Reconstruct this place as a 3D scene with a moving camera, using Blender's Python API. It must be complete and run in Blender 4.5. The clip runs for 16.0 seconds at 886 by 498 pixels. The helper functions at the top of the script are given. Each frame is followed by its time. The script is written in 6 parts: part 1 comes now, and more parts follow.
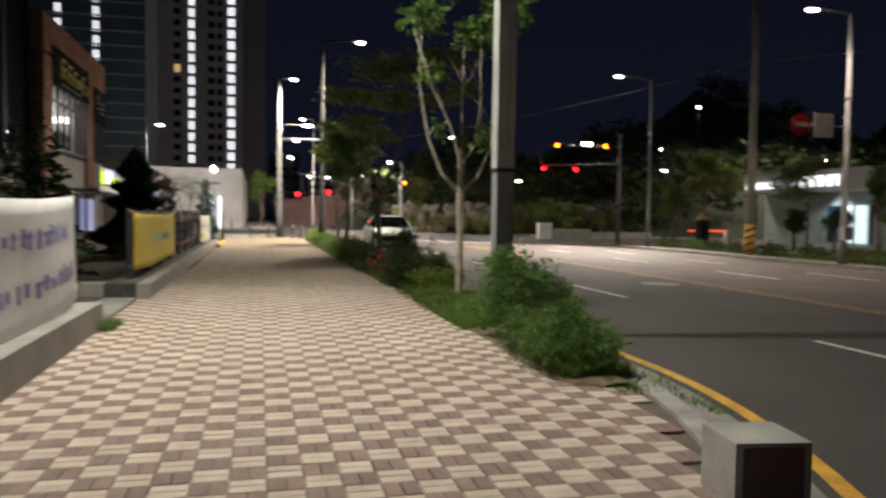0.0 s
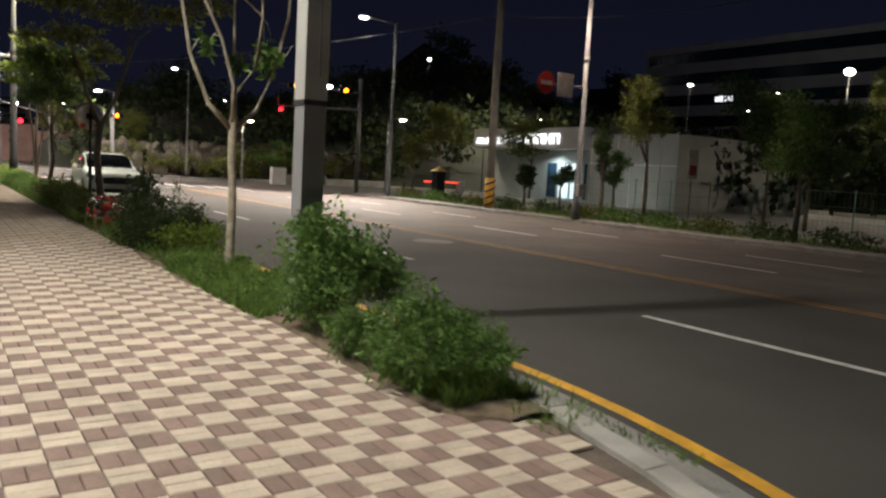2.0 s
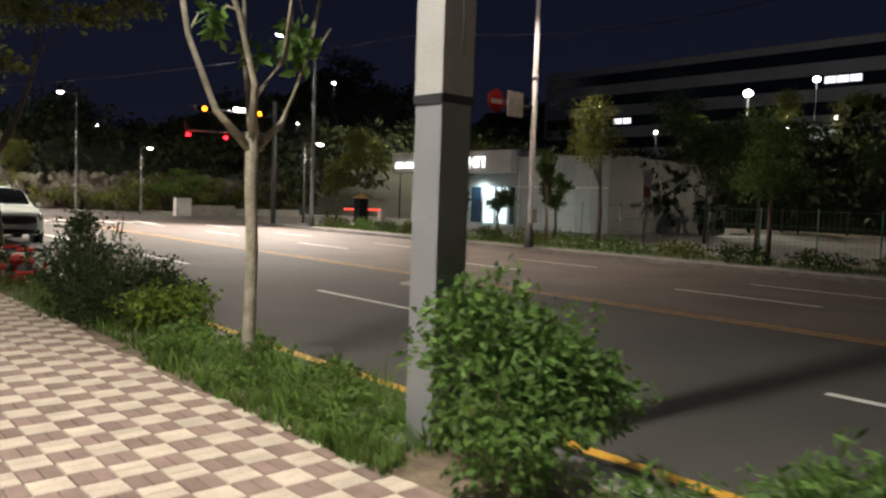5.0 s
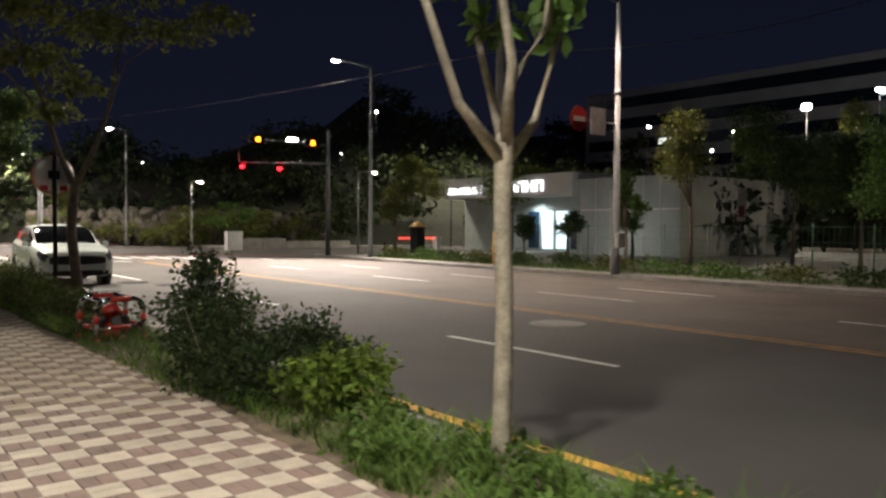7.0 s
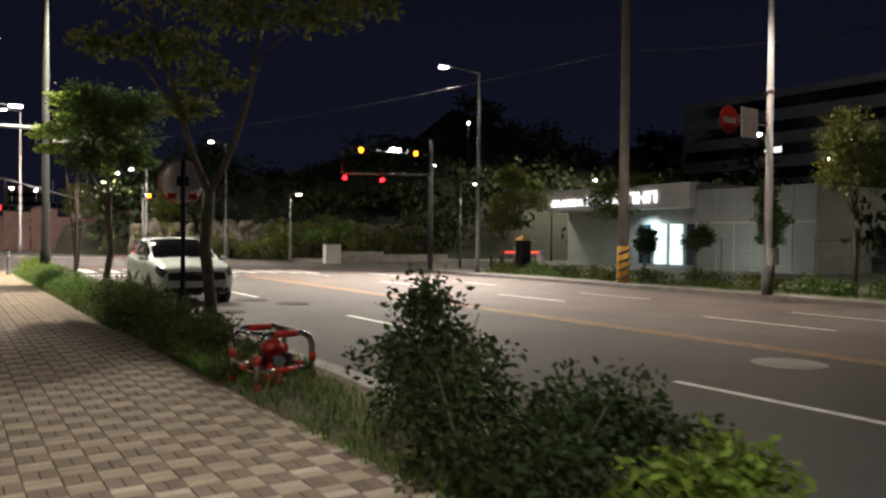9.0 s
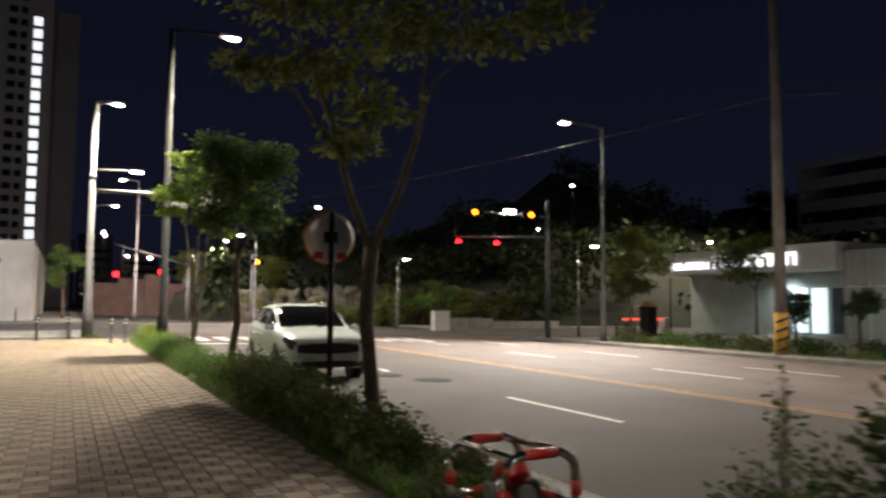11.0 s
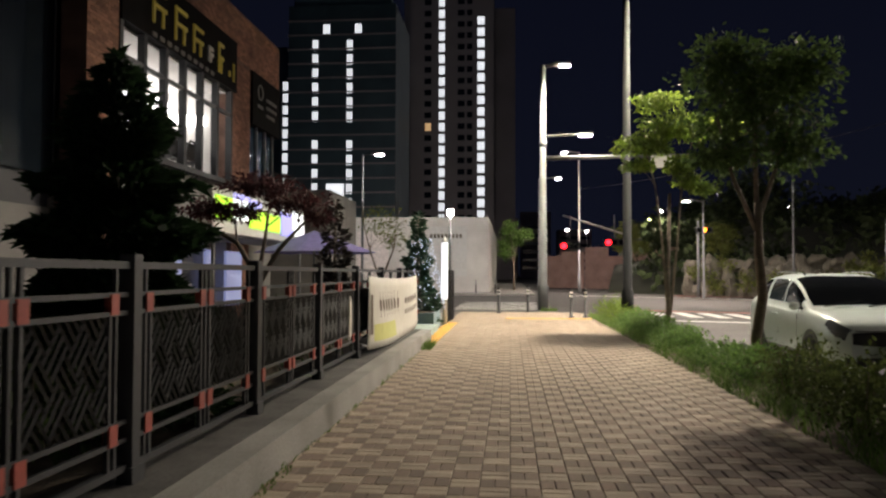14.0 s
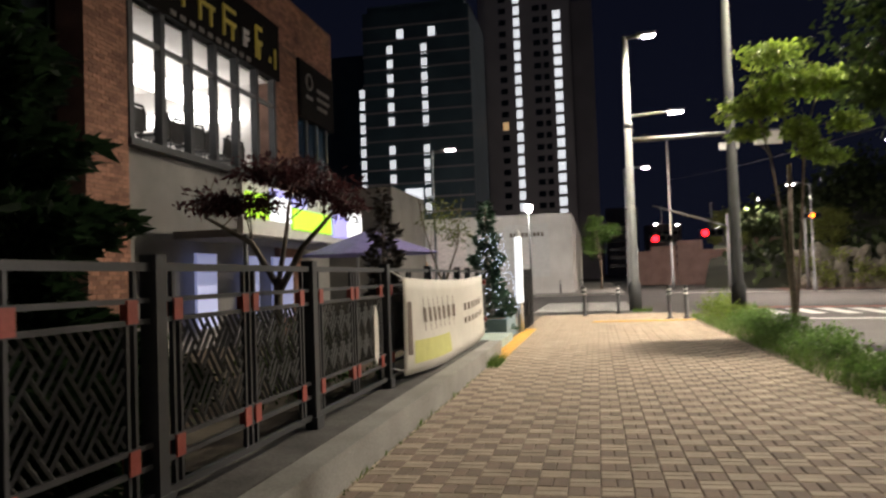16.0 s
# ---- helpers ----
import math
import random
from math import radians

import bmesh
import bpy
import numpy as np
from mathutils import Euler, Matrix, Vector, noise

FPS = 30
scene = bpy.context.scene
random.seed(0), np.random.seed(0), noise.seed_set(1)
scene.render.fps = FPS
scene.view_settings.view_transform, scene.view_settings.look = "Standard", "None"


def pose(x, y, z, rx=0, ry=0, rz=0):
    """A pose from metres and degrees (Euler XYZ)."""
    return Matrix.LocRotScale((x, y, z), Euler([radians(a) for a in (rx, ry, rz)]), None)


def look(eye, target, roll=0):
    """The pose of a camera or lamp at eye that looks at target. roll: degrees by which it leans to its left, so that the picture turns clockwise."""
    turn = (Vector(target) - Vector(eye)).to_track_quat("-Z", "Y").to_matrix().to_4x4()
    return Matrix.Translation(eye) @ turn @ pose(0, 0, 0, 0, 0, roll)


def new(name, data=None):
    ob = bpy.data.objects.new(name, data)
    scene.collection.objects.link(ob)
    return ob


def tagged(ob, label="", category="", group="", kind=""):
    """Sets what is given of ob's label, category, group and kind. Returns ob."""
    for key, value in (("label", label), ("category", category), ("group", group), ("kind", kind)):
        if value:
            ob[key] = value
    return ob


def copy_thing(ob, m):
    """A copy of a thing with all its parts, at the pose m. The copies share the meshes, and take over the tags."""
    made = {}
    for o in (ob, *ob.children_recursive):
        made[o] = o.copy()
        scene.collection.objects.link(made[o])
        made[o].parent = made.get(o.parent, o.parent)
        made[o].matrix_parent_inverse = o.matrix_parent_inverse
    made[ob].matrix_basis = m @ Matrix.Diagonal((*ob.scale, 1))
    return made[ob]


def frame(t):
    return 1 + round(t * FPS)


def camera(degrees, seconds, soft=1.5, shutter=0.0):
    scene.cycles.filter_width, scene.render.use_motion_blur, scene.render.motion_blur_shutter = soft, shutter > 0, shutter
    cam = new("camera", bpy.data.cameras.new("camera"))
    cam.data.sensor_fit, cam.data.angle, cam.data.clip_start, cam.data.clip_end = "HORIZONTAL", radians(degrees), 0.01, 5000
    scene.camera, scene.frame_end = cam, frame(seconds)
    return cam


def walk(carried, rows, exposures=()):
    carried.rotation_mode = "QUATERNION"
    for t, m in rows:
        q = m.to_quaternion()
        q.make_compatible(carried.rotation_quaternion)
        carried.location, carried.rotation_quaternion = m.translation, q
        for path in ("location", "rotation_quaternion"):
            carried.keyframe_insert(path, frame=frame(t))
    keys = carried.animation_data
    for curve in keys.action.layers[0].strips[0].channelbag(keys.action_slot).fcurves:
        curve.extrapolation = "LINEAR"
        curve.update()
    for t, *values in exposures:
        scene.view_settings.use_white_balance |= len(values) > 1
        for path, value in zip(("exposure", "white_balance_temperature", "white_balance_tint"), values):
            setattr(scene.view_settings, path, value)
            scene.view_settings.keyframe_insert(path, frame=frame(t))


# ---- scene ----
cam = camera(60.6, 16.0, 2.4, 0.5)
METRES, EYE, TILT, LEAN, TURN = 21.4, 1.45, 1.75, -0.6, -13.6
ROWS = [
    (0.0, 0.0, 0.0, 0.0, 0.04, -4.38, -0.59),
    (0.5, -0.0047, 0.0311, -0.0009, -8.37, -5.22, -1.53),
    (1.0, -0.0119, 0.0589, -0.0012, -17.39, -6.34, -2.79),
    (1.5, -0.0196, 0.0854, -0.0022, -18.99, -6.98, -3.29),
    (2.0, -0.029, 0.1151, -0.0025, -20.48, -7.73, -3.71),
    (2.5, -0.0346, 0.1437, -0.0033, -19.28, -7.13, -3.42),
    (3.0, -0.0407, 0.1719, -0.0035, -21.99, -5.0, -3.37),
    (5.5, -0.0699, 0.3084, -0.0096, -28.8, -5.66, -2.46),
    (6.0, -0.0794, 0.3397, -0.0113, -28.69, -5.68, -1.93),
    (6.5, -0.0846, 0.3714, -0.011, -27.89, -4.0, -1.43),
    (7.0, -0.0903, 0.4005, -0.0126, -25.91, -3.5, -1.03),
    (7.5, -0.0937, 0.433, -0.0152, -24.77, -5.47, -0.9),
    (8.0, -0.1005, 0.4652, -0.016, -20.58, -4.79, -0.91),
    (10.5, -0.1375, 0.6231, -0.0184, -19.1, 1.04, -0.69),
    (11.0, -0.1447, 0.6555, -0.0204, -12.91, 2.26, -0.68),
    (11.5, -0.155, 0.6863, -0.0225, -8.26, 1.41, -0.63),
    (12.0, -0.1666, 0.7186, -0.0245, 3.92, 1.57, -1.14),
    (12.5, -0.1796, 0.749, -0.0248, 11.21, 1.7, -1.08),
    (13.0, -0.1913, 0.7792, -0.0258, 16.04, 0.68, -0.92),
    (13.5, -0.2032, 0.8102, -0.027, 17.36, -0.08, 0.01),
    (14.0, -0.2114, 0.8418, -0.0289, 18.61, 0.17, 0.61),
    (14.5, -0.2198, 0.873, -0.0294, 17.4, 1.61, 0.93),
    (15.0, -0.2264, 0.9049, -0.0318, 19.13, 0.95, 1.5),
    (15.5, -0.2345, 0.9353, -0.0335, 21.57, 1.67, 2.26),
    (16.0, -0.24, 0.9665, -0.0357, 25.01, 0.61, 2.96),
]
walk(cam, [(t, pose(0, 0, EYE, TILT, LEAN, 0) @ pose(0, 0, 0, 0, 0, TURN) @ pose(METRES * x, METRES * y, METRES * z, 90 + pitch, roll, yaw)) for t, x, y, z, yaw, pitch, roll in ROWS], ((0.0, 0.22), (1.5, 0.28), (3.0, 0.42), (5.5, 0.60), (6.5, 0.64), (7.5, 0.40), (10.5, 0.34), (12.0, 0.30), (12.6, 0.10), (13.5, 0.08), (16.0, 0.02)))

# ---- world and lamps ----
world = bpy.data.worlds.new("night_sky")
scene.world = world
world.use_nodes = True
wn = world.node_tree.nodes
bgn = wn["Background"]
tcw, sepw, rampw = wn.new("ShaderNodeTexCoord"), wn.new("ShaderNodeSeparateXYZ"), wn.new("ShaderNodeValToRGB")
world.node_tree.links.new(tcw.outputs["Generated"], sepw.inputs[0])
world.node_tree.links.new(sepw.outputs["Z"], rampw.inputs[0])
world.node_tree.links.new(rampw.outputs[0], bgn.inputs["Color"])
rampw.color_ramp.elements[0].color = (0.0052, 0.0062, 0.0130, 1)
rampw.color_ramp.elements[1].color = (0.0022, 0.0028, 0.0076, 1)
rampw.color_ramp.elements[1].position = 0.55
bgn.inputs["Strength"].default_value = 0.92


def lamp(name, x, y, z, watts, colour=(1, 0.93, 0.82), target=None, cone=140, blend=0.6, size=0.25):
    """A lamp's light: a spot that looks down, or at target."""
    data = bpy.data.lights.new(name, "SPOT")
    data.energy, data.color, data.spot_size, data.spot_blend, data.shadow_soft_size = watts, colour, radians(cone), blend, size
    ob = new(name, data)
    ob.matrix_world = look((x, y, z), target or (x, y + 0.01, 0))
    return ob


COOL, WARM, NEUTRAL = (0.93, 0.97, 1.0), (1.0, 0.80, 0.56), (1.0, 0.87, 0.69)
lamp("light_plinth_lamp", -1.45, 9.55, 9.1, 4300, (1.0, 0.94, 0.81), (0.4, 8.0, 0), 132, 1.0, 0.2)
lamp("light_kerb_lamp", 5.2, 40.7, 10.4, 14500, NEUTRAL, (4.2, 37.5, 0), 142, 1.0)
lamp("light_corner_lamp", 2.1, 50.2, 9.9, 7500, NEUTRAL, None, 132, 1.0)
lamp("light_far_lamp", 22.4, 45.2, 10.3, 30000, (1.0, 0.88, 0.77), (16.5, 41.0, 0), 104, 1.0)
lamp("light_far_lamp_near", 22.1, 27.2, 10.2, 14500, (1.0, 0.80, 0.64), (21.0, 26.6, 0), 138, 1.0)
# unseen lamp without a post, added behind the start to light the road
lamp("light_behind_fill", 22.1, -8.0, 10.2, 1300, (1.0, 0.80, 0.64), None, 140, 1.0)
# no lamp hangs here; this spot is added to brighten the junction
lamp("light_crossing_fill", 10.5, 66.0, 9.4, 17000, (1.0, 0.84, 0.72), None, 150, 1.0)
lamp("light_left_street", -7.0, 58.0, 7.6, 8500, (1.0, 0.92, 0.84), (-6.0, 76.0, 2.0), 120, 0.5)
lamp("light_street_beyond", 3.4, 74.5, 8.1, 9000, (1.0, 0.80, 0.70), (9.0, 84.0, 0), 150, 1.0)
# unseen floodlight, added beyond the hoarding to brighten the tower walls
lamp("light_tower_fill", -18.0, 140.0, 9.0, 5500, (1.0, 0.9, 0.86), (-22, 195, 40), 120, 0.5, 0.5)
# spots added to lift the dark far grounds, most away from any lamp
for k, (x, y, z, w) in enumerate(((60, 76, 14, 9000), (80, 46, 14, 14000), (50, 17, 9, 1800), (40, 60, 8, 2000), (17, 112, 9, 6000))):
    lamp("light_far_fill", x, y, z, w, NEUTRAL, None, 170, 0.3, 0.3)

# ---- materials ----


def mat(name, colour, rough=0.8, metal=0.0, scale=6.0, var=0.25, bump=0.15, fine=60.0, rnd=0.0, island=0.0, tint=None, spec=0.5, trans=0.0, leaf=False):
    """Paint with broad stains, fine grain, relief, and a tone of its own for each piece."""
    m = bpy.data.materials.new(name)
    m.use_nodes = True
    nt, L = m.node_tree.nodes, m.node_tree.links.new
    b = nt["Principled BSDF"]
    b.inputs["Roughness"].default_value, b.inputs["Metallic"].default_value = rough, metal
    b.inputs["Specular IOR Level"].default_value = spec
    if trans:
        b.inputs["Transmission Weight"].default_value = trans
    tc = nt.new("ShaderNodeTexCoord")
    geo = nt.new("ShaderNodeNewGeometry")
    n1, n2 = nt.new("ShaderNodeTexNoise"), nt.new("ShaderNodeTexNoise")
    for n, sc, det in ((n1, scale, 5), (n2, fine, 3)):
        n.inputs["Scale"].default_value, n.inputs["Detail"].default_value = sc / 10, det
        L(geo.outputs["Position"], n.inputs["Vector"])
    n1.inputs["Scale"].default_value, n2.inputs["Scale"].default_value = scale, fine
    mix = nt.new("ShaderNodeMix")
    mix.data_type = "RGBA"
    other = tint or tuple(c * (1 - var) for c in colour)
    mix.inputs["A"].default_value = (*[min(1, c * (1 + var * 0.4)) for c in colour], 1)
    mix.inputs["B"].default_value = (*other, 1)
    ramp = nt.new("ShaderNodeMapRange")
    ramp.inputs["From Min"].default_value, ramp.inputs["From Max"].default_value = 0.3, 0.7
    L(n1.outputs["Fac"], ramp.inputs["Value"])
    L(ramp.outputs["Result"], mix.inputs["Factor"])
    hsv = nt.new("ShaderNodeHueSaturation")
    L(mix.outputs["Result"], hsv.inputs["Color"])
    val = nt.new("ShaderNodeMapRange")
    val.inputs["From Min"].default_value, val.inputs["From Max"].default_value = 0.25, 0.75
    val.inputs["To Min"].default_value, val.inputs["To Max"].default_value = 1 - var * 0.6, 1 + var * 0.6
    L(n2.outputs["Fac"], val.inputs["Value"])
    out = val.outputs["Result"]
    if rnd or island:
        mr = nt.new("ShaderNodeMapRange")
        k = rnd or island
        mr.inputs["To Min"].default_value, mr.inputs["To Max"].default_value = 1 - k, 1 + k
        if rnd:
            L(nt.new("ShaderNodeObjectInfo").outputs["Random"], mr.inputs["Value"])
        else:
            L(geo.outputs["Random Per Island"], mr.inputs["Value"])
        mul = nt.new("ShaderNodeMath")
        mul.operation = "MULTIPLY"
        L(out, mul.inputs[0])
        L(mr.outputs["Result"], mul.inputs[1])
        out = mul.outputs[0]
    L(out, hsv.inputs["Value"])
    L(hsv.outputs["Color"], b.inputs["Base Color"])
    if leaf:
        tr, ms = nt.new("ShaderNodeBsdfTranslucent"), nt.new("ShaderNodeMixShader")
        ms.inputs[0].default_value = 0.4
        L(hsv.outputs["Color"], tr.inputs["Color"])
        L(b.outputs[0], ms.inputs[1])
        L(tr.outputs[0], ms.inputs[2])
        L(ms.outputs[0], nt["Material Output"].inputs["Surface"])
    if bump:
        bp = nt.new("ShaderNodeBump")
        bp.inputs["Strength"].default_value, bp.inputs["Distance"].default_value = bump, 0.01
        L(n2.outputs["Fac"], bp.inputs["Height"])
        L(bp.outputs["Normal"], b.inputs["Normal"])
    return m


def glow(name, colour, strength):
    """What gives off light: a lamp's face, a lit window, a signal."""
    m = bpy.data.materials.new(name)
    m.use_nodes = True
    b = m.node_tree.nodes["Principled BSDF"]
    b.inputs["Base Color"].default_value = (*[min(0.8, c) for c in colour], 1)
    b.inputs["Emission Color"].default_value = (*colour, 1)
    b.inputs["Emission Strength"].default_value = strength
    return m


ASPHALT = mat("asphalt", (0.052, 0.048, 0.046), 0.82, scale=0.5, var=0.3, bump=0.5, fine=90)
CREAM = mat("cream_paver", (0.52, 0.45, 0.37), 0.85, scale=5, var=0.18, bump=0.35, fine=45, rnd=0.10)
CREAM_J = mat("cream_paver_far", (0.52, 0.45, 0.37), 0.85, scale=5, var=0.18, bump=0.35, fine=45, island=0.10)
BROWN = mat("brown_paver", (0.235, 0.165, 0.142), 0.85, scale=5, var=0.2, bump=0.35, fine=45, rnd=0.16)
# paver colours with the weaker yellow-brown light of the far half mixed in
CREAM_DIM = mat("dim_lit_cream_paver", (0.42, 0.345, 0.255), 0.88, scale=3, var=0.22, bump=0.35, fine=45, island=0.14)
BROWN_DIM = mat("dim_lit_brown_paver", (0.215, 0.160, 0.122), 0.88, scale=3, var=0.22, bump=0.35, fine=45, island=0.18)
BROWN_J = mat("brown_paver_far", (0.235, 0.165, 0.142), 0.85, scale=5, var=0.2, bump=0.35, fine=45, island=0.16)
JOINT = mat("joint_sand", (0.13, 0.105, 0.085), 0.95, scale=3, var=0.35)
KERBSTONE = mat("kerb_granite", (0.36, 0.35, 0.33), 0.8, scale=2.5, var=0.3, bump=0.4, fine=80, rnd=0.08)
GUTTER = mat("gutter_concrete", (0.25, 0.245, 0.235), 0.85, scale=1.5, var=0.3, bump=0.4)
CONCRETE = mat("concrete", (0.27, 0.26, 0.24), 0.85, scale=1.6, var=0.28, bump=0.35, fine=40)
SOIL = mat("soil", (0.085, 0.065, 0.042), 0.95, scale=4, var=0.5, bump=0.9, fine=30)
DUST = mat("sandy_soil", (0.17, 0.13, 0.09), 0.95, scale=5, var=0.5, bump=0.8, fine=40)
WHITELINE = mat("white_road_paint", (0.62, 0.62, 0.60), 0.7, scale=5, var=0.35, bump=0.3, fine=70)
YELLOWLINE = mat("yellow_road_paint", (0.62, 0.33, 0.03), 0.7, scale=5, var=0.3, bump=0.3, fine=70)
ORANGELINE = mat("worn_orange_road_paint", (0.40, 0.20, 0.05), 0.75, scale=4, var=0.45, bump=0.3, fine=70)
GALV = mat("galvanised_steel", (0.16, 0.165, 0.17), 0.6, 0.0, scale=3, var=0.15, bump=0.1, spec=0.2)
GREYPAINT = mat("grey_painted_steel", (0.25, 0.255, 0.275), 0.55, 0.1, scale=2, var=0.12, bump=0.1)
GREYPANEL = mat("pale_grey_panel", (0.42, 0.425, 0.42), 0.5, 0.1, scale=2, var=0.12, bump=0.1)
DARKSTEEL = mat("dark_grey_steel", (0.024, 0.025, 0.027), 0.7, 0.0, scale=4, var=0.2, bump=0.1, spec=0.08)
CHARCOAL = mat("charcoal_steel", (0.040, 0.042, 0.046), 0.5, 0.2, scale=4, var=0.2, bump=0.08)
LATTICE = mat("worn_grey_lattice", (0.085, 0.088, 0.085), 0.6, 0.1, scale=6, var=0.35, bump=0.1)
REDPAD = mat("faded_red_plastic", (0.34, 0.06, 0.04), 0.6, scale=9, var=0.25)
CHROME = mat("stainless_tube", (0.62, 0.62, 0.62), 0.16, 1.0, scale=6, var=0.1, bump=0)
RED = mat("red_paint", (0.50, 0.030, 0.022), 0.45, scale=7, var=0.2, bump=0.05)
PLASTICBLACK = mat("black_plastic", (0.02, 0.02, 0.022), 0.5, scale=7, var=0.2, bump=0.05)
BARKPALE = mat("pale_bark", (0.36, 0.32, 0.25), 0.9, scale=9, var=0.4, bump=0.8, fine=50)
BARK = mat("dark_bark", (0.16, 0.13, 0.10), 0.9, scale=9, var=0.4, bump=0.8, fine=50)
LEAF = mat("fresh_leaf", (0.125, 0.22, 0.055), 0.6, scale=5, var=0.35, bump=0, island=0.4, spec=0.25, leaf=True)
LEAFLIME = mat("lime_leaf", (0.15, 0.215, 0.035), 0.6, scale=5, var=0.35, bump=0, island=0.4, spec=0.25, leaf=True)
LEAFDARK = mat("dark_leaf", (0.065, 0.105, 0.03), 0.6, scale=5, var=0.35, bump=0, island=0.4, spec=0.25, leaf=True)
# leaf colour darkened to stand for a deeply shaded bush
LEAFSHADE = mat("shaded_leaf", (0.040, 0.060, 0.022), 0.65, scale=5, var=0.35, bump=0, island=0.45, spec=0.2, leaf=True)
LEAFWEED = mat("dull_weed_leaf", (0.085, 0.110, 0.032), 0.7, scale=5, var=0.4, bump=0, island=0.45, spec=0.15, leaf=True)
LEAFOLIVE = mat("olive_leaf", (0.13, 0.15, 0.038), 0.6, scale=5, var=0.35, bump=0, island=0.4, spec=0.25, leaf=True)
LEAFRED = mat("purple_maple_leaf", (0.075, 0.028, 0.03), 0.6, scale=5, var=0.35, bump=0, island=0.4, spec=0.25, leaf=True)
CONIFER = mat("conifer_needles", (0.022, 0.042, 0.018), 0.7, scale=5, var=0.35, bump=0, island=0.4, spec=0.2, leaf=True)
WOODS = mat("far_woods_leaf", (0.040, 0.055, 0.024), 0.8, scale=1, var=0.4, bump=0, island=0.45, spec=0.1)
GRASS = mat("grass_blade", (0.125, 0.205, 0.045), 0.65, scale=4, var=0.35, bump=0, island=0.4, spec=0.2, leaf=True)
CARWHITE = mat("white_car_paint", (0.58, 0.66, 0.64), 0.22, scale=3, var=0.04, bump=0)
CARBLACK = mat("black_trim", (0.015, 0.015, 0.016), 0.4, scale=5, var=0.2, bump=0)
CARGLASS = mat("tinted_car_glass", (0.008, 0.009, 0.010), 0.06, scale=3, var=0.1, bump=0)
RUBBER = mat("tyre_rubber", (0.018, 0.018, 0.018), 0.85, scale=9, var=0.2)
LENS = mat("clear_lamp_lens", (0.16, 0.17, 0.18), 0.08, 0.4, scale=3, var=0.05, bump=0)
ORANGE = mat("amber_plastic", (0.6, 0.2, 0.02), 0.35, scale=3, var=0.05, bump=0)
MIRROR = mat("mirror_glass", (0.85, 0.86, 0.88), 0.05, 1.0, scale=3, var=0.03, bump=0)
SIGNBACK = mat("pale_sign_back", (0.74, 0.67, 0.65), 0.55, 0.2, scale=5, var=0.25, bump=0.1)
BANNERWHITE = mat("white_banner_cloth", (0.60, 0.60, 0.60), 0.8, scale=4, var=0.08, bump=0.15)
BANNERCREAM = mat("cream_banner_cloth", (0.54, 0.52, 0.46), 0.8, scale=4, var=0.08, bump=0.15)
BANNERYELLOW = mat("yellow_banner_cloth", (0.66, 0.50, 0.03), 0.8, scale=4, var=0.08, bump=0.15)
INK_BLUE = mat("blue_lilac_ink", (0.16, 0.15, 0.36), 0.8, var=0.1, bump=0)
INK_GREEN = mat("dark_green_ink", (0.10, 0.14, 0.05), 0.8, var=0.1, bump=0)
INK_BROWN = mat("brown_ink", (0.12, 0.09, 0.07), 0.8, var=0.1, bump=0)
INK_LIME = mat("pale_lime_ink", (0.48, 0.48, 0.16), 0.8, var=0.1, bump=0)
BRICK = mat("red_brown_brick", (0.23, 0.115, 0.080), 0.85, scale=2.2, var=0.4, bump=0.5, fine=30, rnd=0.25)
BRICKWALL = mat("brick_mortar", (0.20, 0.115, 0.085), 0.9, scale=2.2, var=0.4, bump=0.5)
RENDER_GREY = mat("pale_render", (0.24, 0.23, 0.22), 0.9, scale=1.2, var=0.2, bump=0.2)
RENDER_WHITE = mat("white_hoarding", (0.62, 0.60, 0.57), 0.8, scale=0.8, var=0.15, bump=0.1)
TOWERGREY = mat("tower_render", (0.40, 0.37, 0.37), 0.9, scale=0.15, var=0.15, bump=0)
TOWERSIDE = mat("shaded_and_dark_render", (0.26, 0.235, 0.245), 0.9, scale=0.15, var=0.15, bump=0)
TOWERGLASS = mat("tower_blue_glass", (0.05, 0.085, 0.10), 0.45, scale=0.2, var=0.3, bump=0)
DARKGLASS = mat("dark_window_glass", (0.012, 0.018, 0.026), 0.12, scale=1, var=0.2, bump=0)
BLUEGLASS = mat("blue_window_glass", (0.02, 0.05, 0.085), 0.12, scale=1, var=0.2, bump=0)
BLACKSIGN = mat("black_sign_board", (0.012, 0.011, 0.011), 0.85, scale=2, var=0.2, bump=0, spec=0.05)
STONE = mat("boulder_stone", (0.13, 0.12, 0.095), 0.9, scale=2, var=0.45, bump=0.6, fine=14, rnd=0.25)
GREENPAINT = mat("green_fence_paint", (0.10, 0.23, 0.15), 0.6, scale=5, var=0.2)
BLUEBOX = mat("blue_grey_planter", (0.16, 0.24, 0.27), 0.7, scale=4, var=0.2)
HILL = mat("dark_hillside", (0.030, 0.036, 0.020), 0.95, scale=0.3, var=0.5, bump=0)
CABLE = mat("black_cable", (0.10, 0.10, 0.11), 0.6, scale=5, var=0.1, bump=0)
WHITEPLATE = mat("white_metal_plate", (0.60, 0.60, 0.58), 0.6, scale=4, var=0.1, bump=0.05)
PINKSEAT = mat("orange_awning", (0.55, 0.22, 0.05), 0.7, scale=4, var=0.2)
CEILINGWHITE = mat("white_interior", (0.62, 0.60, 0.58), 0.8, scale=2, var=0.1, bump=0)
G_LED = glow("led_lamp_face", (1.0, 0.95, 0.86), 260)
G_LEDWARM = glow("warm_lamp_face", (1.0, 0.86, 0.62), 200)
G_FAR = glow("far_lamp_face", (1.0, 0.95, 0.88), 110)
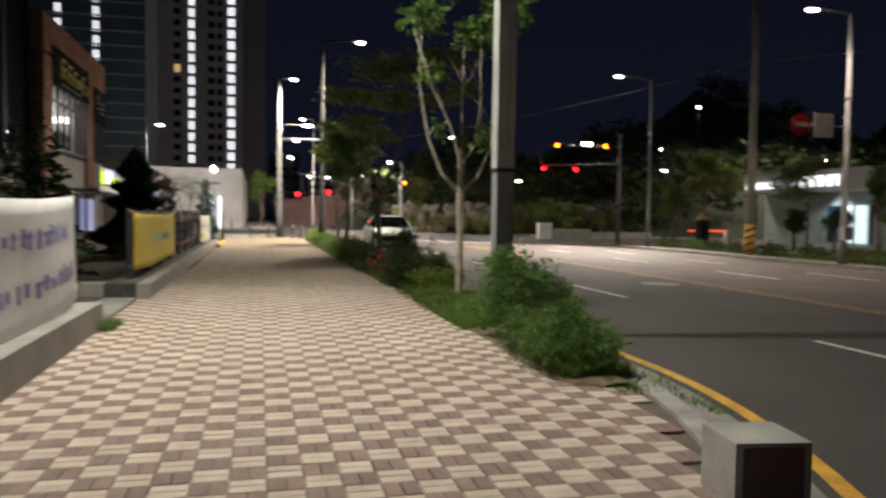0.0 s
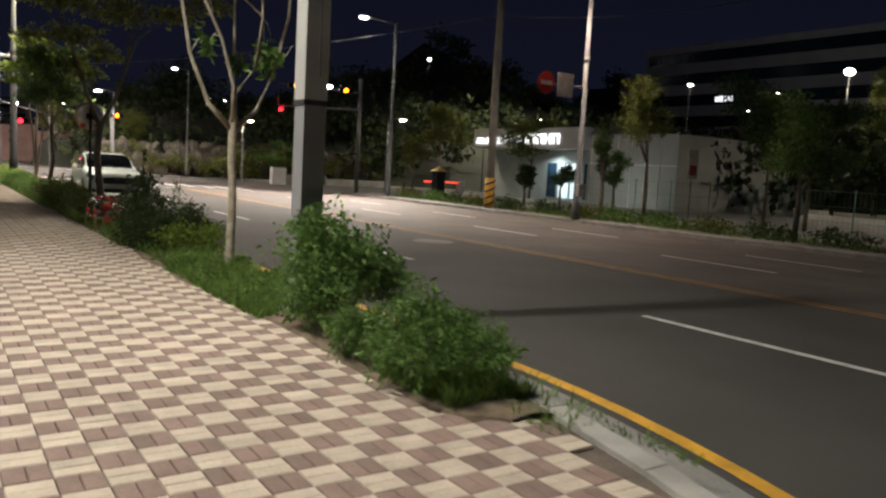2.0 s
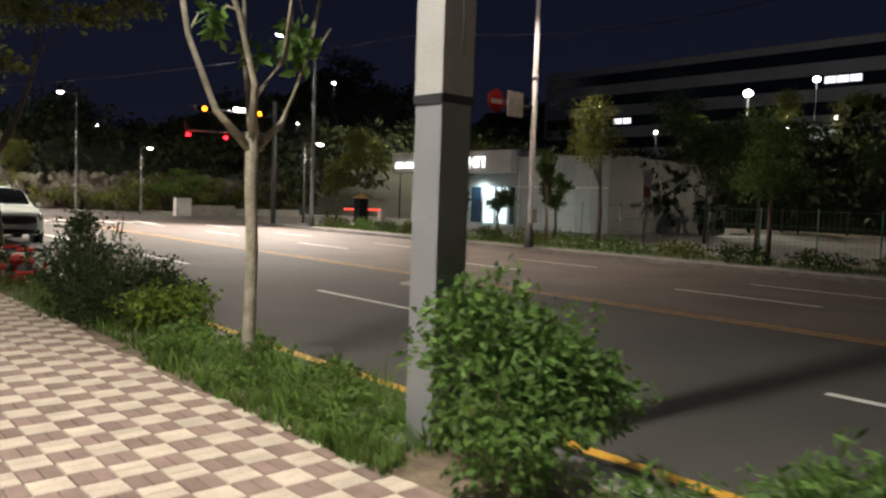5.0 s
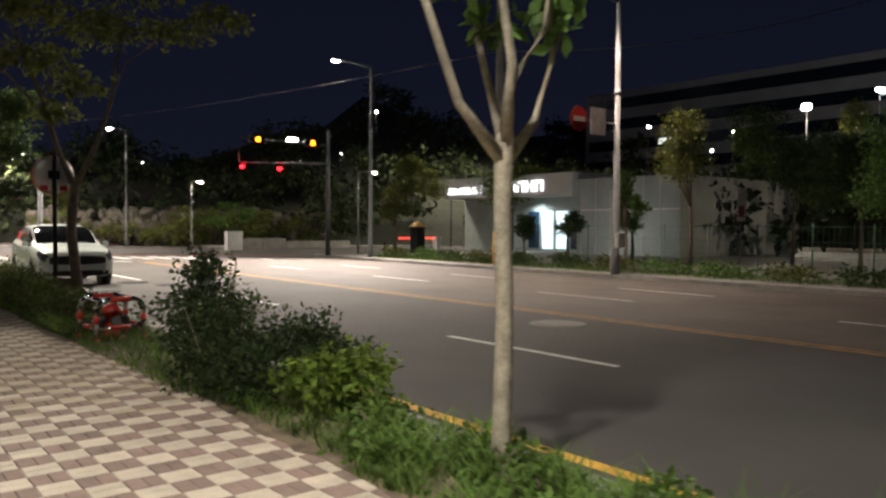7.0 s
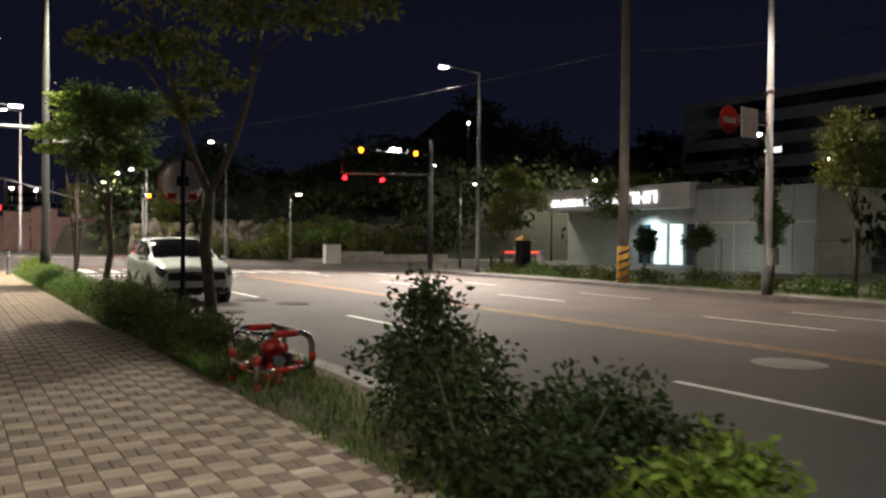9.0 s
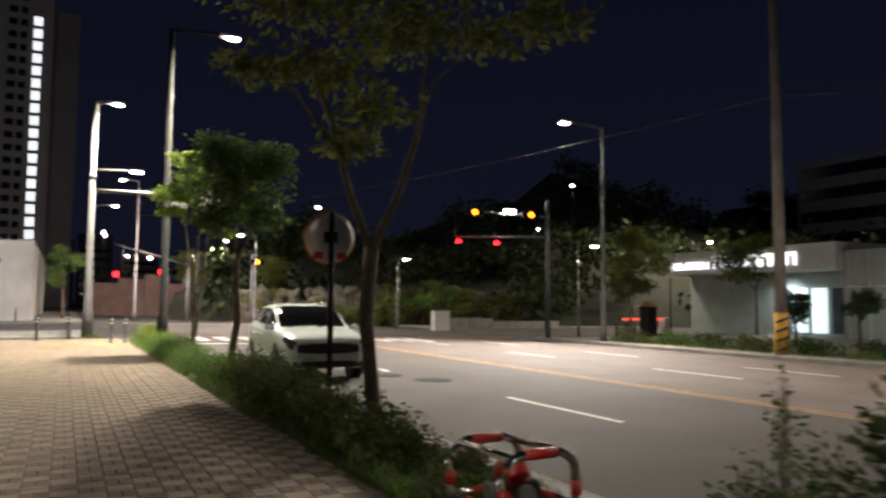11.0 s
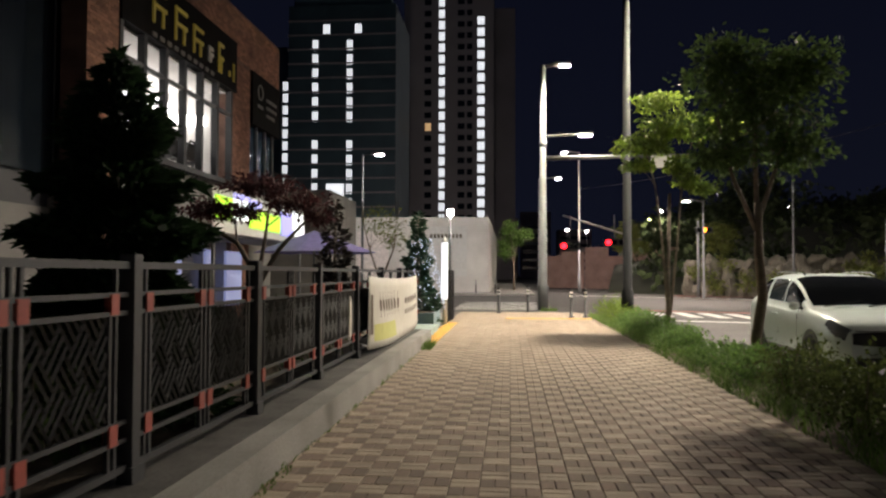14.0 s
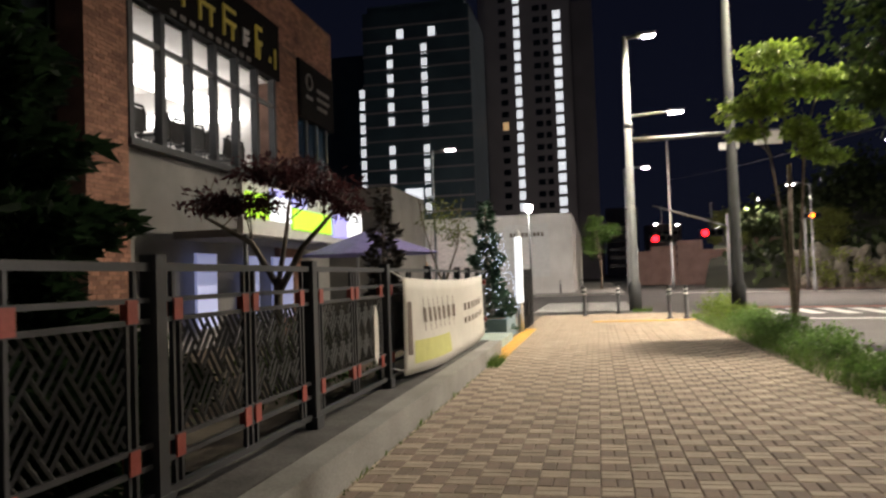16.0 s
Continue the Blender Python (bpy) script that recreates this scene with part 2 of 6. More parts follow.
G_RED = glow("red_signal_face", (1.0, 0.003, 0.006), 30)
G_AMBER = glow("amber_signal_face", (1.0, 0.14, 0.004), 14)
G_WIN = glow("lit_stair_window", (0.92, 0.95, 1.0), 0.95)
G_WINWARM = glow("lit_warm_window", (1.0, 0.62, 0.30), 0.45)
G_ROOM = glow("restaurant_ceiling_light", (1.0, 0.96, 0.92), 5.0)
G_SIGNWHITE = glow("lit_letter", (0.95, 0.97, 1.0), 1.5)
G_SIGNGREEN = glow("lit_lime_sign", (0.45, 0.80, 0.04), 1.1)
G_SIGNLILAC = glow("lit_lilac_sign", (0.42, 0.40, 1.0), 0.75)
G_TREELIGHT = glow("fairy_light", (0.62, 0.72, 1.0), 2.2)
G_SIGNYELLOW = glow("dim_yellow_letter", (0.42, 0.33, 0.05), 0.07)
G_SHOPFRONT = glow("lit_shop_glass", (0.75, 0.95, 1.0), 0.9)
G_RAIL = glow("red_barrier_light", (1.0, 0.08, 0.05), 1.2)

# ---- builders ----


def box(bm, x0, x1, y0, y1, z0, z1, m=None):
    vs = [bm.verts.new(Vector((x, y, z)) if m is None else m @ Vector((x, y, z))) for x in (x0, x1) for y in (y0, y1) for z in (z0, z1)]
    for f in ((0, 1, 3, 2), (4, 6, 7, 5), (0, 4, 5, 1), (2, 3, 7, 6), (0, 2, 6, 4), (1, 5, 7, 3)):
        bm.faces.new([vs[i] for i in f])
    return bm


def tube(bm, pts, radii, seg=8, cap=True):
    """A round bar through the points, with a radius at each."""
    rings = []
    n = len(pts)
    P = [Vector(p) for p in pts]
    for i, p in enumerate(P):
        d = (P[min(i + 1, n - 1)] - P[max(i - 1, 0)]).normalized()
        u = d.cross(Vector((0, 0, 1)) if abs(d.z) < 0.9 else Vector((1, 0, 0))).normalized()
        v = d.cross(u)
        r = radii[i] if isinstance(radii, (list, tuple)) else radii
        rings.append([bm.verts.new(p + r * (math.cos(a) * u + math.sin(a) * v)) for a in (2 * math.pi * k / seg for k in range(seg))])
    for a, b in zip(rings, rings[1:]):
        for k in range(seg):
            f = bm.faces.new((a[k], a[(k + 1) % seg], b[(k + 1) % seg], b[k]))
            f.smooth = seg > 5
    if cap:
        bm.faces.new(rings[0][::-1])
        bm.faces.new(rings[-1])
    return bm


def soft_edges(bm, w=0.01, seg=1):
    bmesh.ops.bevel(bm, geom=[e for e in bm.edges if e.is_manifold and e.calc_face_angle(0) > 0.5], offset=w, segments=seg, affect="EDGES", profile=0.6)
    return bm


def part(name, bm, material, parent=None, label=""):
    """Links a bmesh as one mesh object under a thing."""
    bmesh.ops.recalc_face_normals(bm, faces=bm.faces)
    me = bpy.data.meshes.new(name)
    bm.to_mesh(me)
    bm.free()
    me.materials.append(material)
    ob = new(name, me)
    if parent is not None:
        ob.parent = parent
    if label:
        ob["label"] = label
    return ob


def raw(name, verts, faces, material, parent=None):
    me = bpy.data.meshes.new(name)
    me.from_pydata([tuple(v) for v in verts], [], faces)
    me.materials.append(material)
    ob = new(name, me)
    if parent is not None:
        ob.parent = parent
    return ob


def thing(name, m, label, category, group="", kind=""):
    ob = new(name)
    ob.matrix_world = m
    return tagged(ob, label, category, group, kind)


def B():
    return bmesh.new()


def leaves(rng, blobs, count, size, aspect=0.5, droop=0.3):
    """Leaf blades spread through the shells of uneven blobs (x, y, z, rx, ry, rz)."""
    vol = np.array([b[3] * b[4] * b[5] for b in blobs]) ** 0.67
    pick = rng.choice(len(blobs), count, p=vol / vol.sum())
    bl = np.array(blobs)[pick]
    d = rng.normal(size=(count, 3))
    d /= np.linalg.norm(d, axis=1)[:, None]
    lump = 1 + 0.28 * np.sin(d[:, 0] * 5 + bl[:, 0] * 7) * np.sin(d[:, 1] * 6 + bl[:, 1] * 3) + 0.2 * np.sin(d[:, 2] * 7 + bl[:, 2])
    r = (rng.random(count) ** 0.45 * lump)[:, None]
    c = bl[:, :3] + d * r * bl[:, 3:]
    u = d + rng.normal(size=(count, 3)) * 0.7
    u[:, 2] -= droop
    u /= np.linalg.norm(u, axis=1)[:, None]
    w = np.cross(u, rng.normal(size=(count, 3)))
    w /= np.linalg.norm(w, axis=1)[:, None] + 1e-6
    s = (size * (0.6 + 0.8 * rng.random(count)))[:, None]
    v = np.stack([c - u * s * 0.5, c + w * s * aspect * 0.5, c + u * s * 0.5, c - w * s * aspect * 0.5], 1).reshape(-1, 3)
    f = np.arange(count * 4).reshape(-1, 4)
    return v.tolist(), f.tolist()


def bush(x, y, z, blobs, count, size, material, label, seed, category="bush", stems=9, name="bush", stem_material=None, aspect=0.5):
    """A shrub: thin stems and a crown of leaves; blobs are relative to the base."""
    rng = np.random.default_rng(seed)
    t = thing(name, pose(x, y, z), label, category)
    bm = B()
    for i in range(stems):
        b = blobs[i % len(blobs)]
        e = Vector((b[0] + rng.normal() * b[3] * 0.5, b[1] + rng.normal() * b[4] * 0.5, b[2] + b[5] * rng.uniform(0.2, 1.0)))
        a = Vector((b[0] * 0.3 + rng.normal() * 0.06, b[1] * 0.6 + rng.normal() * 0.06, -0.02))
        mid = a.lerp(e, 0.5) + Vector((rng.normal(), rng.normal(), 0)) * 0.05
        tube(bm, [a, mid, e], [0.012, 0.009, 0.004], 5)
    tagged(part("stemwork", bm, stem_material or BARK, t), kind="stuff")
    v, f = leaves(rng, blobs, count, size, aspect)
    tagged(raw("foliage", v, f, material, t), kind="stuff")
    return t


def tree(x, y, z, limbs, trunk, blobs, count, size, bark, material, label, seed, aspect=0.5, name="street_tree", twigs=10):
    """A tapered trunk (list of points with radius), limbs and a leafy crown."""
    rng = np.random.default_rng(seed)
    t = thing(name, pose(x, y, z), label, "tree")
    bm = B()
    tube(bm, [p[:3] for p in trunk], [p[3] for p in trunk], 10)
    part("trunk", bm, bark, t)
    for limb in limbs:
        bm = B()
        tube(bm, [p[:3] for p in limb], [p[3] for p in limb], 7)
        tip = Vector(limb[-1][:3])
        for k in range(2):
            p = Vector(limb[len(limb) // 2][:3]).lerp(tip, rng.random())
            q = p + Vector((rng.normal() * 0.25, rng.normal() * 0.25, 0.25 + rng.random() * 0.3))
            tube(bm, [p, p.lerp(q, 0.5) + Vector((0.03, 0, -0.02)), q], [0.012, 0.009, 0.005], 5)
        part("limb", bm, bark, t)
    bm = B()
    top = Vector(trunk[-1][:3])
    for k in range(twigs):
        b = blobs[k % len(blobs)]
        e = Vector(b[:3]) + Vector((rng.normal() * b[3], rng.normal() * b[4], rng.normal() * b[5])) * 0.5
        src = min((Vector(p[:3]) for l in limbs for p in l[1:]), key=lambda q: (q - e).length, default=top)
        tube(bm, [src, src.lerp(e, 0.5) + Vector((0, 0, 0.06)), e], [0.012, 0.008, 0.004], 5)
    tagged(part("twigwork", bm, bark, t), kind="stuff")
    v, f = leaves(rng, blobs, count, size, aspect)
    tagged(raw("crown", v, f, material, t), kind="stuff")
    return t


def kerb_x(y):
    if y > 7.5:
        return 3.32 + 0.4 * min(1.0, max(0.0, (y - 13.0) / 6.0))
    if y > 2.6:
        return 3.32 - 0.052 * (7.5 - y) ** 2
    return 3.32 - 0.052 * 24.01 - 0.35 * (2.6 - y)


def road_z(x):
    return -0.14 - 0.0195 * min(21, max(0, x - 4.0))


# ---- ground, road, pavements ----
FARX, CROSS0, CROSS1 = 24.0, 47.0, 72.0
bm = B()
xs = [-600, -60, -20, -2, 4, 8, 12, 16, 20, 25, 40, 600]
ys = [-400, -10, 20, 45, 75, 120, 900]
grid = [[bm.verts.new((x, y, road_z(x) - 0.012)) for y in ys] for x in xs]
for i in range(len(xs) - 1):
    for j in range(len(ys) - 1):
        bm.faces.new((grid[i][j], grid[i + 1][j], grid[i + 1][j + 1], grid[i][j + 1]))
ground = tagged(part("ground", bm, SOIL), "dark bare ground reaching to the horizon", "ground", kind="structure")
bm = B()
xs = [0.2, 4, 8, 11.75, 16, 20, FARX]
for ya, yb in ((-40, CROSS0), (CROSS0, CROSS1), (CROSS1, 200)):
    cols = xs if ya != CROSS0 else [-120, -60, -20, 0.2, 4, 8, 12, 16, 20, FARX, 40, 90]
    for xa, xb in zip(cols, cols[1:]):
        bm.faces.new([bm.verts.new((x, y, road_z(x))) for x, y in ((xa, ya), (xb, ya), (xb, yb), (xa, yb))])
bmesh.ops.remove_doubles(bm, verts=bm.verts, dist=0.001)
road = tagged(part("road", bm, ASPHALT), "worn grey asphalt road with several lanes", "road", kind="structure")
road.data.materials.append(mat("old_brown_asphalt", (0.105, 0.086, 0.075), 0.82, scale=0.5, var=0.3, bump=0.5, fine=90))
for p in road.data.polygons:
    if p.center.x > 11.75 and p.center.y < CROSS0:
        p.material_index = 1


def road_mark(name, pts, w, material, label, solid=True, dz=0.005):
    """A painted line along the points."""
    bm = B()
    row = []
    for i, (x, y) in enumerate(pts):
        a, b = Vector(pts[max(0, i - 1)]), Vector(pts[min(len(pts) - 1, i + 1)])
        n = Vector((-(b - a).y, (b - a).x)).normalized() * w / 2
        row.append([bm.verts.new((x + s * n.x, y + s * n.y, road_z(x) + dz)) for s in (1, -1)])
    for p, q in zip(row, row[1:]):
        bm.faces.new((p[0], p[1], q[1], q[0]))
    return tagged(part(name, bm, material), label, "road marking", kind="structure")


ysk = [-6 + 0.5 * i for i in range(int((CROSS0 + 6) / 0.5))]
road_mark("yellow_edge_line", [(kerb_x(y) + 0.79 - 0.25 * min(1.0, max(0.0, (y - 13.0) / 6.0)), y) for y in ysk], 0.13, YELLOWLINE, "solid yellow no-parking line beside the kerb")
for dx in (-0.13, 0.13):
    road_mark("centre_line", [(11.45 + dx, -40), (11.45 + dx, 10), (11.45 + dx, CROSS0 - 3)], 0.11, ORANGELINE, "faded orange double centre line")
for k in range(-1, 5):
    road_mark("lane_dash", [(7.42, 5.75 + 8.6 * k), (7.42, 8.85 + 8.6 * k)], 0.13, WHITELINE, "white lane dash on asphalt")
for xx in (15.4, 19.0):
    for k in range(-1, 6):
        road_mark("lane_dash", [(xx, 4 + 8 * k), (xx, 7.2 + 8 * k)], 0.13, WHITELINE, "worn white lane dash on asphalt")
road_mark("stop_line", [(4.3, 44.6), (11.2, 44.6)], 0.4, WHITELINE, "white stop line at the crossing")
for k in range(12):
    road_mark("crosswalk_bar", [(4.6 + 1.05 * k, 47.2), (4.6 + 1.05 * k, 50.8)], 0.5, WHITELINE, "white crosswalk bar at the junction")
for k in range(8):
    road_mark("crosswalk_bar", [(-2.6, 51.6 + 1.1 * k), (1.2, 51.6 + 1.1 * k)], 0.5, WHITELINE, "white crosswalk bar at the junction")
REDLANE = mat("red_lane_paint", (0.30, 0.075, 0.05), 0.8, scale=2, var=0.3)
road_mark("coloured_lane", [(5, 51.7), (24, 53.0)], 0.9, REDLANE, "worn red guide lane through the junction", dz=0.004)
road_mark("coloured_zone", [(12.8, 77.0), (12.8, 118.0)], 19, mat("reddish_road_surface", (0.17, 0.070, 0.055), 0.8, scale=1, var=0.3, bump=0.3, fine=60), "reddish road surface beyond the junction", dz=0.004)
road_mark("stop_line", [(4.5, 73.4), (23, 74.6)], 0.7, WHITELINE, "white stop line beyond the junction")


def manhole(x, y, r, dark=False):
    t = thing("manhole_cover", pose(x, y, road_z(x) + 0.004), "round iron manhole cover set in asphalt" if dark else "pale round manhole cover set in asphalt", "manhole cover")
    bm = B()
    tube(bm, [(0, 0, -0.02), (0, 0, 0.006)], [r, r], 24)
    part("rim", bm, DARKSTEEL if dark else CONCRETE, t)
    bm = B()
    tube(bm, [(0, 0, -0.02), (0, 0, 0.012)], [r * 0.78, r * 0.76], 24)
    part("lid", bm, DARKSTEEL if dark else CONCRETE, t)


manhole(10.1, 17.7, 0.5)
manhole(6.9, 30.6, 0.42, True)
manhole(7.5, 29.3, 0.42, True)
manhole(5.3, 27.6, 0.4, True)

# kerb stones and gutter along the pavement
for name, a, b, z0, z1, material, label in (("gutter", 0.19, 0.62, -0.3, -0.125, GUTTER, "grey concrete gutter below the kerb"),):
    bm = B()
    rows = [[bm.verts.new((kerb_x(y) + o, y, z)) for o, z in ((a - 0.02, z1 + 0.015), (b, z1 - 0.008), (b, z0), (a - 0.02, z0))] for y in ysk]
    for p, q in zip(rows, rows[1:]):
        for i in range(4):
            bm.faces.new((p[i], p[(i + 1) % 4], q[(i + 1) % 4], q[i]))
    tagged(part(name, bm, material), label, "gutter", kind="structure")
kerb = thing("kerb", pose(0, 0, 0), "grey granite kerb stones along the road", "kerb", kind="structure")
for i in range(-4, 46):
    y0, y1 = i * 1.0 + 0.005, i * 1.0 + 0.995
    bm = B()
    c = [(kerb_x(y0), y0), (kerb_x(y0) + 0.18, y0), (kerb_x(y1) + 0.18, y1), (kerb_x(y1), y1)]
    lo = [bm.verts.new((x, y, -0.3)) for x, y in c]
    hi = [bm.verts.new((x, y, 0.012)) for x, y in c]
    bm.faces.new(hi)
    for k in range(4):
        bm.faces.new((lo[k], lo[(k + 1) % 4], hi[(k + 1) % 4], hi[k]))
    soft_edges(bm, 0.014)
    part("kerb_stone", bm, KERBSTONE, kerb)
# pavement bed and planting strip
bm = B()
rows = [[bm.verts.new((x, y, -0.022)) for x in (-2.3, kerb_x(y))] for y in ysk]
for p, q in zip(rows, rows[1:]):
    bm.faces.new((p[0], p[1], q[1], q[0]))
pavement = tagged(part("pavement", bm, JOINT), "pavement of cream and brown pavers in a checker weave", "pavement", kind="structure")


def strip_x(y):
    return (2.50 if y < 19 else 2.42) + 0.05 * math.sin(y * 0.9) + 0.03 * math.sin(y * 3.1) - max(0, y - 30) * 0.012


bm = B()
rng = np.random.default_rng(3)
rows = []
for i in range(193):
    y = 5.9 + 0.2 * i
    x0, x1 = strip_x(y) + rng.normal() * 0.015, kerb_x(y) - 0.003
    if y < 6.3:
        x0 += (6.3 - y) * 0.9
    rows.append([bm.verts.new((x0 + (x1 - x0) * f, y, (-0.02 if f == 0 else 0.01 + 0.03 * math.sin(f * 3.1) * (0.6 + 0.4 * math.sin(y * 2.3))))) for f in (0, 0.08, 0.3, 0.6, 0.9, 1)])
for p, q in zip(rows, rows[1:]):
    for i in range(5):
        bm.faces.new((p[i], p[i + 1], q[i + 1], q[i]))
tagged(part("planting_strip", bm, DUST), "sandy soil strip with weeds between pavers and kerb", "planting bed", kind="structure")

# the far pavements
bm = B()
box(bm, FARX, 60, -40, CROSS0 + 2, -0.6, road_z(30) + 0.15)
tagged(part("pavement_far", bm, CONCRETE), "pale pavement across the road", "pavement", kind="structure")
kerb_far = thing("kerb_far", pose(0, 0, 0), "grey kerb stones across the road", "kerb", kind="structure")
for i in range(-5, 25):
    bm = B()
    box(bm, FARX - 0.2, FARX - 0.003, i * 2.0 + 0.01, i * 2.0 + 1.99, -0.7, road_z(30) + 0.16)
    soft_edges(bm, 0.02)
    part("kerb_stone", bm, KERBSTONE, kerb_far)
bm = B()
box(bm, -90, 1.6, CROSS1 + 0.2, 130, -0.4, 0.0)
tagged(part("pavement_corner", bm, CONCRETE), "pale pavement on the corner beyond the junction", "pavement", kind="structure")
bm = B()
box(bm, FARX + 2, 90, CROSS1 - 6, 130, -0.7, road_z(30) + 0.12)
tagged(part("pavement_corner_far", bm, CONCRETE), "pale pavement on the corner beyond the wide road", "pavement", kind="structure")
bm = B()
box(bm, -90, -2.3, 36.2, CROSS0 - 1.5, -0.3, -0.005)
tagged(part("forecourt", bm, CONCRETE), "pale forecourt beside the restaurant", "forecourt", kind="structure")

# ---- street furniture on the walked pavement ----
t = thing("granite_bollard", pose(2.52, 3.42, 0.0, 0, 0, -8), "square granite marker block at the kerb with brown face", "bollard")
bm = B()
box(bm, -0.2, 0.2, -0.19, 0.19, -0.02, 0.34)
soft_edges(bm, 0.018, 2)
part("block", bm, KERBSTONE, t)
bm = B()
box(bm, -0.16, 0.16, -0.196, -0.18, 0.02, 0.315)
part("face_plate", bm, mat("brown_stone_face", (0.10, 0.062, 0.055), 0.6, scale=6, var=0.3), t, "dark brown front plate")

# tall square sign column
t = thing("steel_column", pose(3.08, 9.46, 0, 0, 0, 0), "tall square grey steel column with pale upper cladding", "column")
bm = B()
box(bm, -0.115, 0.115, -0.115, 0.115, -0.05, 2.05)
soft_edges(bm, 0.012)
part("lower_shaft", bm, GREYPAINT, t)
bm = B()
box(bm, -0.12, 0.12, -0.12, 0.12, 2.06, 9.5)
soft_edges(bm, 0.012)
part("upper_shaft", bm, GREYPANEL, t, "pale grey upper cladding")
bm = B()
box(bm, -0.125, 0.125, -0.125, 0.125, 2.02, 2.07)
part("band", bm, CHARCOAL, t)
bm = B()
box(bm, 0.02, 0.035, -0.128, -0.119, 2.3, 8.8)
part("seam_strip", bm, GREYPAINT, t)
bm = B()
box(bm, -0.22, 0.22, -0.22, 0.22, -0.05, 0.03)
soft_edges(bm, 0.01)
part("base_plate", bm, GREYPAINT, t)


def street_lamp(x, y, z, h, arm, label, r=0.09, material=GALV, face=G_LED, collar=True, second=None, rz=0, group="street lamps"):
    """Pole, arm and flat LED head; arm reaches along x by its signed length."""
    t = thing("street_lamp", pose(x, y, z, 0, 0, rz), label, "street lamp", group)
    s = 1 if arm > 0 else -1
    bm = B()
    tube(bm, [(0, 0, -0.1), (0, 0, 0.9), (0, 0, 0.95), (0, 0, h)], [r * 1.5, r * 1.45, r * 1.1, r * 0.7], 12)
    part("pole", bm, material, t)
    bm = B()
    tube(bm, [(0, 0, h - 0.08), (arm * 0.5, 0, h + 0.02), (arm * 0.9, 0, h + 0.04)], [r * 0.55, r * 0.45, r * 0.4], 8)
    part("arm", bm, material, t)
    head = B()
    box(head, arm - s * 0.45 if s > 0 else arm - 0.25, arm + 0.25 if s > 0 else arm + 0.45, -0.16, 0.16, h - 0.03, h + 0.09)
    soft_edges(head, 0.03)
    hd = part("lamp_head", head, GREYPAINT, t)
    bm = B()
    box(bm, arm - 0.19, arm + 0.19, -0.12, 0.12, h - 0.065, h - 0.034)
    part("diffuser", bm, face, hd, "glowing LED face")
    if collar:
        bm = B()
        tube(bm, [(0, 0, h * 0.66), (0, 0, h * 0.66 + 0.22)], [r * 1.0, r * 1.0], 12)
        part("collar", bm, GREYPAINT, t)
    if second:
        bm = B()
        tube(bm, [(0, 0, second[0]), (second[1] * 0.95, 0, second[0] + 0.1)], [0.05, 0.035], 8)
        part("arm", bm, material, t)
        head = B()
        box(head, second[1] - 0.3, second[1] + 0.3, -0.15, 0.15, second[0] + 0.05, second[0] + 0.15)
        hd = part("lamp_head", soft_edges(head, 0.02), GREYPAINT, t)
        bm = B()
        box(bm, second[1] - 0.24, second[1] + 0.24, -0.12, 0.12, second[0] + 0.015, second[0] + 0.046)
        part("diffuser", bm, face, hd, "glowing LED face")
    return t


street_lamp(3.2, 40.7, 0, 10.6, 2.0, "tall dark steel street lamp rising out of the weeds", 0.12, DARKSTEEL, collar=False)
street_lamp(-3.1, 9.75, 0, 9.3, 1.65, "slim galvanised lamp behind the fence", 0.06)
lamp2 = street_lamp(1.22, 50.2, 0, 10.1, 0.9, "galvanised corner street lamp with traffic arm", 0.15, GALV, second=(7.1, 1.75))
bm = B()
tube(bm, [(0, 0, 6.2), (6.2, 1.5, 6.5)], [0.10, 0.06], 8)
part("signal_arm", bm, GALV, lamp2)
bm = B()
box(bm, 4.6, 5.6, 1.02, 1.1, 5.9, 6.4)
part("street_sign", bm, WHITEPLATE, lamp2, "small white plate on the arm")
bm = B()
box(bm, 3.3, 4.0, 0.7, 0.76, 5.75, 6.0)
part("street_sign", bm, WHITEPLATE, lamp2, "small white plate on the arm")
street_lamp(-7.9, 58.0, 0, 7.7, 0.9, "slim street lamp by the white hoarding", 0.07)
street_lamp(2.0, 74.5, 0, 8.4, 1.4, "galvanised street lamp past the junction", 0.09)
street_lamp(5.4, 80.0, 0, 11.2, -1.2, "galvanised street lamp past the junction", 0.09)
street_lamp(24.75, 45.2, road_z(30), 11.1, -2.35, "tall galvanised street lamp across the road", 0.11)
pf = street_lamp(24.0, 27.2, road_z(30), 10.7, -1.9, "tall galvanised street lamp with road signs across the road", 0.13)
street_lamp(29.0, 53.0, road_z(30), 5.7, 1.3, "small street lamp at the gate across the road", 0.06, GALV, G_LEDWARM)
street_lamp(22.5, 66.5, road_z(30), 5.3, 0.7, "small street lamp near the rock wall", 0.06, GALV, G_LEDWARM)
street_lamp(20.5, 76.0, road_z(30), 10.0, -1.3, "slim street lamp past the junction", 0.08)
street_lamp(13.6, 74.0, road_z(30), 7.2, -1.2, "slim street lamp past the junction", 0.08)
lamp("light_gate", 30.3, 53.0, 5.2, 2400, (1, 0.88, 0.68), None, 150, 0.5)
lamp("light_rocks", 23.2, 66.5, 4.8, 1500, (1, 0.88, 0.68), None, 150, 0.5)
lamp("light_past_junction", 12.4, 74.0, 6.8, 2500, NEUTRAL, None, 150, 0.5)
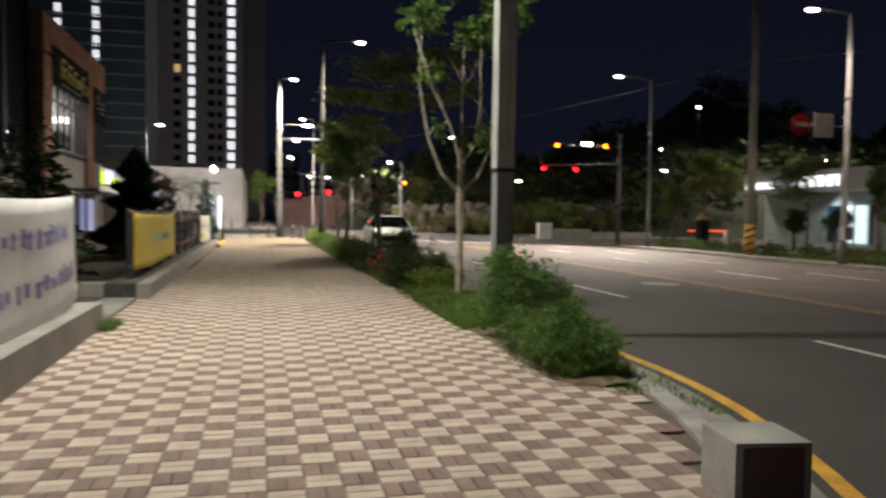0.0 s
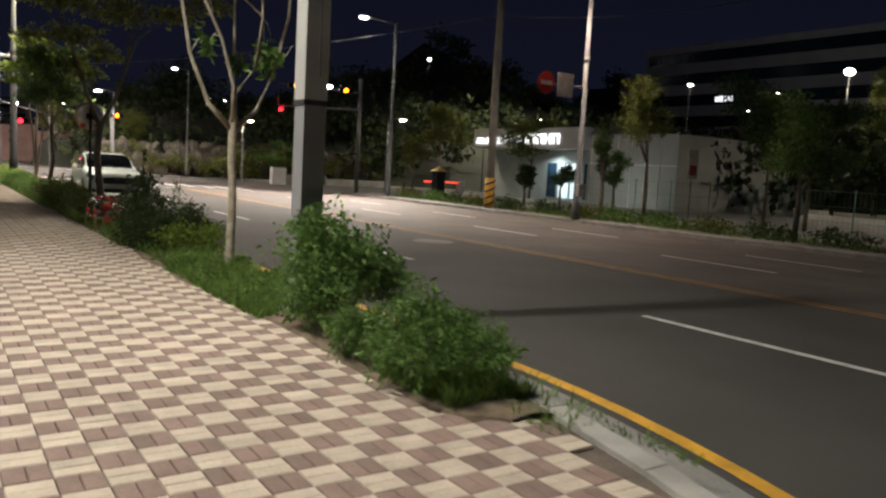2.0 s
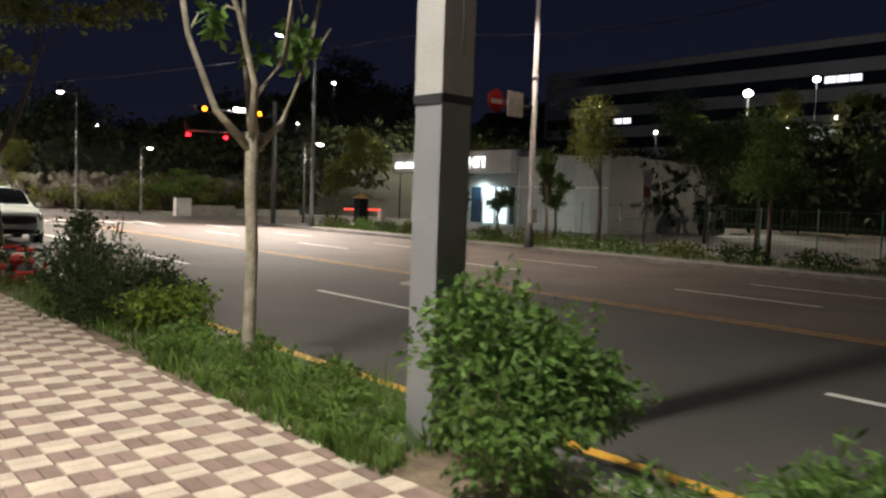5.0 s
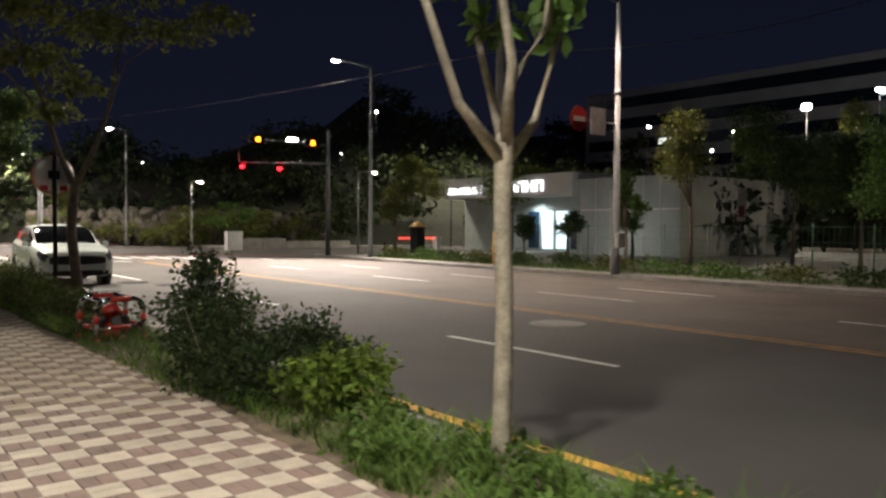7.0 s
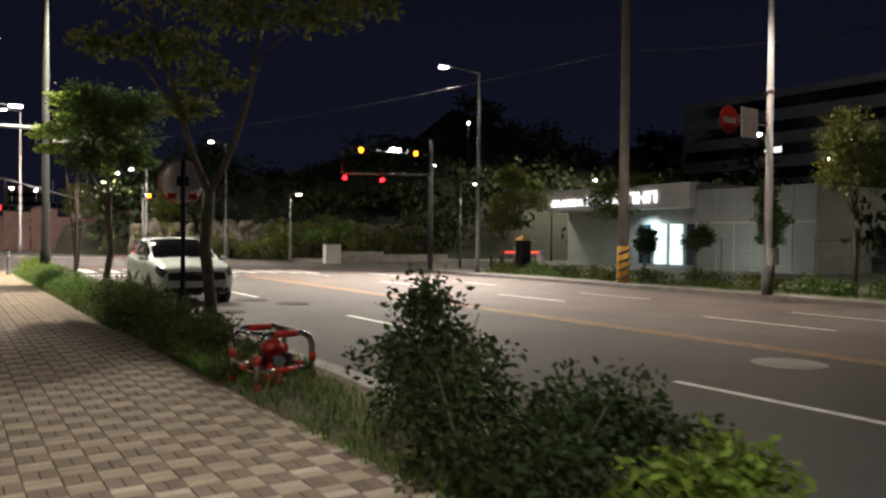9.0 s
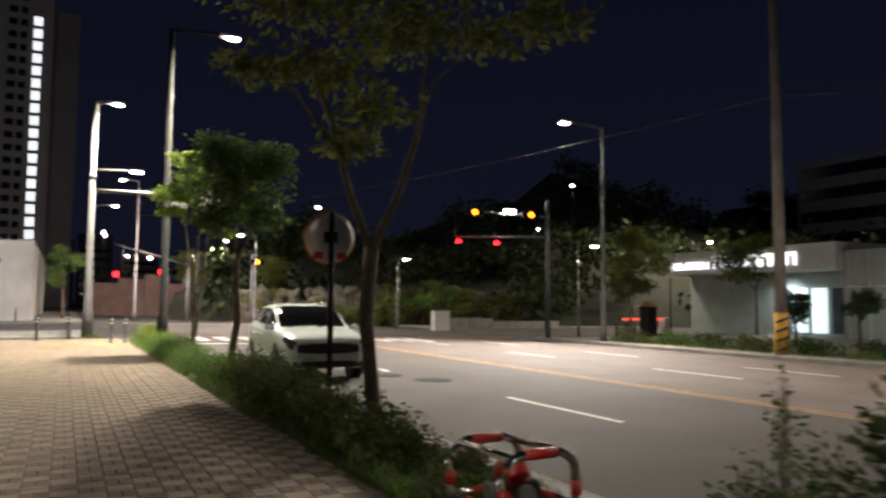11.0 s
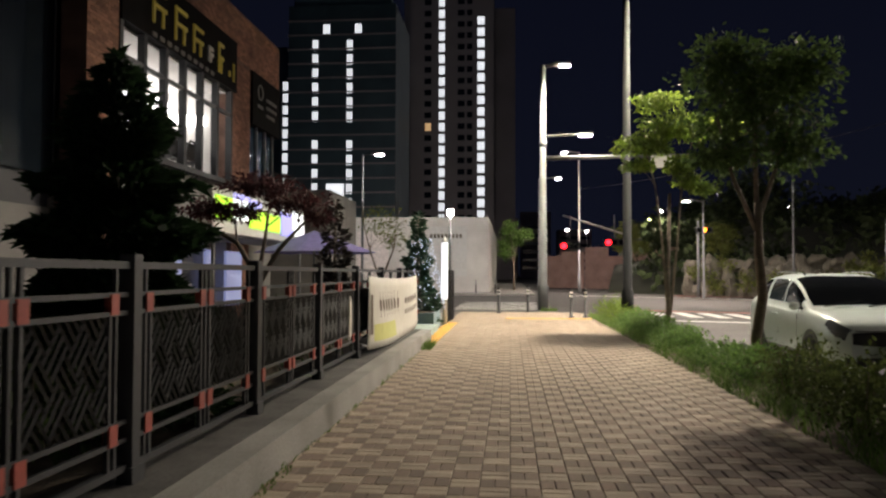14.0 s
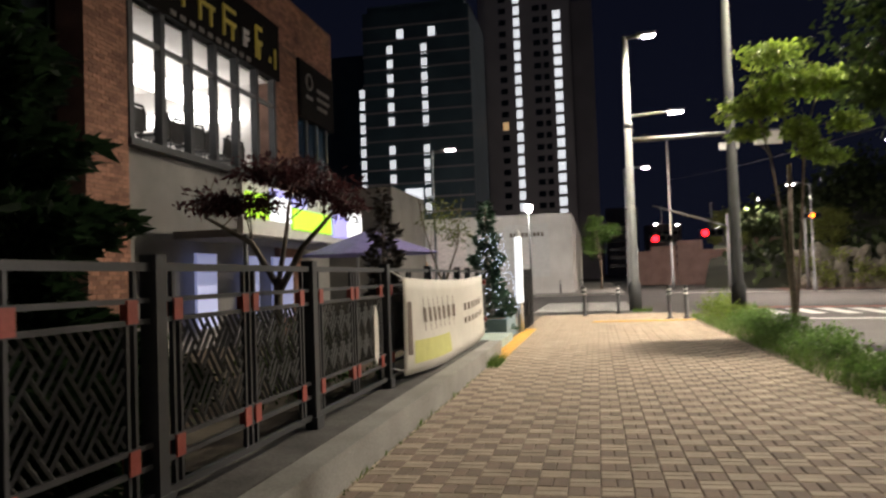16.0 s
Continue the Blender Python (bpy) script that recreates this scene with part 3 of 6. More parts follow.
# road signs on the near far-side lamp
bm = B()
tube(bm, [(0, 0, 5.95), (-2.7, 0, 5.95)], [0.035, 0.035], 8)
part("sign_arm", bm, GALV, pf)
bm = B()
box(bm, -1.65, -0.75, -0.06, -0.03, 5.45, 6.45)
soft_edges(bm, 0.012)
part("sign_plate", bm, SIGNBACK, pf, "square pale sign plate")
bm = B()
tube(bm, [(-2.3, -0.06, 5.95), (-2.3, -0.03, 5.95)], [0.47, 0.47], 24)
part("round_sign", bm, RED, pf, "round red sign plate")
bm = B()
box(bm, -2.62, -1.98, -0.075, -0.062, 5.86, 6.04)
part("sign_bar", bm, WHITEPLATE, pf)
bm = B()
box(bm, -0.2, 0.2, -0.3, -0.13, 1.2, 1.75)
part("meter_box", bm, WHITEPLATE, pf)

# concrete utility pole with hazard sleeve and the overhead cable
t = thing("utility_pole", pose(24.8, 34.6, road_z(30)), "tall concrete utility pole with yellow and black hazard sleeve", "utility pole")
bm = B()
tube(bm, [(0, 0, -0.1), (0, 0, 16)], [0.24, 0.15], 14)
part("pole", bm, CONCRETE, t)
sl = B()
tube(sl, [(0, 0, 0.2), (0, 0, 1.75)], [0.262, 0.256], 16)
sleeve = part("sleeve", sl, YELLOWLINE, t, "yellow hazard sleeve")
for k in range(4):
    bm = B()
    pts = [(0.268 * math.cos(a), 0.268 * math.sin(a), 0.32 + 0.36 * k + 0.1 * (a - 3.3)) for a in (3.2 + 0.16 * i for i in range(18))]
    tube(bm, pts, 0.05, 5)
    part("stripe", bm, CARBLACK, sleeve)
t = thing("overhead_cable", pose(0, 0, 0), "thin black overhead cable slung between poles", "cable")
bm = B()
ends = [Vector((40, 20, 13.2)), Vector((24.8, 34.6, 9.6)), Vector((8, 110, 11.5))]
for a, b in zip(ends, ends[1:]):
    tube(bm, [a.lerp(b, i / 12) - Vector((0, 0, 1.1 * 4 * (i / 12) * (1 - i / 12))) for i in range(13)], 0.022, 5)
part("cable", bm, CABLE, t)


def signal_head(parent, x, y, z, face, red=True, w=1.2):
    bm = B()
    box(bm, x - w / 2, x + w / 2, y - 0.1, y + 0.1, z - 0.2, z + 0.2)
    h = part("signal_head", soft_edges(bm, 0.03), PLASTICBLACK, parent)
    for k in range(3):
        lit = (k == 0) if red else (k == 1)
        bm = B()
        cx = x + (k - 1) * w * 0.3
        tube(bm, [(cx, y - 0.13, z), (cx, y - 0.09, z)], [0.15, 0.15], 16)
        part("lens", bm, face if lit else CARGLASS, h)
    return h


# signal mast across the road
t = thing("traffic_signal", pose(26.0, 52.0, road_z(30)), "galvanised traffic signal mast with two arms across the road", "traffic signal")
bm = B()
tube(bm, [(0, 0, -0.1), (0, 0, 8.2)], [0.17, 0.12], 12)
part("pole", bm, GALV, t)
bm = B()
tube(bm, [(0, 0, 6.0), (-6.2, 0, 5.75)], [0.08, 0.05], 8)
part("arm", bm, GALV, t)
bm = B()
tube(bm, [(0, 0, 7.2), (-6.2, 0, 7.25), (-6.2, 0, 5.75)], [0.06, 0.05, 0.05], 8)
part("arm", bm, GALV, t)
signal_head(t, -5.0, 0, 7.2, G_AMBER, False)
signal_head(t, -1.2, 0, 7.25, G_AMBER, False)
for cx in (-6.0, -3.5):
    bm = B()
    tube(bm, [(cx, -0.1, 5.5), (cx, 0.1, 5.5)], [0.10, 0.10], 12)
    part("warning_light", bm, G_RED, t)
bm = B()
box(bm, -2.9, -2.3, -0.14, 0.14, 7.35, 7.45)
part("lamp_head", bm, G_LED, t, "glowing LED lamp")

t = thing("traffic_signal", pose(9.5, 62.5, road_z(9.5)), "red traffic signals on a long arm at the junction", "traffic signal")
bm = B()
tube(bm, [(0, 18, -0.1), (0, 18, 5.6)], [0.14, 0.1], 12)
part("pole", bm, GALV, t)
bm = B()
tube(bm, [(0, 18, 4.7), (-6.6, 0.05, 5.0)], [0.07, 0.05], 8)
part("arm", bm, GALV, t)
signal_head(t, -6.2, 0, 3.25, G_RED)
signal_head(t, -3.7, 0, 3.45, G_RED)
for cx, cz in ((-6.2, 3.4), (-3.7, 3.6)):
    bm = B()
    tube(bm, [(cx, 0.05, cz), (cx, 0.05, 5.0)], [0.03, 0.03], 6)
    part("hanger", bm, GALV, t)
t = thing("traffic_signal", pose(14.2, 78, road_z(14)), "amber traffic signal past the junction", "traffic signal")
bm = B()
tube(bm, [(0, 0, -0.1), (0, 0, 5.8)], [0.12, 0.09], 10)
part("pole", bm, GALV, t)
signal_head(t, 0.4, -0.2, 5.1, G_AMBER, False)

# bollards at the corner


def bollard(x, y):
    t = thing("bollard", pose(x, y, 0), "dark round rubber bollard with pale bands", "bollard", "bollards at the crossing")
    bm = B()
    tube(bm, [(0, 0, -0.03), (0, 0, 0.03), (0, 0, 0.04), (0, 0, 0.88), (0, 0, 0.92)], [0.09, 0.09, 0.055, 0.055, 0.035], 12)
    part("post", bm, PLASTICBLACK, t)
    for z in (0.66, 0.78):
        bm = B()
        tube(bm, [(0, 0, z), (0, 0, z + 0.05)], [0.0565, 0.0565], 12)
        part("band", bm, WHITEPLATE, t)


for x, y in ((2.25, 43.2), (1.8, 43.2), (-0.55, 45.6), (0.5, 46.6), (-3.6, 46.0), (-2.6, 73.5), (-1.2, 73.5)):
    bollard(x, y)
# yellow tactile strip beside the gate
tac = thing("tactile_paving", pose(0, 0, 0), "yellow tactile warning slabs by the gate", "tactile paving", kind="structure")
for i in range(24):
    bm = B()
    y0 = 33.0 + 0.3 * i
    box(bm, -1.94, -1.64, y0 + 0.004, y0 + 0.296, -0.02, 0.014)
    soft_edges(bm, 0.008)
    part("slab", bm, YELLOWLINE, tac)
for i in range(9):
    bm = B()
    x0 = -0.3 + 0.3 * i
    box(bm, x0 + 0.004, x0 + 0.296, 42.3, 42.6, -0.02, 0.014)
    soft_edges(bm, 0.008)
    part("slab", bm, YELLOWLINE, tac)

# convex mirror on its post, seen from behind
t = thing("convex_mirror", pose(3.6, 24.5, 0), "round convex traffic mirror on a slim dark post", "traffic mirror")
bm = B()
tube(bm, [(0, 0, -0.05), (0, 0, 2.72)], [0.04, 0.038], 10)
part("post", bm, DARKSTEEL, t)
bm = B()
rings = [(0.0, 0.05), (0.15, 0.045), (0.28, 0.022), (0.35, -0.01)]
ctr = bm.verts.new((0, 0.14, 2.36))
prev = None
for r, d in rings[1:]:
    ring = [bm.verts.new((r * math.cos(a), 0.16 - 0.07 + d, 2.36 + r * math.sin(a))) for a in (2 * math.pi * k / 28 for k in range(28))]
    for k in range(28):
        f = bm.faces.new((ctr, ring[k], ring[(k + 1) % 28]) if prev is None else (prev[k], ring[k], ring[(k + 1) % 28], prev[(k + 1) % 28]))
        f.smooth = True
    prev = ring
part("mirror_face", bm, MIRROR, t, "convex mirror glass")
bm = B()
tube(bm, [(0, 0.04, 2.36), (0, 0.046, 2.36), (0, 0.060, 2.36), (0, 0.085, 2.36)], [0.08, 0.2, 0.31, 0.36], 28)
part("back_plate", bm, mat("brushed_steel_back", (0.80, 0.77, 0.76), 0.34, 0.85, scale=5, var=0.15, bump=0.1), t, "pale brushed steel back plate")
# red patches stand for a red reflection low on the plate
for sx in (-0.17, 0.17):
    bm = B()
    box(bm, sx - 0.07, sx + 0.07, 0.05, 0.068, 2.06, 2.16)
    part("red_reflection", bm, RED, t, "red reflection painted as a patch")
bm = B()
tube(bm, [(0.36 * math.cos(a), 0.12, 2.36 + 0.36 * math.sin(a)) for a in (2 * math.pi * k / 28 for k in range(29))], 0.022, 6, False)
part("rim", bm, mat("orange_rim", (0.5, 0.16, 0.03), 0.5), t, "orange rim")
bm = B()
box(bm, -0.1, 0.1, 0.03, 0.07, 2.28, 2.44)
part("bracket", bm, DARKSTEEL, t)

# tubular hydrant guard
t = thing("hydrant_guard", pose(2.95, 18.68, 0.0, 0, 0, 3), "chrome and red tubular guard cage round a red hydrant", "hydrant guard")
GA, GB, GH = 0.28, 0.31, 0.53


def guard_bar(name, pts, r, material, label=""):
    bm = B()
    tube(bm, pts, r, 10)
    part(name, bm, material, t, label)


for sy in (-1, 1):
    arc = [(-GA, -0.05), (-GA, GH - 0.13), (-GA + 0.03, GH - 0.05), (-GA + 0.12, GH)]
    hoop = arc + [(-x, z) for x, z in arc[::-1]]
    guard_bar("hoop", [(x, sy * GB, z) for x, z in hoop], 0.03, CHROME)
    guard_bar("lower_rail", [(-GA, sy * GB, 0.19), (GA, sy * GB, 0.19)], 0.021, CHROME)
    guard_bar("red_sleeve", [(-0.12, sy * GB, GH), (0.12, sy * GB, GH)], 0.034, RED, "red tape sleeve")
    guard_bar("red_sleeve", [(-0.12, sy * GB, 0.19), (0.12, sy * GB, 0.19)], 0.027, RED, "red tape sleeve")
    for sx in (-1, 1):
        guard_bar("red_sleeve", [(sx * GA, sy * GB, 0.25), (sx * GA, sy * GB, 0.34)], 0.034, RED, "red tape sleeve")
        guard_bar("red_sleeve", [(sx * GA, sy * GB, 0.0), (sx * GA, sy * GB, 0.07)], 0.034, RED, "red tape sleeve")
for sx in (-1, 1):
    guard_bar("top_rail", [(sx * (GA - 0.07), -GB, GH - 0.015), (sx * (GA - 0.07), GB, GH - 0.015)], 0.026, CHROME)
    guard_bar("lower_rail", [(sx * GA, -GB, 0.19), (sx * GA, GB, 0.19)], 0.021, CHROME)
    guard_bar("red_sleeve", [(sx * GA, -0.1, 0.19), (sx * GA, 0.1, 0.19)], 0.027, RED, "red tape sleeve")
bm = B()
tube(bm, [(0, 0, -0.03), (0, 0, 0.04), (0, 0, 0.05), (0, 0, 0.32), (0, 0, 0.34), (0, 0, 0.37), (0, 0, 0.42), (0, 0, 0.46)], [0.14, 0.14, 0.095, 0.09, 0.12, 0.12, 0.09, 0.035], 16)
hyd = part("hydrant", bm, RED, t, "red hydrant body")
for ax, ay in ((0, -1), (1, 0), (-1, 0)):
    bm = B()
    tube(bm, [(ax * 0.06, ay * 0.06, 0.25), (ax * 0.15, ay * 0.15, 0.25), (ax * 0.155, ay * 0.155, 0.25), (ax * 0.19, ay * 0.19, 0.25)], [0.05, 0.05, 0.062, 0.058], 12)
    part("outlet", bm, GALV, hyd, "pale metal outlet cap")

# the white car


CAR_STATIONS = (-2.20, -2.06, -1.76, -1.30, -0.95, -0.40, 0.10, 0.75, 1.45, 1.88, 2.10, 2.20)
CAR_HALF = (  # half widths from sill to roof centre, station by station
    (0.45, 0.62, 0.68, 0.66, 0.58, 0.36, 0.0), (0.64, 0.81, 0.87, 0.85, 0.75, 0.46, 0.0), (0.72, 0.88, 0.92, 0.90, 0.81, 0.50, 0.0),
    (0.75, 0.90, 0.93, 0.915, 0.84, 0.56, 0.0), (0.75, 0.90, 0.93, 0.915, 0.855, 0.72, 0.0), (0.75, 0.90, 0.93, 0.915, 0.86, 0.71, 0.0),
    (0.75, 0.90, 0.93, 0.92, 0.86, 0.665, 0.0), (0.75, 0.90, 0.93, 0.92, 0.86, 0.65, 0.0), (0.75, 0.90, 0.93, 0.915, 0.85, 0.635, 0.0),
    (0.72, 0.87, 0.91, 0.89, 0.81, 0.62, 0.0), (0.64, 0.80, 0.86, 0.83, 0.75, 0.58, 0.0), (0.55, 0.66, 0.74, 0.71, 0.62, 0.40, 0.0))
CAR_RISE = (
    (0.28, 0.34, 0.50, 0.66, 0.75, 0.79, 0.80), (0.23, 0.31, 0.52, 0.71, 0.85, 0.885, 0.90), (0.22, 0.33, 0.56, 0.79, 0.93, 0.965, 0.98),
    (0.22, 0.35, 0.60, 0.87, 0.985, 1.02, 1.035), (0.22, 0.35, 0.60, 0.91, 1.02, 1.055, 1.085), (0.22, 0.35, 0.60, 0.93, 1.045, 1.36, 1.415),
    (0.22, 0.35, 0.60, 0.95, 1.06, 1.495, 1.545), (0.22, 0.35, 0.60, 0.97, 1.08, 1.525, 1.58), (0.22, 0.35, 0.60, 0.99, 1.12, 1.485, 1.55),
    (0.25, 0.36, 0.60, 1.00, 1.14, 1.36, 1.42), (0.30, 0.38, 0.60, 0.99, 1.10, 1.17, 1.21), (0.35, 0.42, 0.60, 0.90, 1.00, 1.04, 1.06))


def spline(table, rows, u):
    """Catmull-Rom through the rows of a table, at parameter u between the rows."""
    i = min(int(u), rows - 2)
    f = u - i
    p = [np.array(table[min(max(i + k, 0), rows - 1)], float) for k in (-1, 0, 1, 2)]
    return 0.5 * (2 * p[1] + (p[2] - p[0]) * f + (2 * p[0] - 5 * p[1] + 4 * p[2] - p[3]) * f * f + (3 * p[1] - p[0] - 3 * p[2] + p[3]) * f ** 3)


def car(x, y, z, rz):
    t = thing("suv_car", pose(x, y, z, 0, 0, rz), "white compact SUV parked at the kerb with tinted glass", "car")
    NU, NV = 12, 8
    us = [i / NU for i in range(11 * NU + 1)]
    vs = [j / NV for j in range(6 * NV + 1)]

    def skin(u, v):
        st = tuple((q,) for q in CAR_STATIONS)
        w = spline(tuple((q,) for q in spline(CAR_HALF, 12, u)), 7, v)[0]
        h = spline(tuple((q,) for q in spline(CAR_RISE, 12, u)), 7, v)[0]
        return Vector((max(0.0, w), spline(st, 12, u)[0], h))

    base = {(i, j): skin(u, v) for i, u in enumerate(us) for j, v in enumerate(vs)}

    def region(u, v):
        """Which panel of the shell a small facet belongs to."""
        if 5.04 < v and 4.05 < u < 5.92:
            return "windscreen"
        if 5.15 < v and 8.9 < u < 9.9:
            return "rear_window"
        if 4.10 < v < 4.90 and 4.45 < u < 8.75 and not (6.0 < u < 6.12) and not (7.35 < u < 7.5):
            return "side_window"
        if 2.75 < v < 3.95 and 0.45 < u < 1.9 and v > 2.6 + 0.35 * u:
            return "headlight"
        if v < 1.1 and 1.2 < u < 10.2:
            return "sill_trim"
        return "body"

    faces = {}
    for i in range(len(us) - 1):
        for j in range(len(vs) - 1):
            u, v = (us[i] + us[i + 1]) / 2, (vs[j] + vs[j + 1]) / 2
            faces.setdefault(region(u, v), []).append((i, j))
    paints = {"body": CARWHITE, "windscreen": CARGLASS, "rear_window": CARGLASS, "side_window": CARGLASS, "headlight": LENS, "sill_trim": CARBLACK}
    for name, cells in faces.items():
        for sides in (((1, -1),) if name in ("body", "windscreen", "rear_window") else ((1,), (-1,))):
            bm = B()
            seen = {}

            def vert(i, j, s):
                key = (i, j, 0 if j == len(vs) - 1 else s)
                if key not in seen:
                    p = base[i, j]
                    seen[key] = bm.verts.new((s * p.x, p.y, p.z))
                return seen[key]

            for i, j in cells:
                for s in sides:
                    q = [vert(i, j, s), vert(i + 1, j, s), vert(i + 1, j + 1, s), vert(i, j + 1, s)]
                    if len(set(q)) == 4:
                        bm.faces.new(q).smooth = True
            if name == "body":
                for end in (0, len(us) - 1):
                    ring = [vert(end, j, 1) for j in range(len(vs))] + [vert(end, j, -1) for j in range(len(vs) - 2, -1, -1)]
                    bm.faces.new(ring)
            part(name, bm, paints[name], t)
    for s in (-1, 1):
        bm = B()
        tube(bm, [(s * 0.56, -0.05, 1.555), (s * 0.56, 0.1, 1.60), (s * 0.56, 1.2, 1.615), (s * 0.56, 1.4, 1.57)], 0.016, 6)
        part("roof_rail", bm, CHROME, t)
        bm = B()
        bmesh.ops.create_icosphere(bm, subdivisions=2, radius=1, matrix=pose(s * 0.99, -0.82, 1.07) @ Matrix.Diagonal((0.09, 0.06, 0.068, 1)))
        part("wing_mirror", bm, CARWHITE, t)
        bm = B()
        tube(bm, [(s * 0.83, -0.80, 1.02), (s * 0.93, -0.82, 1.05)], 0.03, 6)
        part("mirror_foot", bm, CARBLACK, t)
        bm = B()
        tube(bm, [(s * 0.66, -2.16, 0.40), (s * 0.66, -2.08, 0.40)], [0.06, 0.065], 14)
        part("fog_lamp", bm, LENS, t)
        for dy in (0.30, 1.10):
            bm = B()
            tube(bm, [(s * 0.925, dy - 0.1, 0.89), (s * 0.955, dy - 0.06, 0.90), (s * 0.955, dy + 0.06, 0.90), (s * 0.925, dy + 0.1, 0.89)], 0.014, 6)
            part("door_handle", bm, CARWHITE, t)
        for dy in (-0.72, 0.20, 1.10):
            bm = B()
            tube(bm, [(s * 0.902, dy, 0.40), (s * 0.929, dy, 0.60), (s * 0.918, dy, 0.93), (s * 0.868, dy, 1.04)], 0.006, 4)
            part("door_gap", bm, CARBLACK, t)
        for wy in (-1.34, 1.34):
            bm = B()
            tube(bm, [(s * 0.70, wy, 0.35), (s * 0.935, wy, 0.35)], [0.395, 0.395], 32)
            part("wheel_arch", bm, CARBLACK, t)
            bm = B()
            tube(bm, [(s * 0.74, wy, 0.34), (s * 0.76, wy, 0.34), (s * 0.93, wy, 0.34), (s * 0.955, wy, 0.34)], [0.3, 0.335, 0.335, 0.29], 28)
            w = part("wheel", bm, RUBBER, t, "black tyre")
            bm = B()
            tube(bm, [(s * 0.94, wy, 0.34), (s * 0.962, wy, 0.34)], [0.235, 0.215], 24)
            part("rim", bm, GALV, w)
            for k in range(5):
                bm = B()
                an = 2 * math.pi * k / 5
                tube(bm, [(s * 0.966, wy, 0.34), (s * 0.968, wy + 0.2 * math.cos(an), 0.34 + 0.2 * math.sin(an))], [0.03, 0.022], 6)
                part("spoke", bm, CHROME, w)
    def bow(name, half, z0, z1, y0, curve, material, parent, label=""):
        """A plate bent round the nose."""
        bm = B()
        cols = []
        for k in range(13):
            f = k / 6 - 1
            taper = 1 - 0.25 * f * f
            zc, hh = (z0 + z1) / 2, (z1 - z0) / 2 * taper
            yy = y0 + curve * f * f
            cols.append([bm.verts.new((half * f, yy + d, zc + e)) for d, e in ((0, -hh), (0, hh), (0.1, hh), (0.1, -hh))])
        for p, q in zip(cols, cols[1:]):
            for k in range(4):
                bm.faces.new((p[k], p[(k + 1) % 4], q[(k + 1) % 4], q[k]))
        bm.faces.new(cols[0])
        bm.faces.new(cols[-1][::-1])
        return part(name, bm, material, parent, label)

    gr = bow("grille", 0.66, 0.56, 0.77, -2.25, 0.035, CARBLACK, t, "black honeycomb grille")
    bow("grille_bar", 0.62, 0.765, 0.785, -2.255, 0.035, CHROME, gr, "chrome strip")
    bow("badge", 0.07, 0.70, 0.735, -2.262, 0.0, CHROME, gr)
    bow("lower_grille", 0.74, 0.27, 0.41, -2.24, 0.06, CARBLACK, t)
    bow("number_plate", 0.26, 0.44, 0.545, -2.25, 0.0, WHITEPLATE, t)
    for s in (-0.25, 0.4):
        bm = B()
        tube(bm, [(s - 0.35, -1.0, 1.075), (s + 0.25, -0.86, 1.15)], 0.012, 5)
        part("wiper", bm, CARBLACK, t)
    return t


car(5.33, 31.8, road_z(5.3), -2.0)

# ---- planting ----
RNG = np.random.default_rng(11)


def grass(name, spots, height, material, label, seed):
    """Tufts of bent blades: spots are (x0, x1, y0, y1, count, height factor)."""
    rng = np.random.default_rng(seed)
    V, F = [], []
    for x0, x1, y0, y1, n, hf in spots:
        n = int(n * 1.7)
        x, y = rng.uniform(x0, x1, n), rng.uniform(y0, y1, n)
        h = height * hf * (0.25 + 0.9 * rng.random(n) ** 1.6) * (0.65 + 0.5 * np.sin(x * 9 + 2 * np.sin(y * 4)) * np.sin(y * 7))
        an, le = rng.uniform(0, 6.28, n), rng.uniform(0.4, 1.5, n) * h
        w = 0.003 + 0.0045 * rng.random(n)
        for i in range(n):
            dx, dy = math.cos(an[i]), math.sin(an[i])
            px, py = -dy * w[i], dx * w[i]
            k = len(V)
            V += [(x[i] - px, y[i] - py, 0), (x[i] + px, y[i] + py, 0), (x[i] + dx * le[i] * 0.4 + px * 0.8, y[i] + dy * le[i] * 0.4 + py * 0.8, h[i] * 0.65),
                  (x[i] + dx * le[i] * 0.4 - px * 0.8, y[i] + dy * le[i] * 0.4 - py * 0.8, h[i] * 0.65), (x[i] + dx * le[i], y[i] + dy * le[i], h[i])]
            F += [(k, k + 1, k + 2, k + 3), (k + 3, k + 2, k + 4)]
    return tagged(raw(name, V, F, material), label, "grass", kind="stuff")


grass("grass", [(2.62, 3.3, 6.2, 7.2, 2000, 1.2), (2.5, 3.5, 9.2, 12.5, 5200, 1.0), (2.6, 3.5, 12.5, 15, 1800, 0.9), (2.5, 3.5, 15, 19.0, 1700, 0.9), (2.5, 3.5, 19.0, 20.8, 2800, 1.0), (2.5, 3.5, 20.6, 24, 1500, 0.9), (2.4, 3.5, 24, 44, 7000, 1.1), (2.9, 3.5, 5.6, 6.3, 160, 0.5)],
      0.26, GRASS, "long green grass and weeds in the planting strip", 4)
grass("grass_tufts", [(3.28, 3.42, 4.9, 5.6, 90, 0.5), (-1.92, -1.7, 9.7, 10.6, 260, 0.9), (-1.8, -1.7, 20, 24, 200, 0.4), (-1.95, -1.6, 32.4, 33.3, 420, 0.9), (1.0, 1.6, 47.2, 48.0, 240, 1.0), (-1.8, -1.74, 24, 32, 160, 0.3)],
      0.2, GRASS, "small grass tufts in pavement cracks", 5)
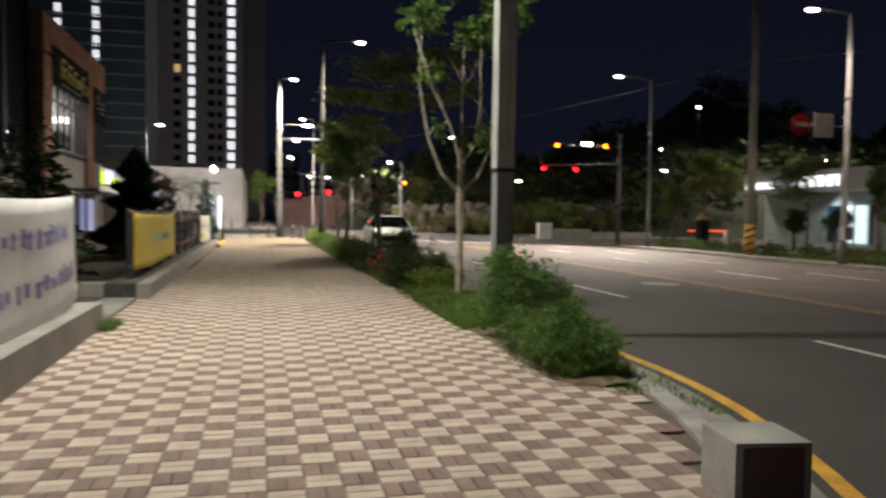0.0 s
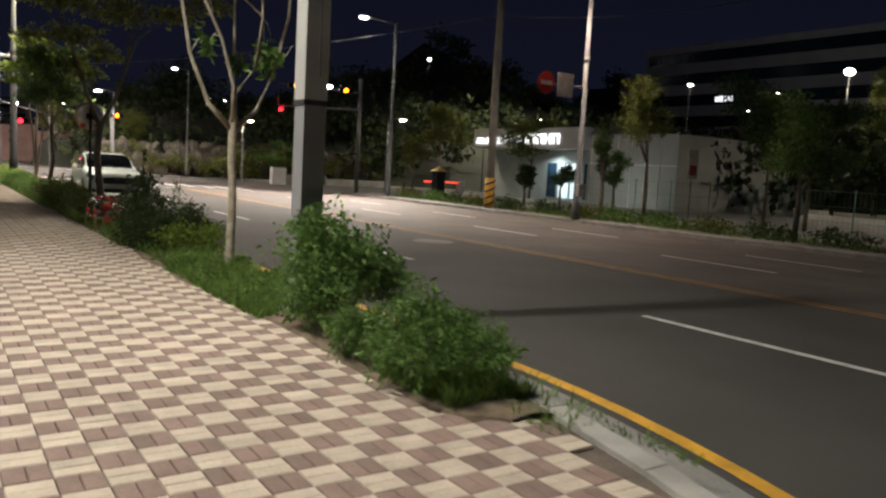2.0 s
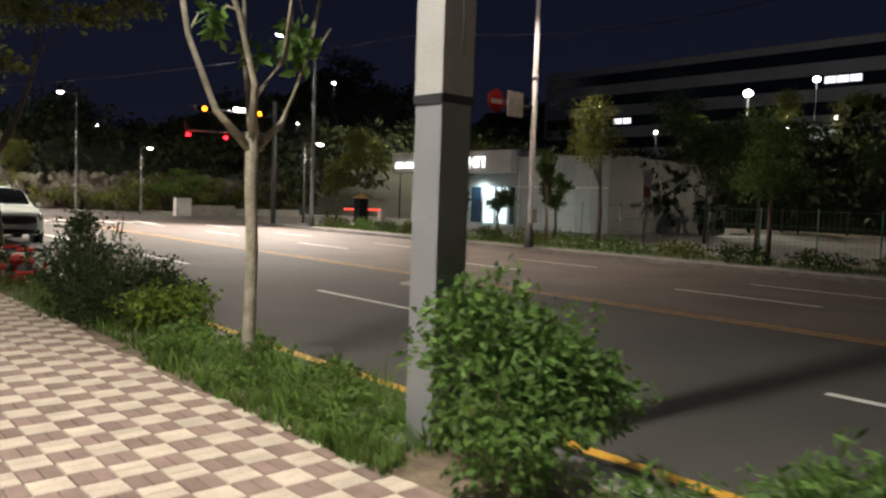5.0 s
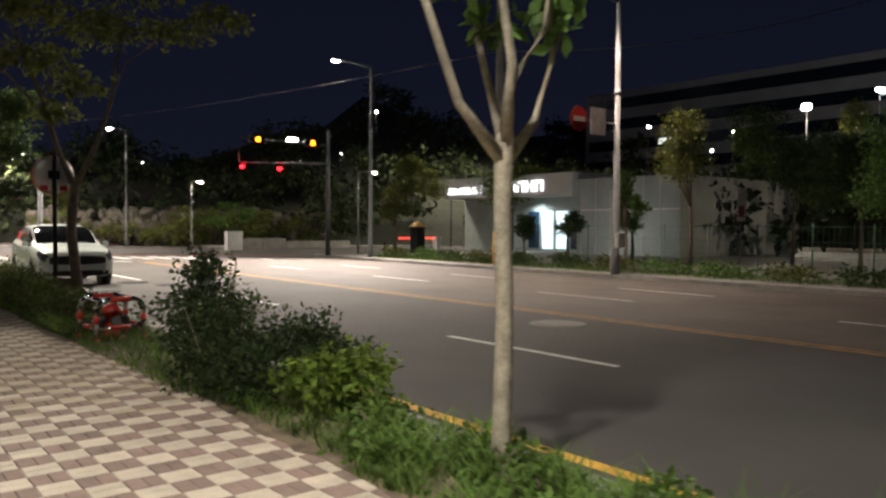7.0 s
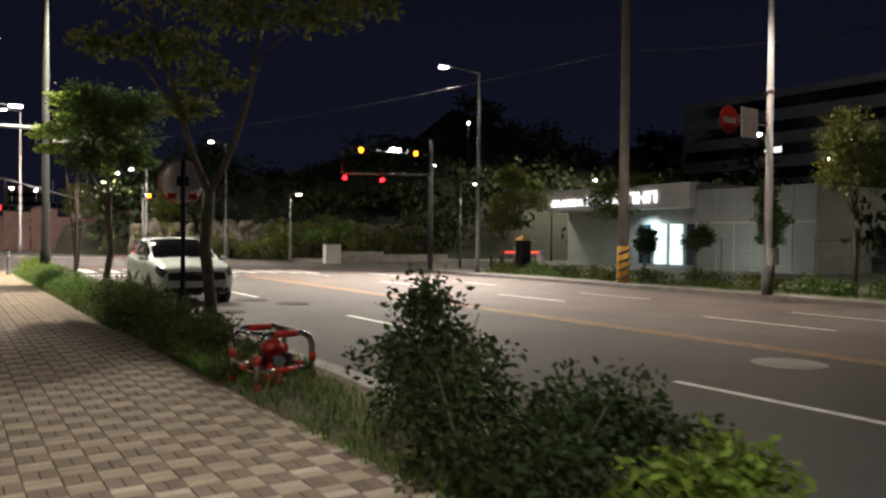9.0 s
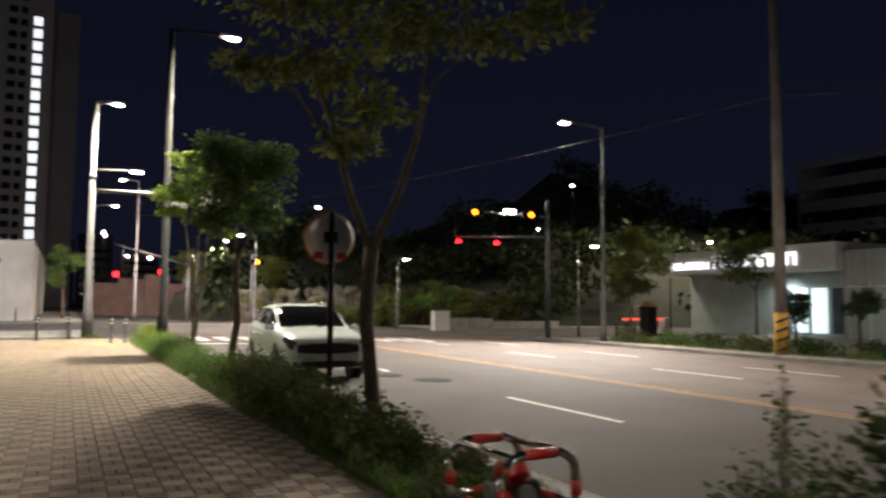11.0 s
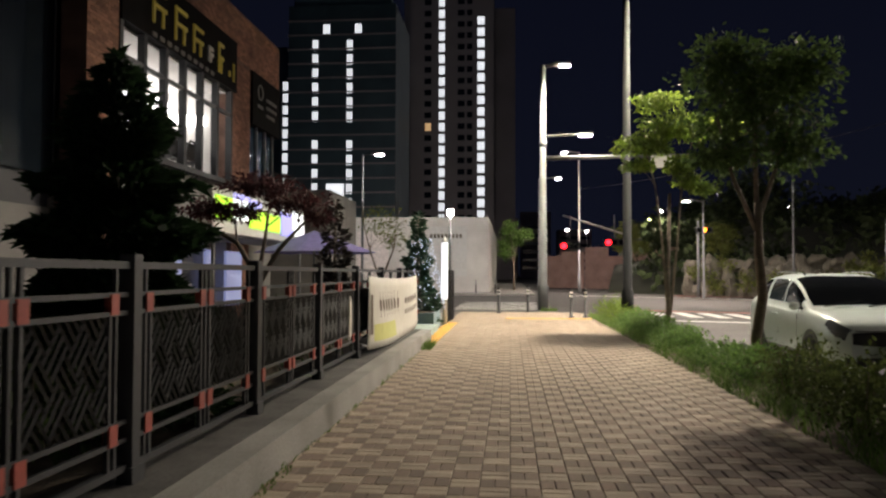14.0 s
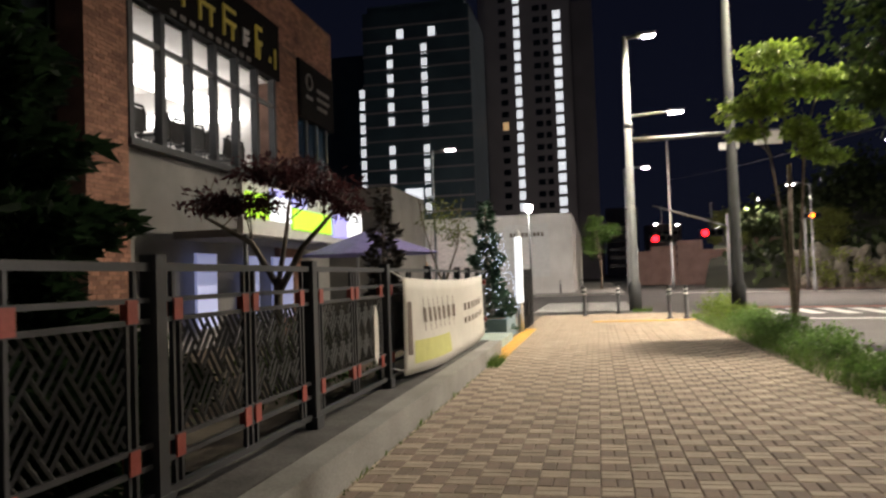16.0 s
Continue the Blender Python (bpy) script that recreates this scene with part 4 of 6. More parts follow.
bush(2.95, 8.75, 0, [(0.05, 0.1, 0.62, 0.42, 0.42, 0.42), (-0.12, -0.2, 0.36, 0.36, 0.36, 0.3), (0.38, 0.0, 0.55, 0.35, 0.4, 0.35), (0.0, 0.3, 0.85, 0.25, 0.25, 0.2), (0.6, -0.1, 0.4, 0.35, 0.3, 0.2)], 9000, 0.052, LEAF, "round leafy green shrub overgrowing the planting strip", 21)
bush(2.86, 6.72, 0, [(-0.1, -0.05, 0.25, 0.40, 0.45, 0.22), (0.25, -0.1, 0.25, 0.28, 0.35, 0.22), (0.1, 0.35, 0.38, 0.35, 0.35, 0.22), (-0.15, 0.9, 0.22, 0.25, 0.4, 0.2)], 9500, 0.062, LEAF, "low weedy grass-green bush at the strip's end", 22, aspect=0.25)
for k in range(9):
    bush(2.75 + 0.25 * (k % 3), 9.9 + 0.42 * k, 0, [(0, 0, 0.1, 0.3, 0.35, 0.1), (0.1, 0.2, 0.14, 0.2, 0.25, 0.1)], 420, 0.06, GRASS, "low broad-leaved weeds in the planting strip", 90 + k, "weeds", 4, "weed_clump")
for k in range(5):
    bush(2.7 + 0.3 * (k % 3), 19.1 + 0.4 * k, 0, [(0, 0, 0.12, 0.28, 0.3, 0.12), (0.1, 0.15, 0.2, 0.16, 0.2, 0.14)], 500, 0.055, LEAFWEED, "low dull green weeds round the hydrant guard", 110 + k, "weeds", 4, "weed_clump")
bush(3.15, 13.7, 0, [(-0.1, 0, 0.28, 0.35, 0.4, 0.24), (0.35, 0.2, 0.3, 0.3, 0.35, 0.22)], 1800, 0.07, LEAFLIME, "small yellow-green bush in the planting strip", 23)
# this bush's shade is put into its leaf colour
bush(3.0, 15.0, 0, [(-0.2, 0.1, 0.4, 0.45, 0.6, 0.4), (0.4, -0.2, 0.36, 0.45, 0.5, 0.32), (0.0, 0.9, 0.6, 0.5, 0.55, 0.45), (0.05, 1.0, 1.0, 0.2, 0.25, 0.22), (0.45, -0.5, 0.36, 0.36, 0.5, 0.3), (-0.25, -0.6, 0.3, 0.35, 0.5, 0.28)], 11000, 0.055, LEAFSHADE, "dark straggly bush in the planting strip", 24)
bush(3.9, 17.3, 0, [(0, 0, 0.32, 0.42, 0.4, 0.28), (0.28, 0.0, 0.45, 0.22, 0.25, 0.3), (-0.3, 0, 0.4, 0.22, 0.25, 0.28), (0.05, 0.1, 0.8, 0.10, 0.10, 0.3)], 1300, 0.045, LEAFDARK, "dark straggly shrub with tall shoots", 25, stems=16)
for i, (yy, hh, m_) in enumerate(((21.2, 0.38, LEAFDARK), (22.6, 0.42, LEAFDARK), (24.0, 0.5, LEAFDARK), (25.5, 0.55, LEAFDARK), (27.0, 0.55, LEAFDARK), (28.6, 0.42, LEAF), (30.4, 0.3, LEAF), (33.0, 0.38, LEAF), (35.5, 0.42, LEAF), (38.0, 0.45, LEAF), (40.2, 0.45, LEAFLIME), (42.3, 0.6, LEAFLIME))):
    bush(2.98, yy, 0, [(-0.15, 0, hh * 0.6, 0.4, 0.75, hh * 0.55), (0.25, 0.4, hh * 0.75, 0.33, 0.5, hh * 0.5), (0.1, -0.5, hh * 0.5, 0.4, 0.45, hh * 0.5)], 2600, 0.055, LEAFWEED if m_ is LEAFDARK else m_, "untidy green weeds and low shrubs along the kerb", 40 + i)

# street trees
tree(3.15, 11.9, 0, [
    [(-0.01, 0, 1.82, 0.046), (-0.30, 0.05, 2.12, 0.028), (-0.52, 0.1, 2.7, 0.024), (-0.68, 0.1, 3.6, 0.018), (-0.62, 0.15, 4.6, 0.012), (-0.3, 0.2, 5.2, 0.008)],
    [(0.0, 0, 1.84, 0.048), (-0.04, -0.1, 2.35, 0.028), (-0.22, -0.15, 2.9, 0.022), (-0.55, -0.2, 3.5, 0.016), (-0.85, -0.3, 4.3, 0.010)],
    [(0.01, 0, 1.82, 0.046), (0.3, 0.05, 2.08, 0.029), (0.52, 0.1, 2.55, 0.024), (0.72, 0.1, 3.3, 0.019), (0.78, 0.1, 4.4, 0.013)],
    [(-0.03, -0.08, 2.25, 0.026), (0.22, -0.12, 2.6, 0.022), (0.3, -0.1, 3.2, 0.016), (0.28, -0.1, 4.4, 0.010)],
    [(0.0, 0.0, 1.9, 0.036), (0.1, 0.35, 2.6, 0.021), (0.15, 0.5, 3.4, 0.016), (0.2, 0.6, 4.5, 0.010)]],
    [(-0.02, 0.0, -0.05, 0.066), (0.0, 0, 0.25, 0.056), (0.015, 0, 1.0, 0.05), (-0.01, 0, 1.55, 0.05), (0, 0, 1.92, 0.058), (0, -0.02, 1.99, 0.045), (0, -0.03, 2.06, 0.012)],
    [(-0.35, 0, 2.85, 0.14, 0.16, 0.2), (0.45, 0.05, 2.75, 0.2, 0.2, 0.24), (0.15, 0.3, 2.65, 0.16, 0.15, 0.16), (-0.55, -0.1, 3.7, 0.28, 0.2, 0.25), (-0.7, -0.2, 4.5, 0.4, 0.3, 0.3), (0.3, 0.2, 4.4, 0.4, 0.4, 0.35), (0.75, 0.1, 4.8, 0.5, 0.4, 0.4), (-0.1, 0.2, 5.3, 0.6, 0.5, 0.4)],
    1500, 0.15, BARKPALE, LEAF, "young vase-shaped street tree with pale bark, tufted leaves", 61)
tree(3.52, 22.75, 0, [
    [(0, 0, 2.05, 0.06), (-0.25, 0.05, 2.7, 0.045), (-0.5, 0.1, 3.6, 0.035), (-0.9, 0.1, 4.6, 0.02)],
    [(0, 0, 2.05, 0.06), (0.35, 0, 2.8, 0.045), (0.62, 0.05, 3.6, 0.035), (0.8, 0.1, 4.8, 0.025), (1.4, 0.2, 5.8, 0.015)],
    [(0.45, 0, 3.1, 0.03), (0.9, 0.2, 4.3, 0.02), (1.9, 0.3, 5.2, 0.012)],
    [(-0.4, 0.05, 3.2, 0.03), (-1.0, -0.2, 3.8, 0.02), (-1.7, -0.3, 4.0, 0.01)]],
    [(0.06, 0, -0.05, 0.1), (0.02, 0, 0.6, 0.085), (-0.06, 0, 1.3, 0.08), (0, 0, 2.1, 0.085)],
    [(-0.3, 0, 3.3, 0.45, 0.4, 0.22), (-1.5, -0.2, 4.0, 0.5, 0.4, 0.2), (-0.6, 0, 4.15, 0.8, 0.6, 0.3), (0.1, 0.2, 3.8, 0.5, 0.5, 0.25), (0.5, 0.2, 4.9, 1.0, 0.8, 0.35), (1.7, 0.2, 5.0, 0.8, 0.6, 0.25), (2.6, 0.2, 5.4, 0.7, 0.6, 0.3), (0.4, 0, 5.8, 1.6, 1.0, 0.5), (1.8, 0, 6.2, 1.2, 0.9, 0.4), (-0.9, 0.2, 5.0, 0.9, 0.8, 0.3)],
    5200, 0.13, BARK, LEAFOLIVE, "spreading street tree with thin olive foliage", 62)
tree(3.28, 29.5, 0, [
    [(0, 0, 2.0, 0.04), (-0.3, 0, 2.7, 0.03), (-0.5, 0.1, 3.6, 0.02)], [(0, 0, 2.1, 0.04), (0.3, 0.1, 2.9, 0.03), (0.6, 0.1, 3.8, 0.02)], [(0, 0, 2.2, 0.04), (0.05, 0.2, 3.2, 0.03), (0.0, 0.3, 4.4, 0.015)]],
    [(0.05, 0, -0.05, 0.085), (-0.03, 0, 0.5, 0.072), (0.07, 0, 1.1, 0.068), (0.02, 0, 1.7, 0.062), (0.02, 0, 2.4, 0.055)],
    [(-0.45, 0, 3.1, 0.5, 0.5, 0.4), (0.5, 0.1, 3.2, 0.6, 0.55, 0.45), (0, 0.2, 3.9, 0.95, 0.8, 0.6), (0.6, 0.1, 4.3, 0.6, 0.6, 0.45), (-0.4, 0, 4.4, 0.55, 0.6, 0.45)],
    9000, 0.09, BARK, LEAFDARK, "compact round street tree with crooked dark trunk", 63)
tree(3.75, 37.8, 0, [
    [(0, 0, 0.3, 0.035), (-0.12, 0, 2.0, 0.03), (-0.3, 0, 3.6, 0.022), (-0.6, 0, 4.8, 0.012)], [(0.05, 0, 0.4, 0.035), (0.25, 0.1, 2.2, 0.03), (0.4, 0.1, 4.0, 0.02), (0.8, 0.1, 5.2, 0.012)]],
    [(0, 0, -0.05, 0.07), (0.0, 0, 1.2, 0.05), (0.05, 0, 3.4, 0.04)],
    [(-0.6, 0, 4.6, 0.75, 0.6, 0.3), (0.2, 0.1, 5.1, 0.9, 0.7, 0.35), (1.0, 0, 5.0, 0.8, 0.6, 0.35), (0.3, 0, 4.1, 0.4, 0.4, 0.3), (-0.2, 0, 5.7, 0.7, 0.6, 0.25), (1.2, 0, 4.2, 0.4, 0.4, 0.25), (0.9, 0, 3.5, 0.3, 0.3, 0.2), (-0.7, 0, 4.1, 0.45, 0.4, 0.2), (0.5, 0, 3.7, 0.4, 0.4, 0.22)],
    7500, 0.11, BARK, LEAFLIME, "young street tree with bright lime leaves under a lamp", 64)

# ---- fence, plinth and banners ----
bm = B()
box(bm, -2.5, -1.88, -6, 10.0, -0.3, 0.33)
tagged(part("plinth_wall", soft_edges(bm, 0.015), CONCRETE), "low pale concrete plinth under the fence", "plinth", kind="structure")
bm = B()
box(bm, -1.99, -1.775, 13.4, 34.2, -0.3, 0.245)
tagged(part("plinth_wall_long", soft_edges(bm, 0.015), CONCRETE), "low stained concrete plinth under the fence", "plinth", kind="structure")
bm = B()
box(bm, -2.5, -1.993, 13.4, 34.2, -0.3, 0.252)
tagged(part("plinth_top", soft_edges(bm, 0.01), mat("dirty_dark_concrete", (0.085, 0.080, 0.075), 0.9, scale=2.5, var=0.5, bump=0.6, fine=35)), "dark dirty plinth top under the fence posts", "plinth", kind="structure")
bm = B()
box(bm, -8.0, -2.5, 13.35, 13.75, -0.3, 0.26)
tagged(part("plinth_return", soft_edges(bm, 0.015), CONCRETE), "low concrete plinth return beside the gravel", "plinth", kind="structure")
bm = B()
box(bm, -9, -2.505, -8, 36.2, -0.3, 0.05)
tagged(part("garden_bed", bm, SOIL), "dark planted bed behind the fence", "garden bed", kind="structure")
bm = B()
box(bm, -2.5, -1.98, 10.002, 13.398, -0.3, 0.02)
tagged(part("gravel_gap", bm, GUTTER), "grey gravel gap between the two plinths", "gravel", kind="structure")

FZ, FT = 0.25, 1.47


def fence_panel():
    """One bay 2.05 m long along y: post, rails, uprights, slanted lattice and red pads."""
    t = thing("garden_fence", pose(0, 0, -50), "dark steel fence bay with slanted lattice and red square pads", "fence", "fence bays")
    bm = B()
    box(bm, -0.045, 0.045, -0.045, 0.045, FZ, FT + 0.03)
    part("post", soft_edges(bm, 0.006), CHARCOAL, t)
    bm = B()
    box(bm, -0.03, 0.06, -0.07, 0.07, FZ, FZ + 0.09, Matrix.Identity(4))
    part("post_shoe", soft_edges(bm, 0.02), CHARCOAL, t)
    for z, r in ((FT - 0.03, 0.02), (FT - 0.19, 0.013), (FT - 0.29, 0.013), (FZ + 0.34, 0.013), (FZ + 0.24, 0.013), (FZ + 0.09, 0.018)):
        bm = B()
        box(bm, -r, r, 0.047, 2.003, z - r, z + r)
        part("rail", bm, CHARCOAL, t)
    for y in (0.16, 0.22, 0.95, 1.02, 1.09, 1.82, 1.88):
        bm = B()
        box(bm, -0.012, 0.012, y - 0.012, y + 0.012, FZ + 0.09, FT - 0.05 if y in (0.95, 1.02, 1.09, 0.16, 1.88) else FT - 0.29)
        part("upright", bm, CHARCOAL, t)
    z0, z1 = FZ + 0.35, FT - 0.30
    da, db, cell = Vector((0.62, 0.785)), Vector((0.62, -0.785)), 0.165
    for ya, yb in ((0.24, 0.93), (1.11, 1.80)):
        bm = B()
        mid = Vector(((ya + yb) / 2, (z0 + z1) / 2))
        for i in range(-6, 7):
            for j in range(-6, 7):
                along, across = (da, db) if (i + j) % 2 else (db, da)
                c = mid + da * cell * i + db * cell * j
                for k in (-1, 0, 1):
                    p = c + across * cell * k / 3 - along * cell * 0.62
                    q = c + across * cell * k / 3 + along * cell * 0.62
                    lo, hi = 0.0, 1.0
                    for e, d, m0, m1 in ((p.x, q.x - p.x, ya, yb), (p.y, q.y - p.y, z0, z1)):
                        f0, f1 = sorted(((m0 - e) / d, (m1 - e) / d))
                        lo, hi = max(lo, f0), min(hi, f1)
                    if hi - lo > 0.15:
                        a, b = p.lerp(q, lo), p.lerp(q, hi)
                        tube(bm, [(0.0, a.x, a.y), (0.0, b.x, b.y)], 0.011, 4, False)
        part("lattice", bm, LATTICE, t)
    for y in (0.19, 0.95, 1.09, 1.85):
        for z in (FT - 0.24, FZ + 0.29):
            bm = B()
            box(bm, -0.02, 0.022, y - 0.04, y + 0.04, z - 0.055, z + 0.055)
            part("pad", soft_edges(bm, 0.006), REDPAD, t, "faded red square pad")
    return t


proto = fence_panel()
ystart = 22.62 - 2.05 * 4
for k in range(10):
    copy_thing(proto, pose(-2.25, ystart + 2.05 * k, 0))
for k in range(4):
    copy_thing(proto, pose(-2.25, 1.6 + 2.05 * k, -0.06))
proto.matrix_world = pose(-2.25, ystart + 2.05 * 10 - 1.1, -0.001)
t = thing("fence_end_post", pose(-2.25, 9.8, 0), "dark steel fence end post", "fence post")
bm = B()
box(bm, -0.045, 0.045, -0.045, 0.045, 0.32, 1.62)
part("post", soft_edges(bm, 0.006), CHARCOAL, t)
# short fence past the gate
for k in range(3):
    t = thing("gate_fence", pose(-1.95 + 0.02 * k, 40.2 + 0.75 * k, 0), "short dark picket fence bay by the gate", "fence", "gate fence bays")
    for i in range(5):
        bm = B()
        box(bm, -0.02, 0.02, i * 0.15 - 0.02, i * 0.15 + 0.02, -0.01, 1.5 - 0.03 * (i % 2))
        part("picket", bm, CHARCOAL, t)
    for z in (0.25, 1.35):
        bm = B()
        box(bm, -0.012, 0.012, 0.02, 0.62, z - 0.02, z + 0.02)
        part("rail", bm, CHARCOAL, t)


def banner(name, x, y0, y1, z0, z1, material, label, marks, sag=0.05):
    """A cloth along y with a little sag and ripples; marks are (y0, y1, z0, z1, ink) bars."""
    t = thing(name, pose(0, 0, 0), label, "banner")

    def surf(u, v):
        return (x + 0.035 * math.sin(u * 9 + v * 2) * (0.4 + 0.6 * math.sin(u * math.pi)) + 0.08 * math.sin(u * math.pi) * (1 - v),
                y0 + (y1 - y0) * u, z0 + (z1 - z0) * v - sag * math.sin(u * math.pi) * (1 - 0.4 * v))
    bm = B()
    n, k = 40, 8
    front = [[bm.verts.new(surf(i / n, j / k)) for j in range(k + 1)] for i in range(n + 1)]
    for i in range(n):
        for j in range(k):
            bm.faces.new((front[i][j], front[i + 1][j], front[i + 1][j + 1], front[i][j + 1])).smooth = True
    ob = part("cloth", bm, material, t)
    s = ob.modifiers.new("thickness", "SOLIDIFY")
    s.thickness = 0.004
    for a, b, c, d, ink in marks:
        bm = B()
        m = 6
        row = [[bm.verts.new(Vector(surf(a + (b - a) * i / m, v)) + Vector((0.012, 0, 0))) for v in (c, d)] for i in range(m + 1)]
        for p, q in zip(row, row[1:]):
            bm.faces.new((p[0], q[0], q[1], p[1]))
        part("printed_bar", bm, ink, t)
    for u, v in ((0.0, 1.0), (1.0, 1.0), (0.0, 0.05), (1.0, 0.05)):
        bm = B()
        p = Vector(surf(u, v))
        tube(bm, [p, p + Vector((-0.05, -0.25 if u == 0 else 0.25, 0.06))], 0.006, 5)
        part("tie_cord", bm, WHITEPLATE, t)
    return t


rr = random.Random(8)
marks = []
for row, (c, d) in enumerate(((0.60, 0.80), (0.22, 0.42))):
    u = 0.06
    while u < 0.93:
        w = rr.uniform(0.012, 0.03)
        marks.append((u, u + w, c + rr.uniform(0, 0.06), d - rr.uniform(0, 0.08), INK_BLUE))
        if rr.random() < 0.5:
            marks.append((u - 0.004, u + w + 0.012, (c + d) / 2, (c + d) / 2 + 0.04, INK_BLUE))
        u += w + rr.uniform(0.012, 0.035)
banner("white_banner", -2.12, 4.6, 9.72, 0.42, 1.62, BANNERWHITE, "white cloth banner with lilac printing tied to the fence", marks, 0.12)
marks = [(0.30, 0.78, 0.42, 0.62, INK_LIME)]
for i in range(9):
    u = 0.32 + 0.05 * i
    marks.append((u, u + 0.025, 0.45, 0.60, INK_GREEN))
banner("yellow_banner", -2.14, 14.1, 20.58, 0.42, 1.42, BANNERYELLOW, "bright yellow cloth banner tied to the fence", marks, 0.04)
marks = [(0.06, 0.42, 0.10, 0.34, INK_LIME), (0.02, 0.05, 0.20, 0.75, INK_BROWN)]
for i in range(7):
    u = 0.14 + 0.055 * i
    marks.append((u, u + 0.03, 0.52, 0.68, INK_BROWN))
    marks.append((u + 0.008, u + 0.014, 0.42, 0.80, INK_BROWN))
for i in range(7):
    u = 0.60 + 0.05 * i
    marks.append((u, u + 0.03, 0.56, 0.66, INK_BROWN))
    marks.append((u, u + 0.028, 0.38, 0.46, INK_BROWN))
banner("cream_banner", -2.12, 28.95, 34.6, 0.34, 1.36, BANNERCREAM, "cream cloth banner with brown printing tied to the fence", marks, 0.08)
t = thing("fence_plaque", pose(-2.245, 28.35, 0), "small pale elongated plaque on the fence", "plaque")
bm = B()
f = [(0, 0.52), (0.07, 0.62), (0.07, 1.0), (0, 1.1), (-0.07, 1.0), (-0.07, 0.62)]
lo = [bm.verts.new((0, a, b)) for a, b in f]
hi = [bm.verts.new((0.02, a, b)) for a, b in f]
bm.faces.new(hi)
bm.faces.new(lo[::-1])
for k in range(6):
    bm.faces.new((lo[k], lo[(k + 1) % 6], hi[(k + 1) % 6], hi[k]))
part("plate", bm, BANNERCREAM, t)
t = thing("planter_box", pose(-2.5, 38.3, 0), "blue-grey planter box by the gate", "planter")
bm = B()
box(bm, -0.45, 0.45, -0.9, 0.9, -0.01, 0.42)
part("box", soft_edges(bm, 0.02), BLUEBOX, t)
bm = B()
box(bm, -0.38, 0.38, -0.83, 0.83, 0.40, 0.425)
part("soil", bm, SOIL, t)
t = thing("step_block", pose(-2.2, 36.0, 0), "pale mint entrance step beside the gate", "step")
bm = B()
box(bm, -0.5, 0.3, -1.3, 1.1, -0.01, 0.16)
part("step", soft_edges(bm, 0.02), mat("mint_concrete", (0.34, 0.42, 0.38), 0.8, scale=3, var=0.2), t)

# ---- garden plants behind the fence ----


def conifer(x, y, h, r, count, seed, label, material=CONIFER):
    rng = np.random.default_rng(seed)
    t = thing("conifer", pose(x, y, 0), label, "conifer")
    bm = B()
    tube(bm, [(0, 0, -0.02), (0, 0, h * 0.95)], [0.08, 0.015], 8)
    part("trunk", bm, BARK, t)
    f = rng.random(count)
    z = 0.15 + h * (1 - np.sqrt(f)) * 0.97
    rad = r * (1 - z / (h + 0.15)) ** 0.75 * (0.75 + 0.25 * np.sin(z * 9 + 2 * np.sin(z * 3))) * (0.35 + 0.65 * np.sqrt(rng.random(count)))
    an = rng.random(count) * 6.283
    rad *= 1 + 0.16 * np.sin(an * 5 + z * 6)
    c = np.stack([rad * np.cos(an), rad * np.sin(an), z], 1)
    u = np.stack([np.cos(an), np.sin(an), -0.15 + 0.5 * rng.random(count)], 1) + rng.normal(size=(count, 3)) * 0.35
    u /= np.linalg.norm(u, axis=1)[:, None]
    w = np.cross(u, rng.normal(size=(count, 3)))
    w /= np.linalg.norm(w, axis=1)[:, None]
    s = 0.16 * (0.6 + 0.7 * rng.random(count))[:, None]
    v = np.stack([c - u * s * 0.4, c + w * s * 0.2, c + u * s * 0.7, c - w * s * 0.2], 1).reshape(-1, 3)
    raw("needles", v.tolist(), np.arange(count * 4).reshape(-1, 4).tolist(), material, t)
    return t


conifer(-3.75, 25.2, 3.4, 1.4, 19000, 71, "large dark conifer behind the fence")
conifer(-3.85, 34.4, 3.0, 0.65, 2400, 72, "small narrow dark conifer behind the fence", mat("brown_conifer", (0.045, 0.034, 0.026), 0.7, var=0.3, bump=0, island=0.4))
xmas = conifer(-2.55, 38.3, 3.05, 0.72, 3000, 73, "green conifer by the gate wound with bluish fairy lights", mat("green_conifer", (0.035, 0.085, 0.045), 0.7, var=0.3, bump=0, island=0.4))
rng = np.random.default_rng(9)
bm = B()
for i in range(150):
    z = rng.uniform(0.5, 2.3)
    a = rng.uniform(-1.9, 0.4)
    r = 0.75 * (1 - z / 3.2) ** 0.75 + 0.05
    c = Vector((r * math.cos(a), r * math.sin(a), z))
    box(bm, c.x - 0.008, c.x + 0.008, c.y - 0.008, c.y + 0.008, c.z - 0.008, c.z + 0.008)
tagged(part("fairy_light_string", bm, G_TREELIGHT, xmas, "string of bluish fairy lights"), kind="stuff")
t = thing("light_post", pose(-1.95, 39.4, 0), "white glowing light post by the gate", "light post")
bm = B()
tube(bm, [(0, 0, -0.02), (0, 0, 0.6), (0, 0, 2.3), (0, 0, 2.42)], [0.08, 0.07, 0.07, 0.03], 12)
part("post", bm, WHITEPLATE, t)
bm = B()
tube(bm, [(0.0, 0, 0.7), (0, 0, 2.25)], [0.085, 0.085], 12)
part("diffuser", bm, glow("light_post_face", (0.9, 0.95, 1.0), 1.2), t)
lamp("light_gate_post", -1.5, 38.9, 2.3, 60, COOL, (0, 36, 0), 150, 0.5, 0.15)
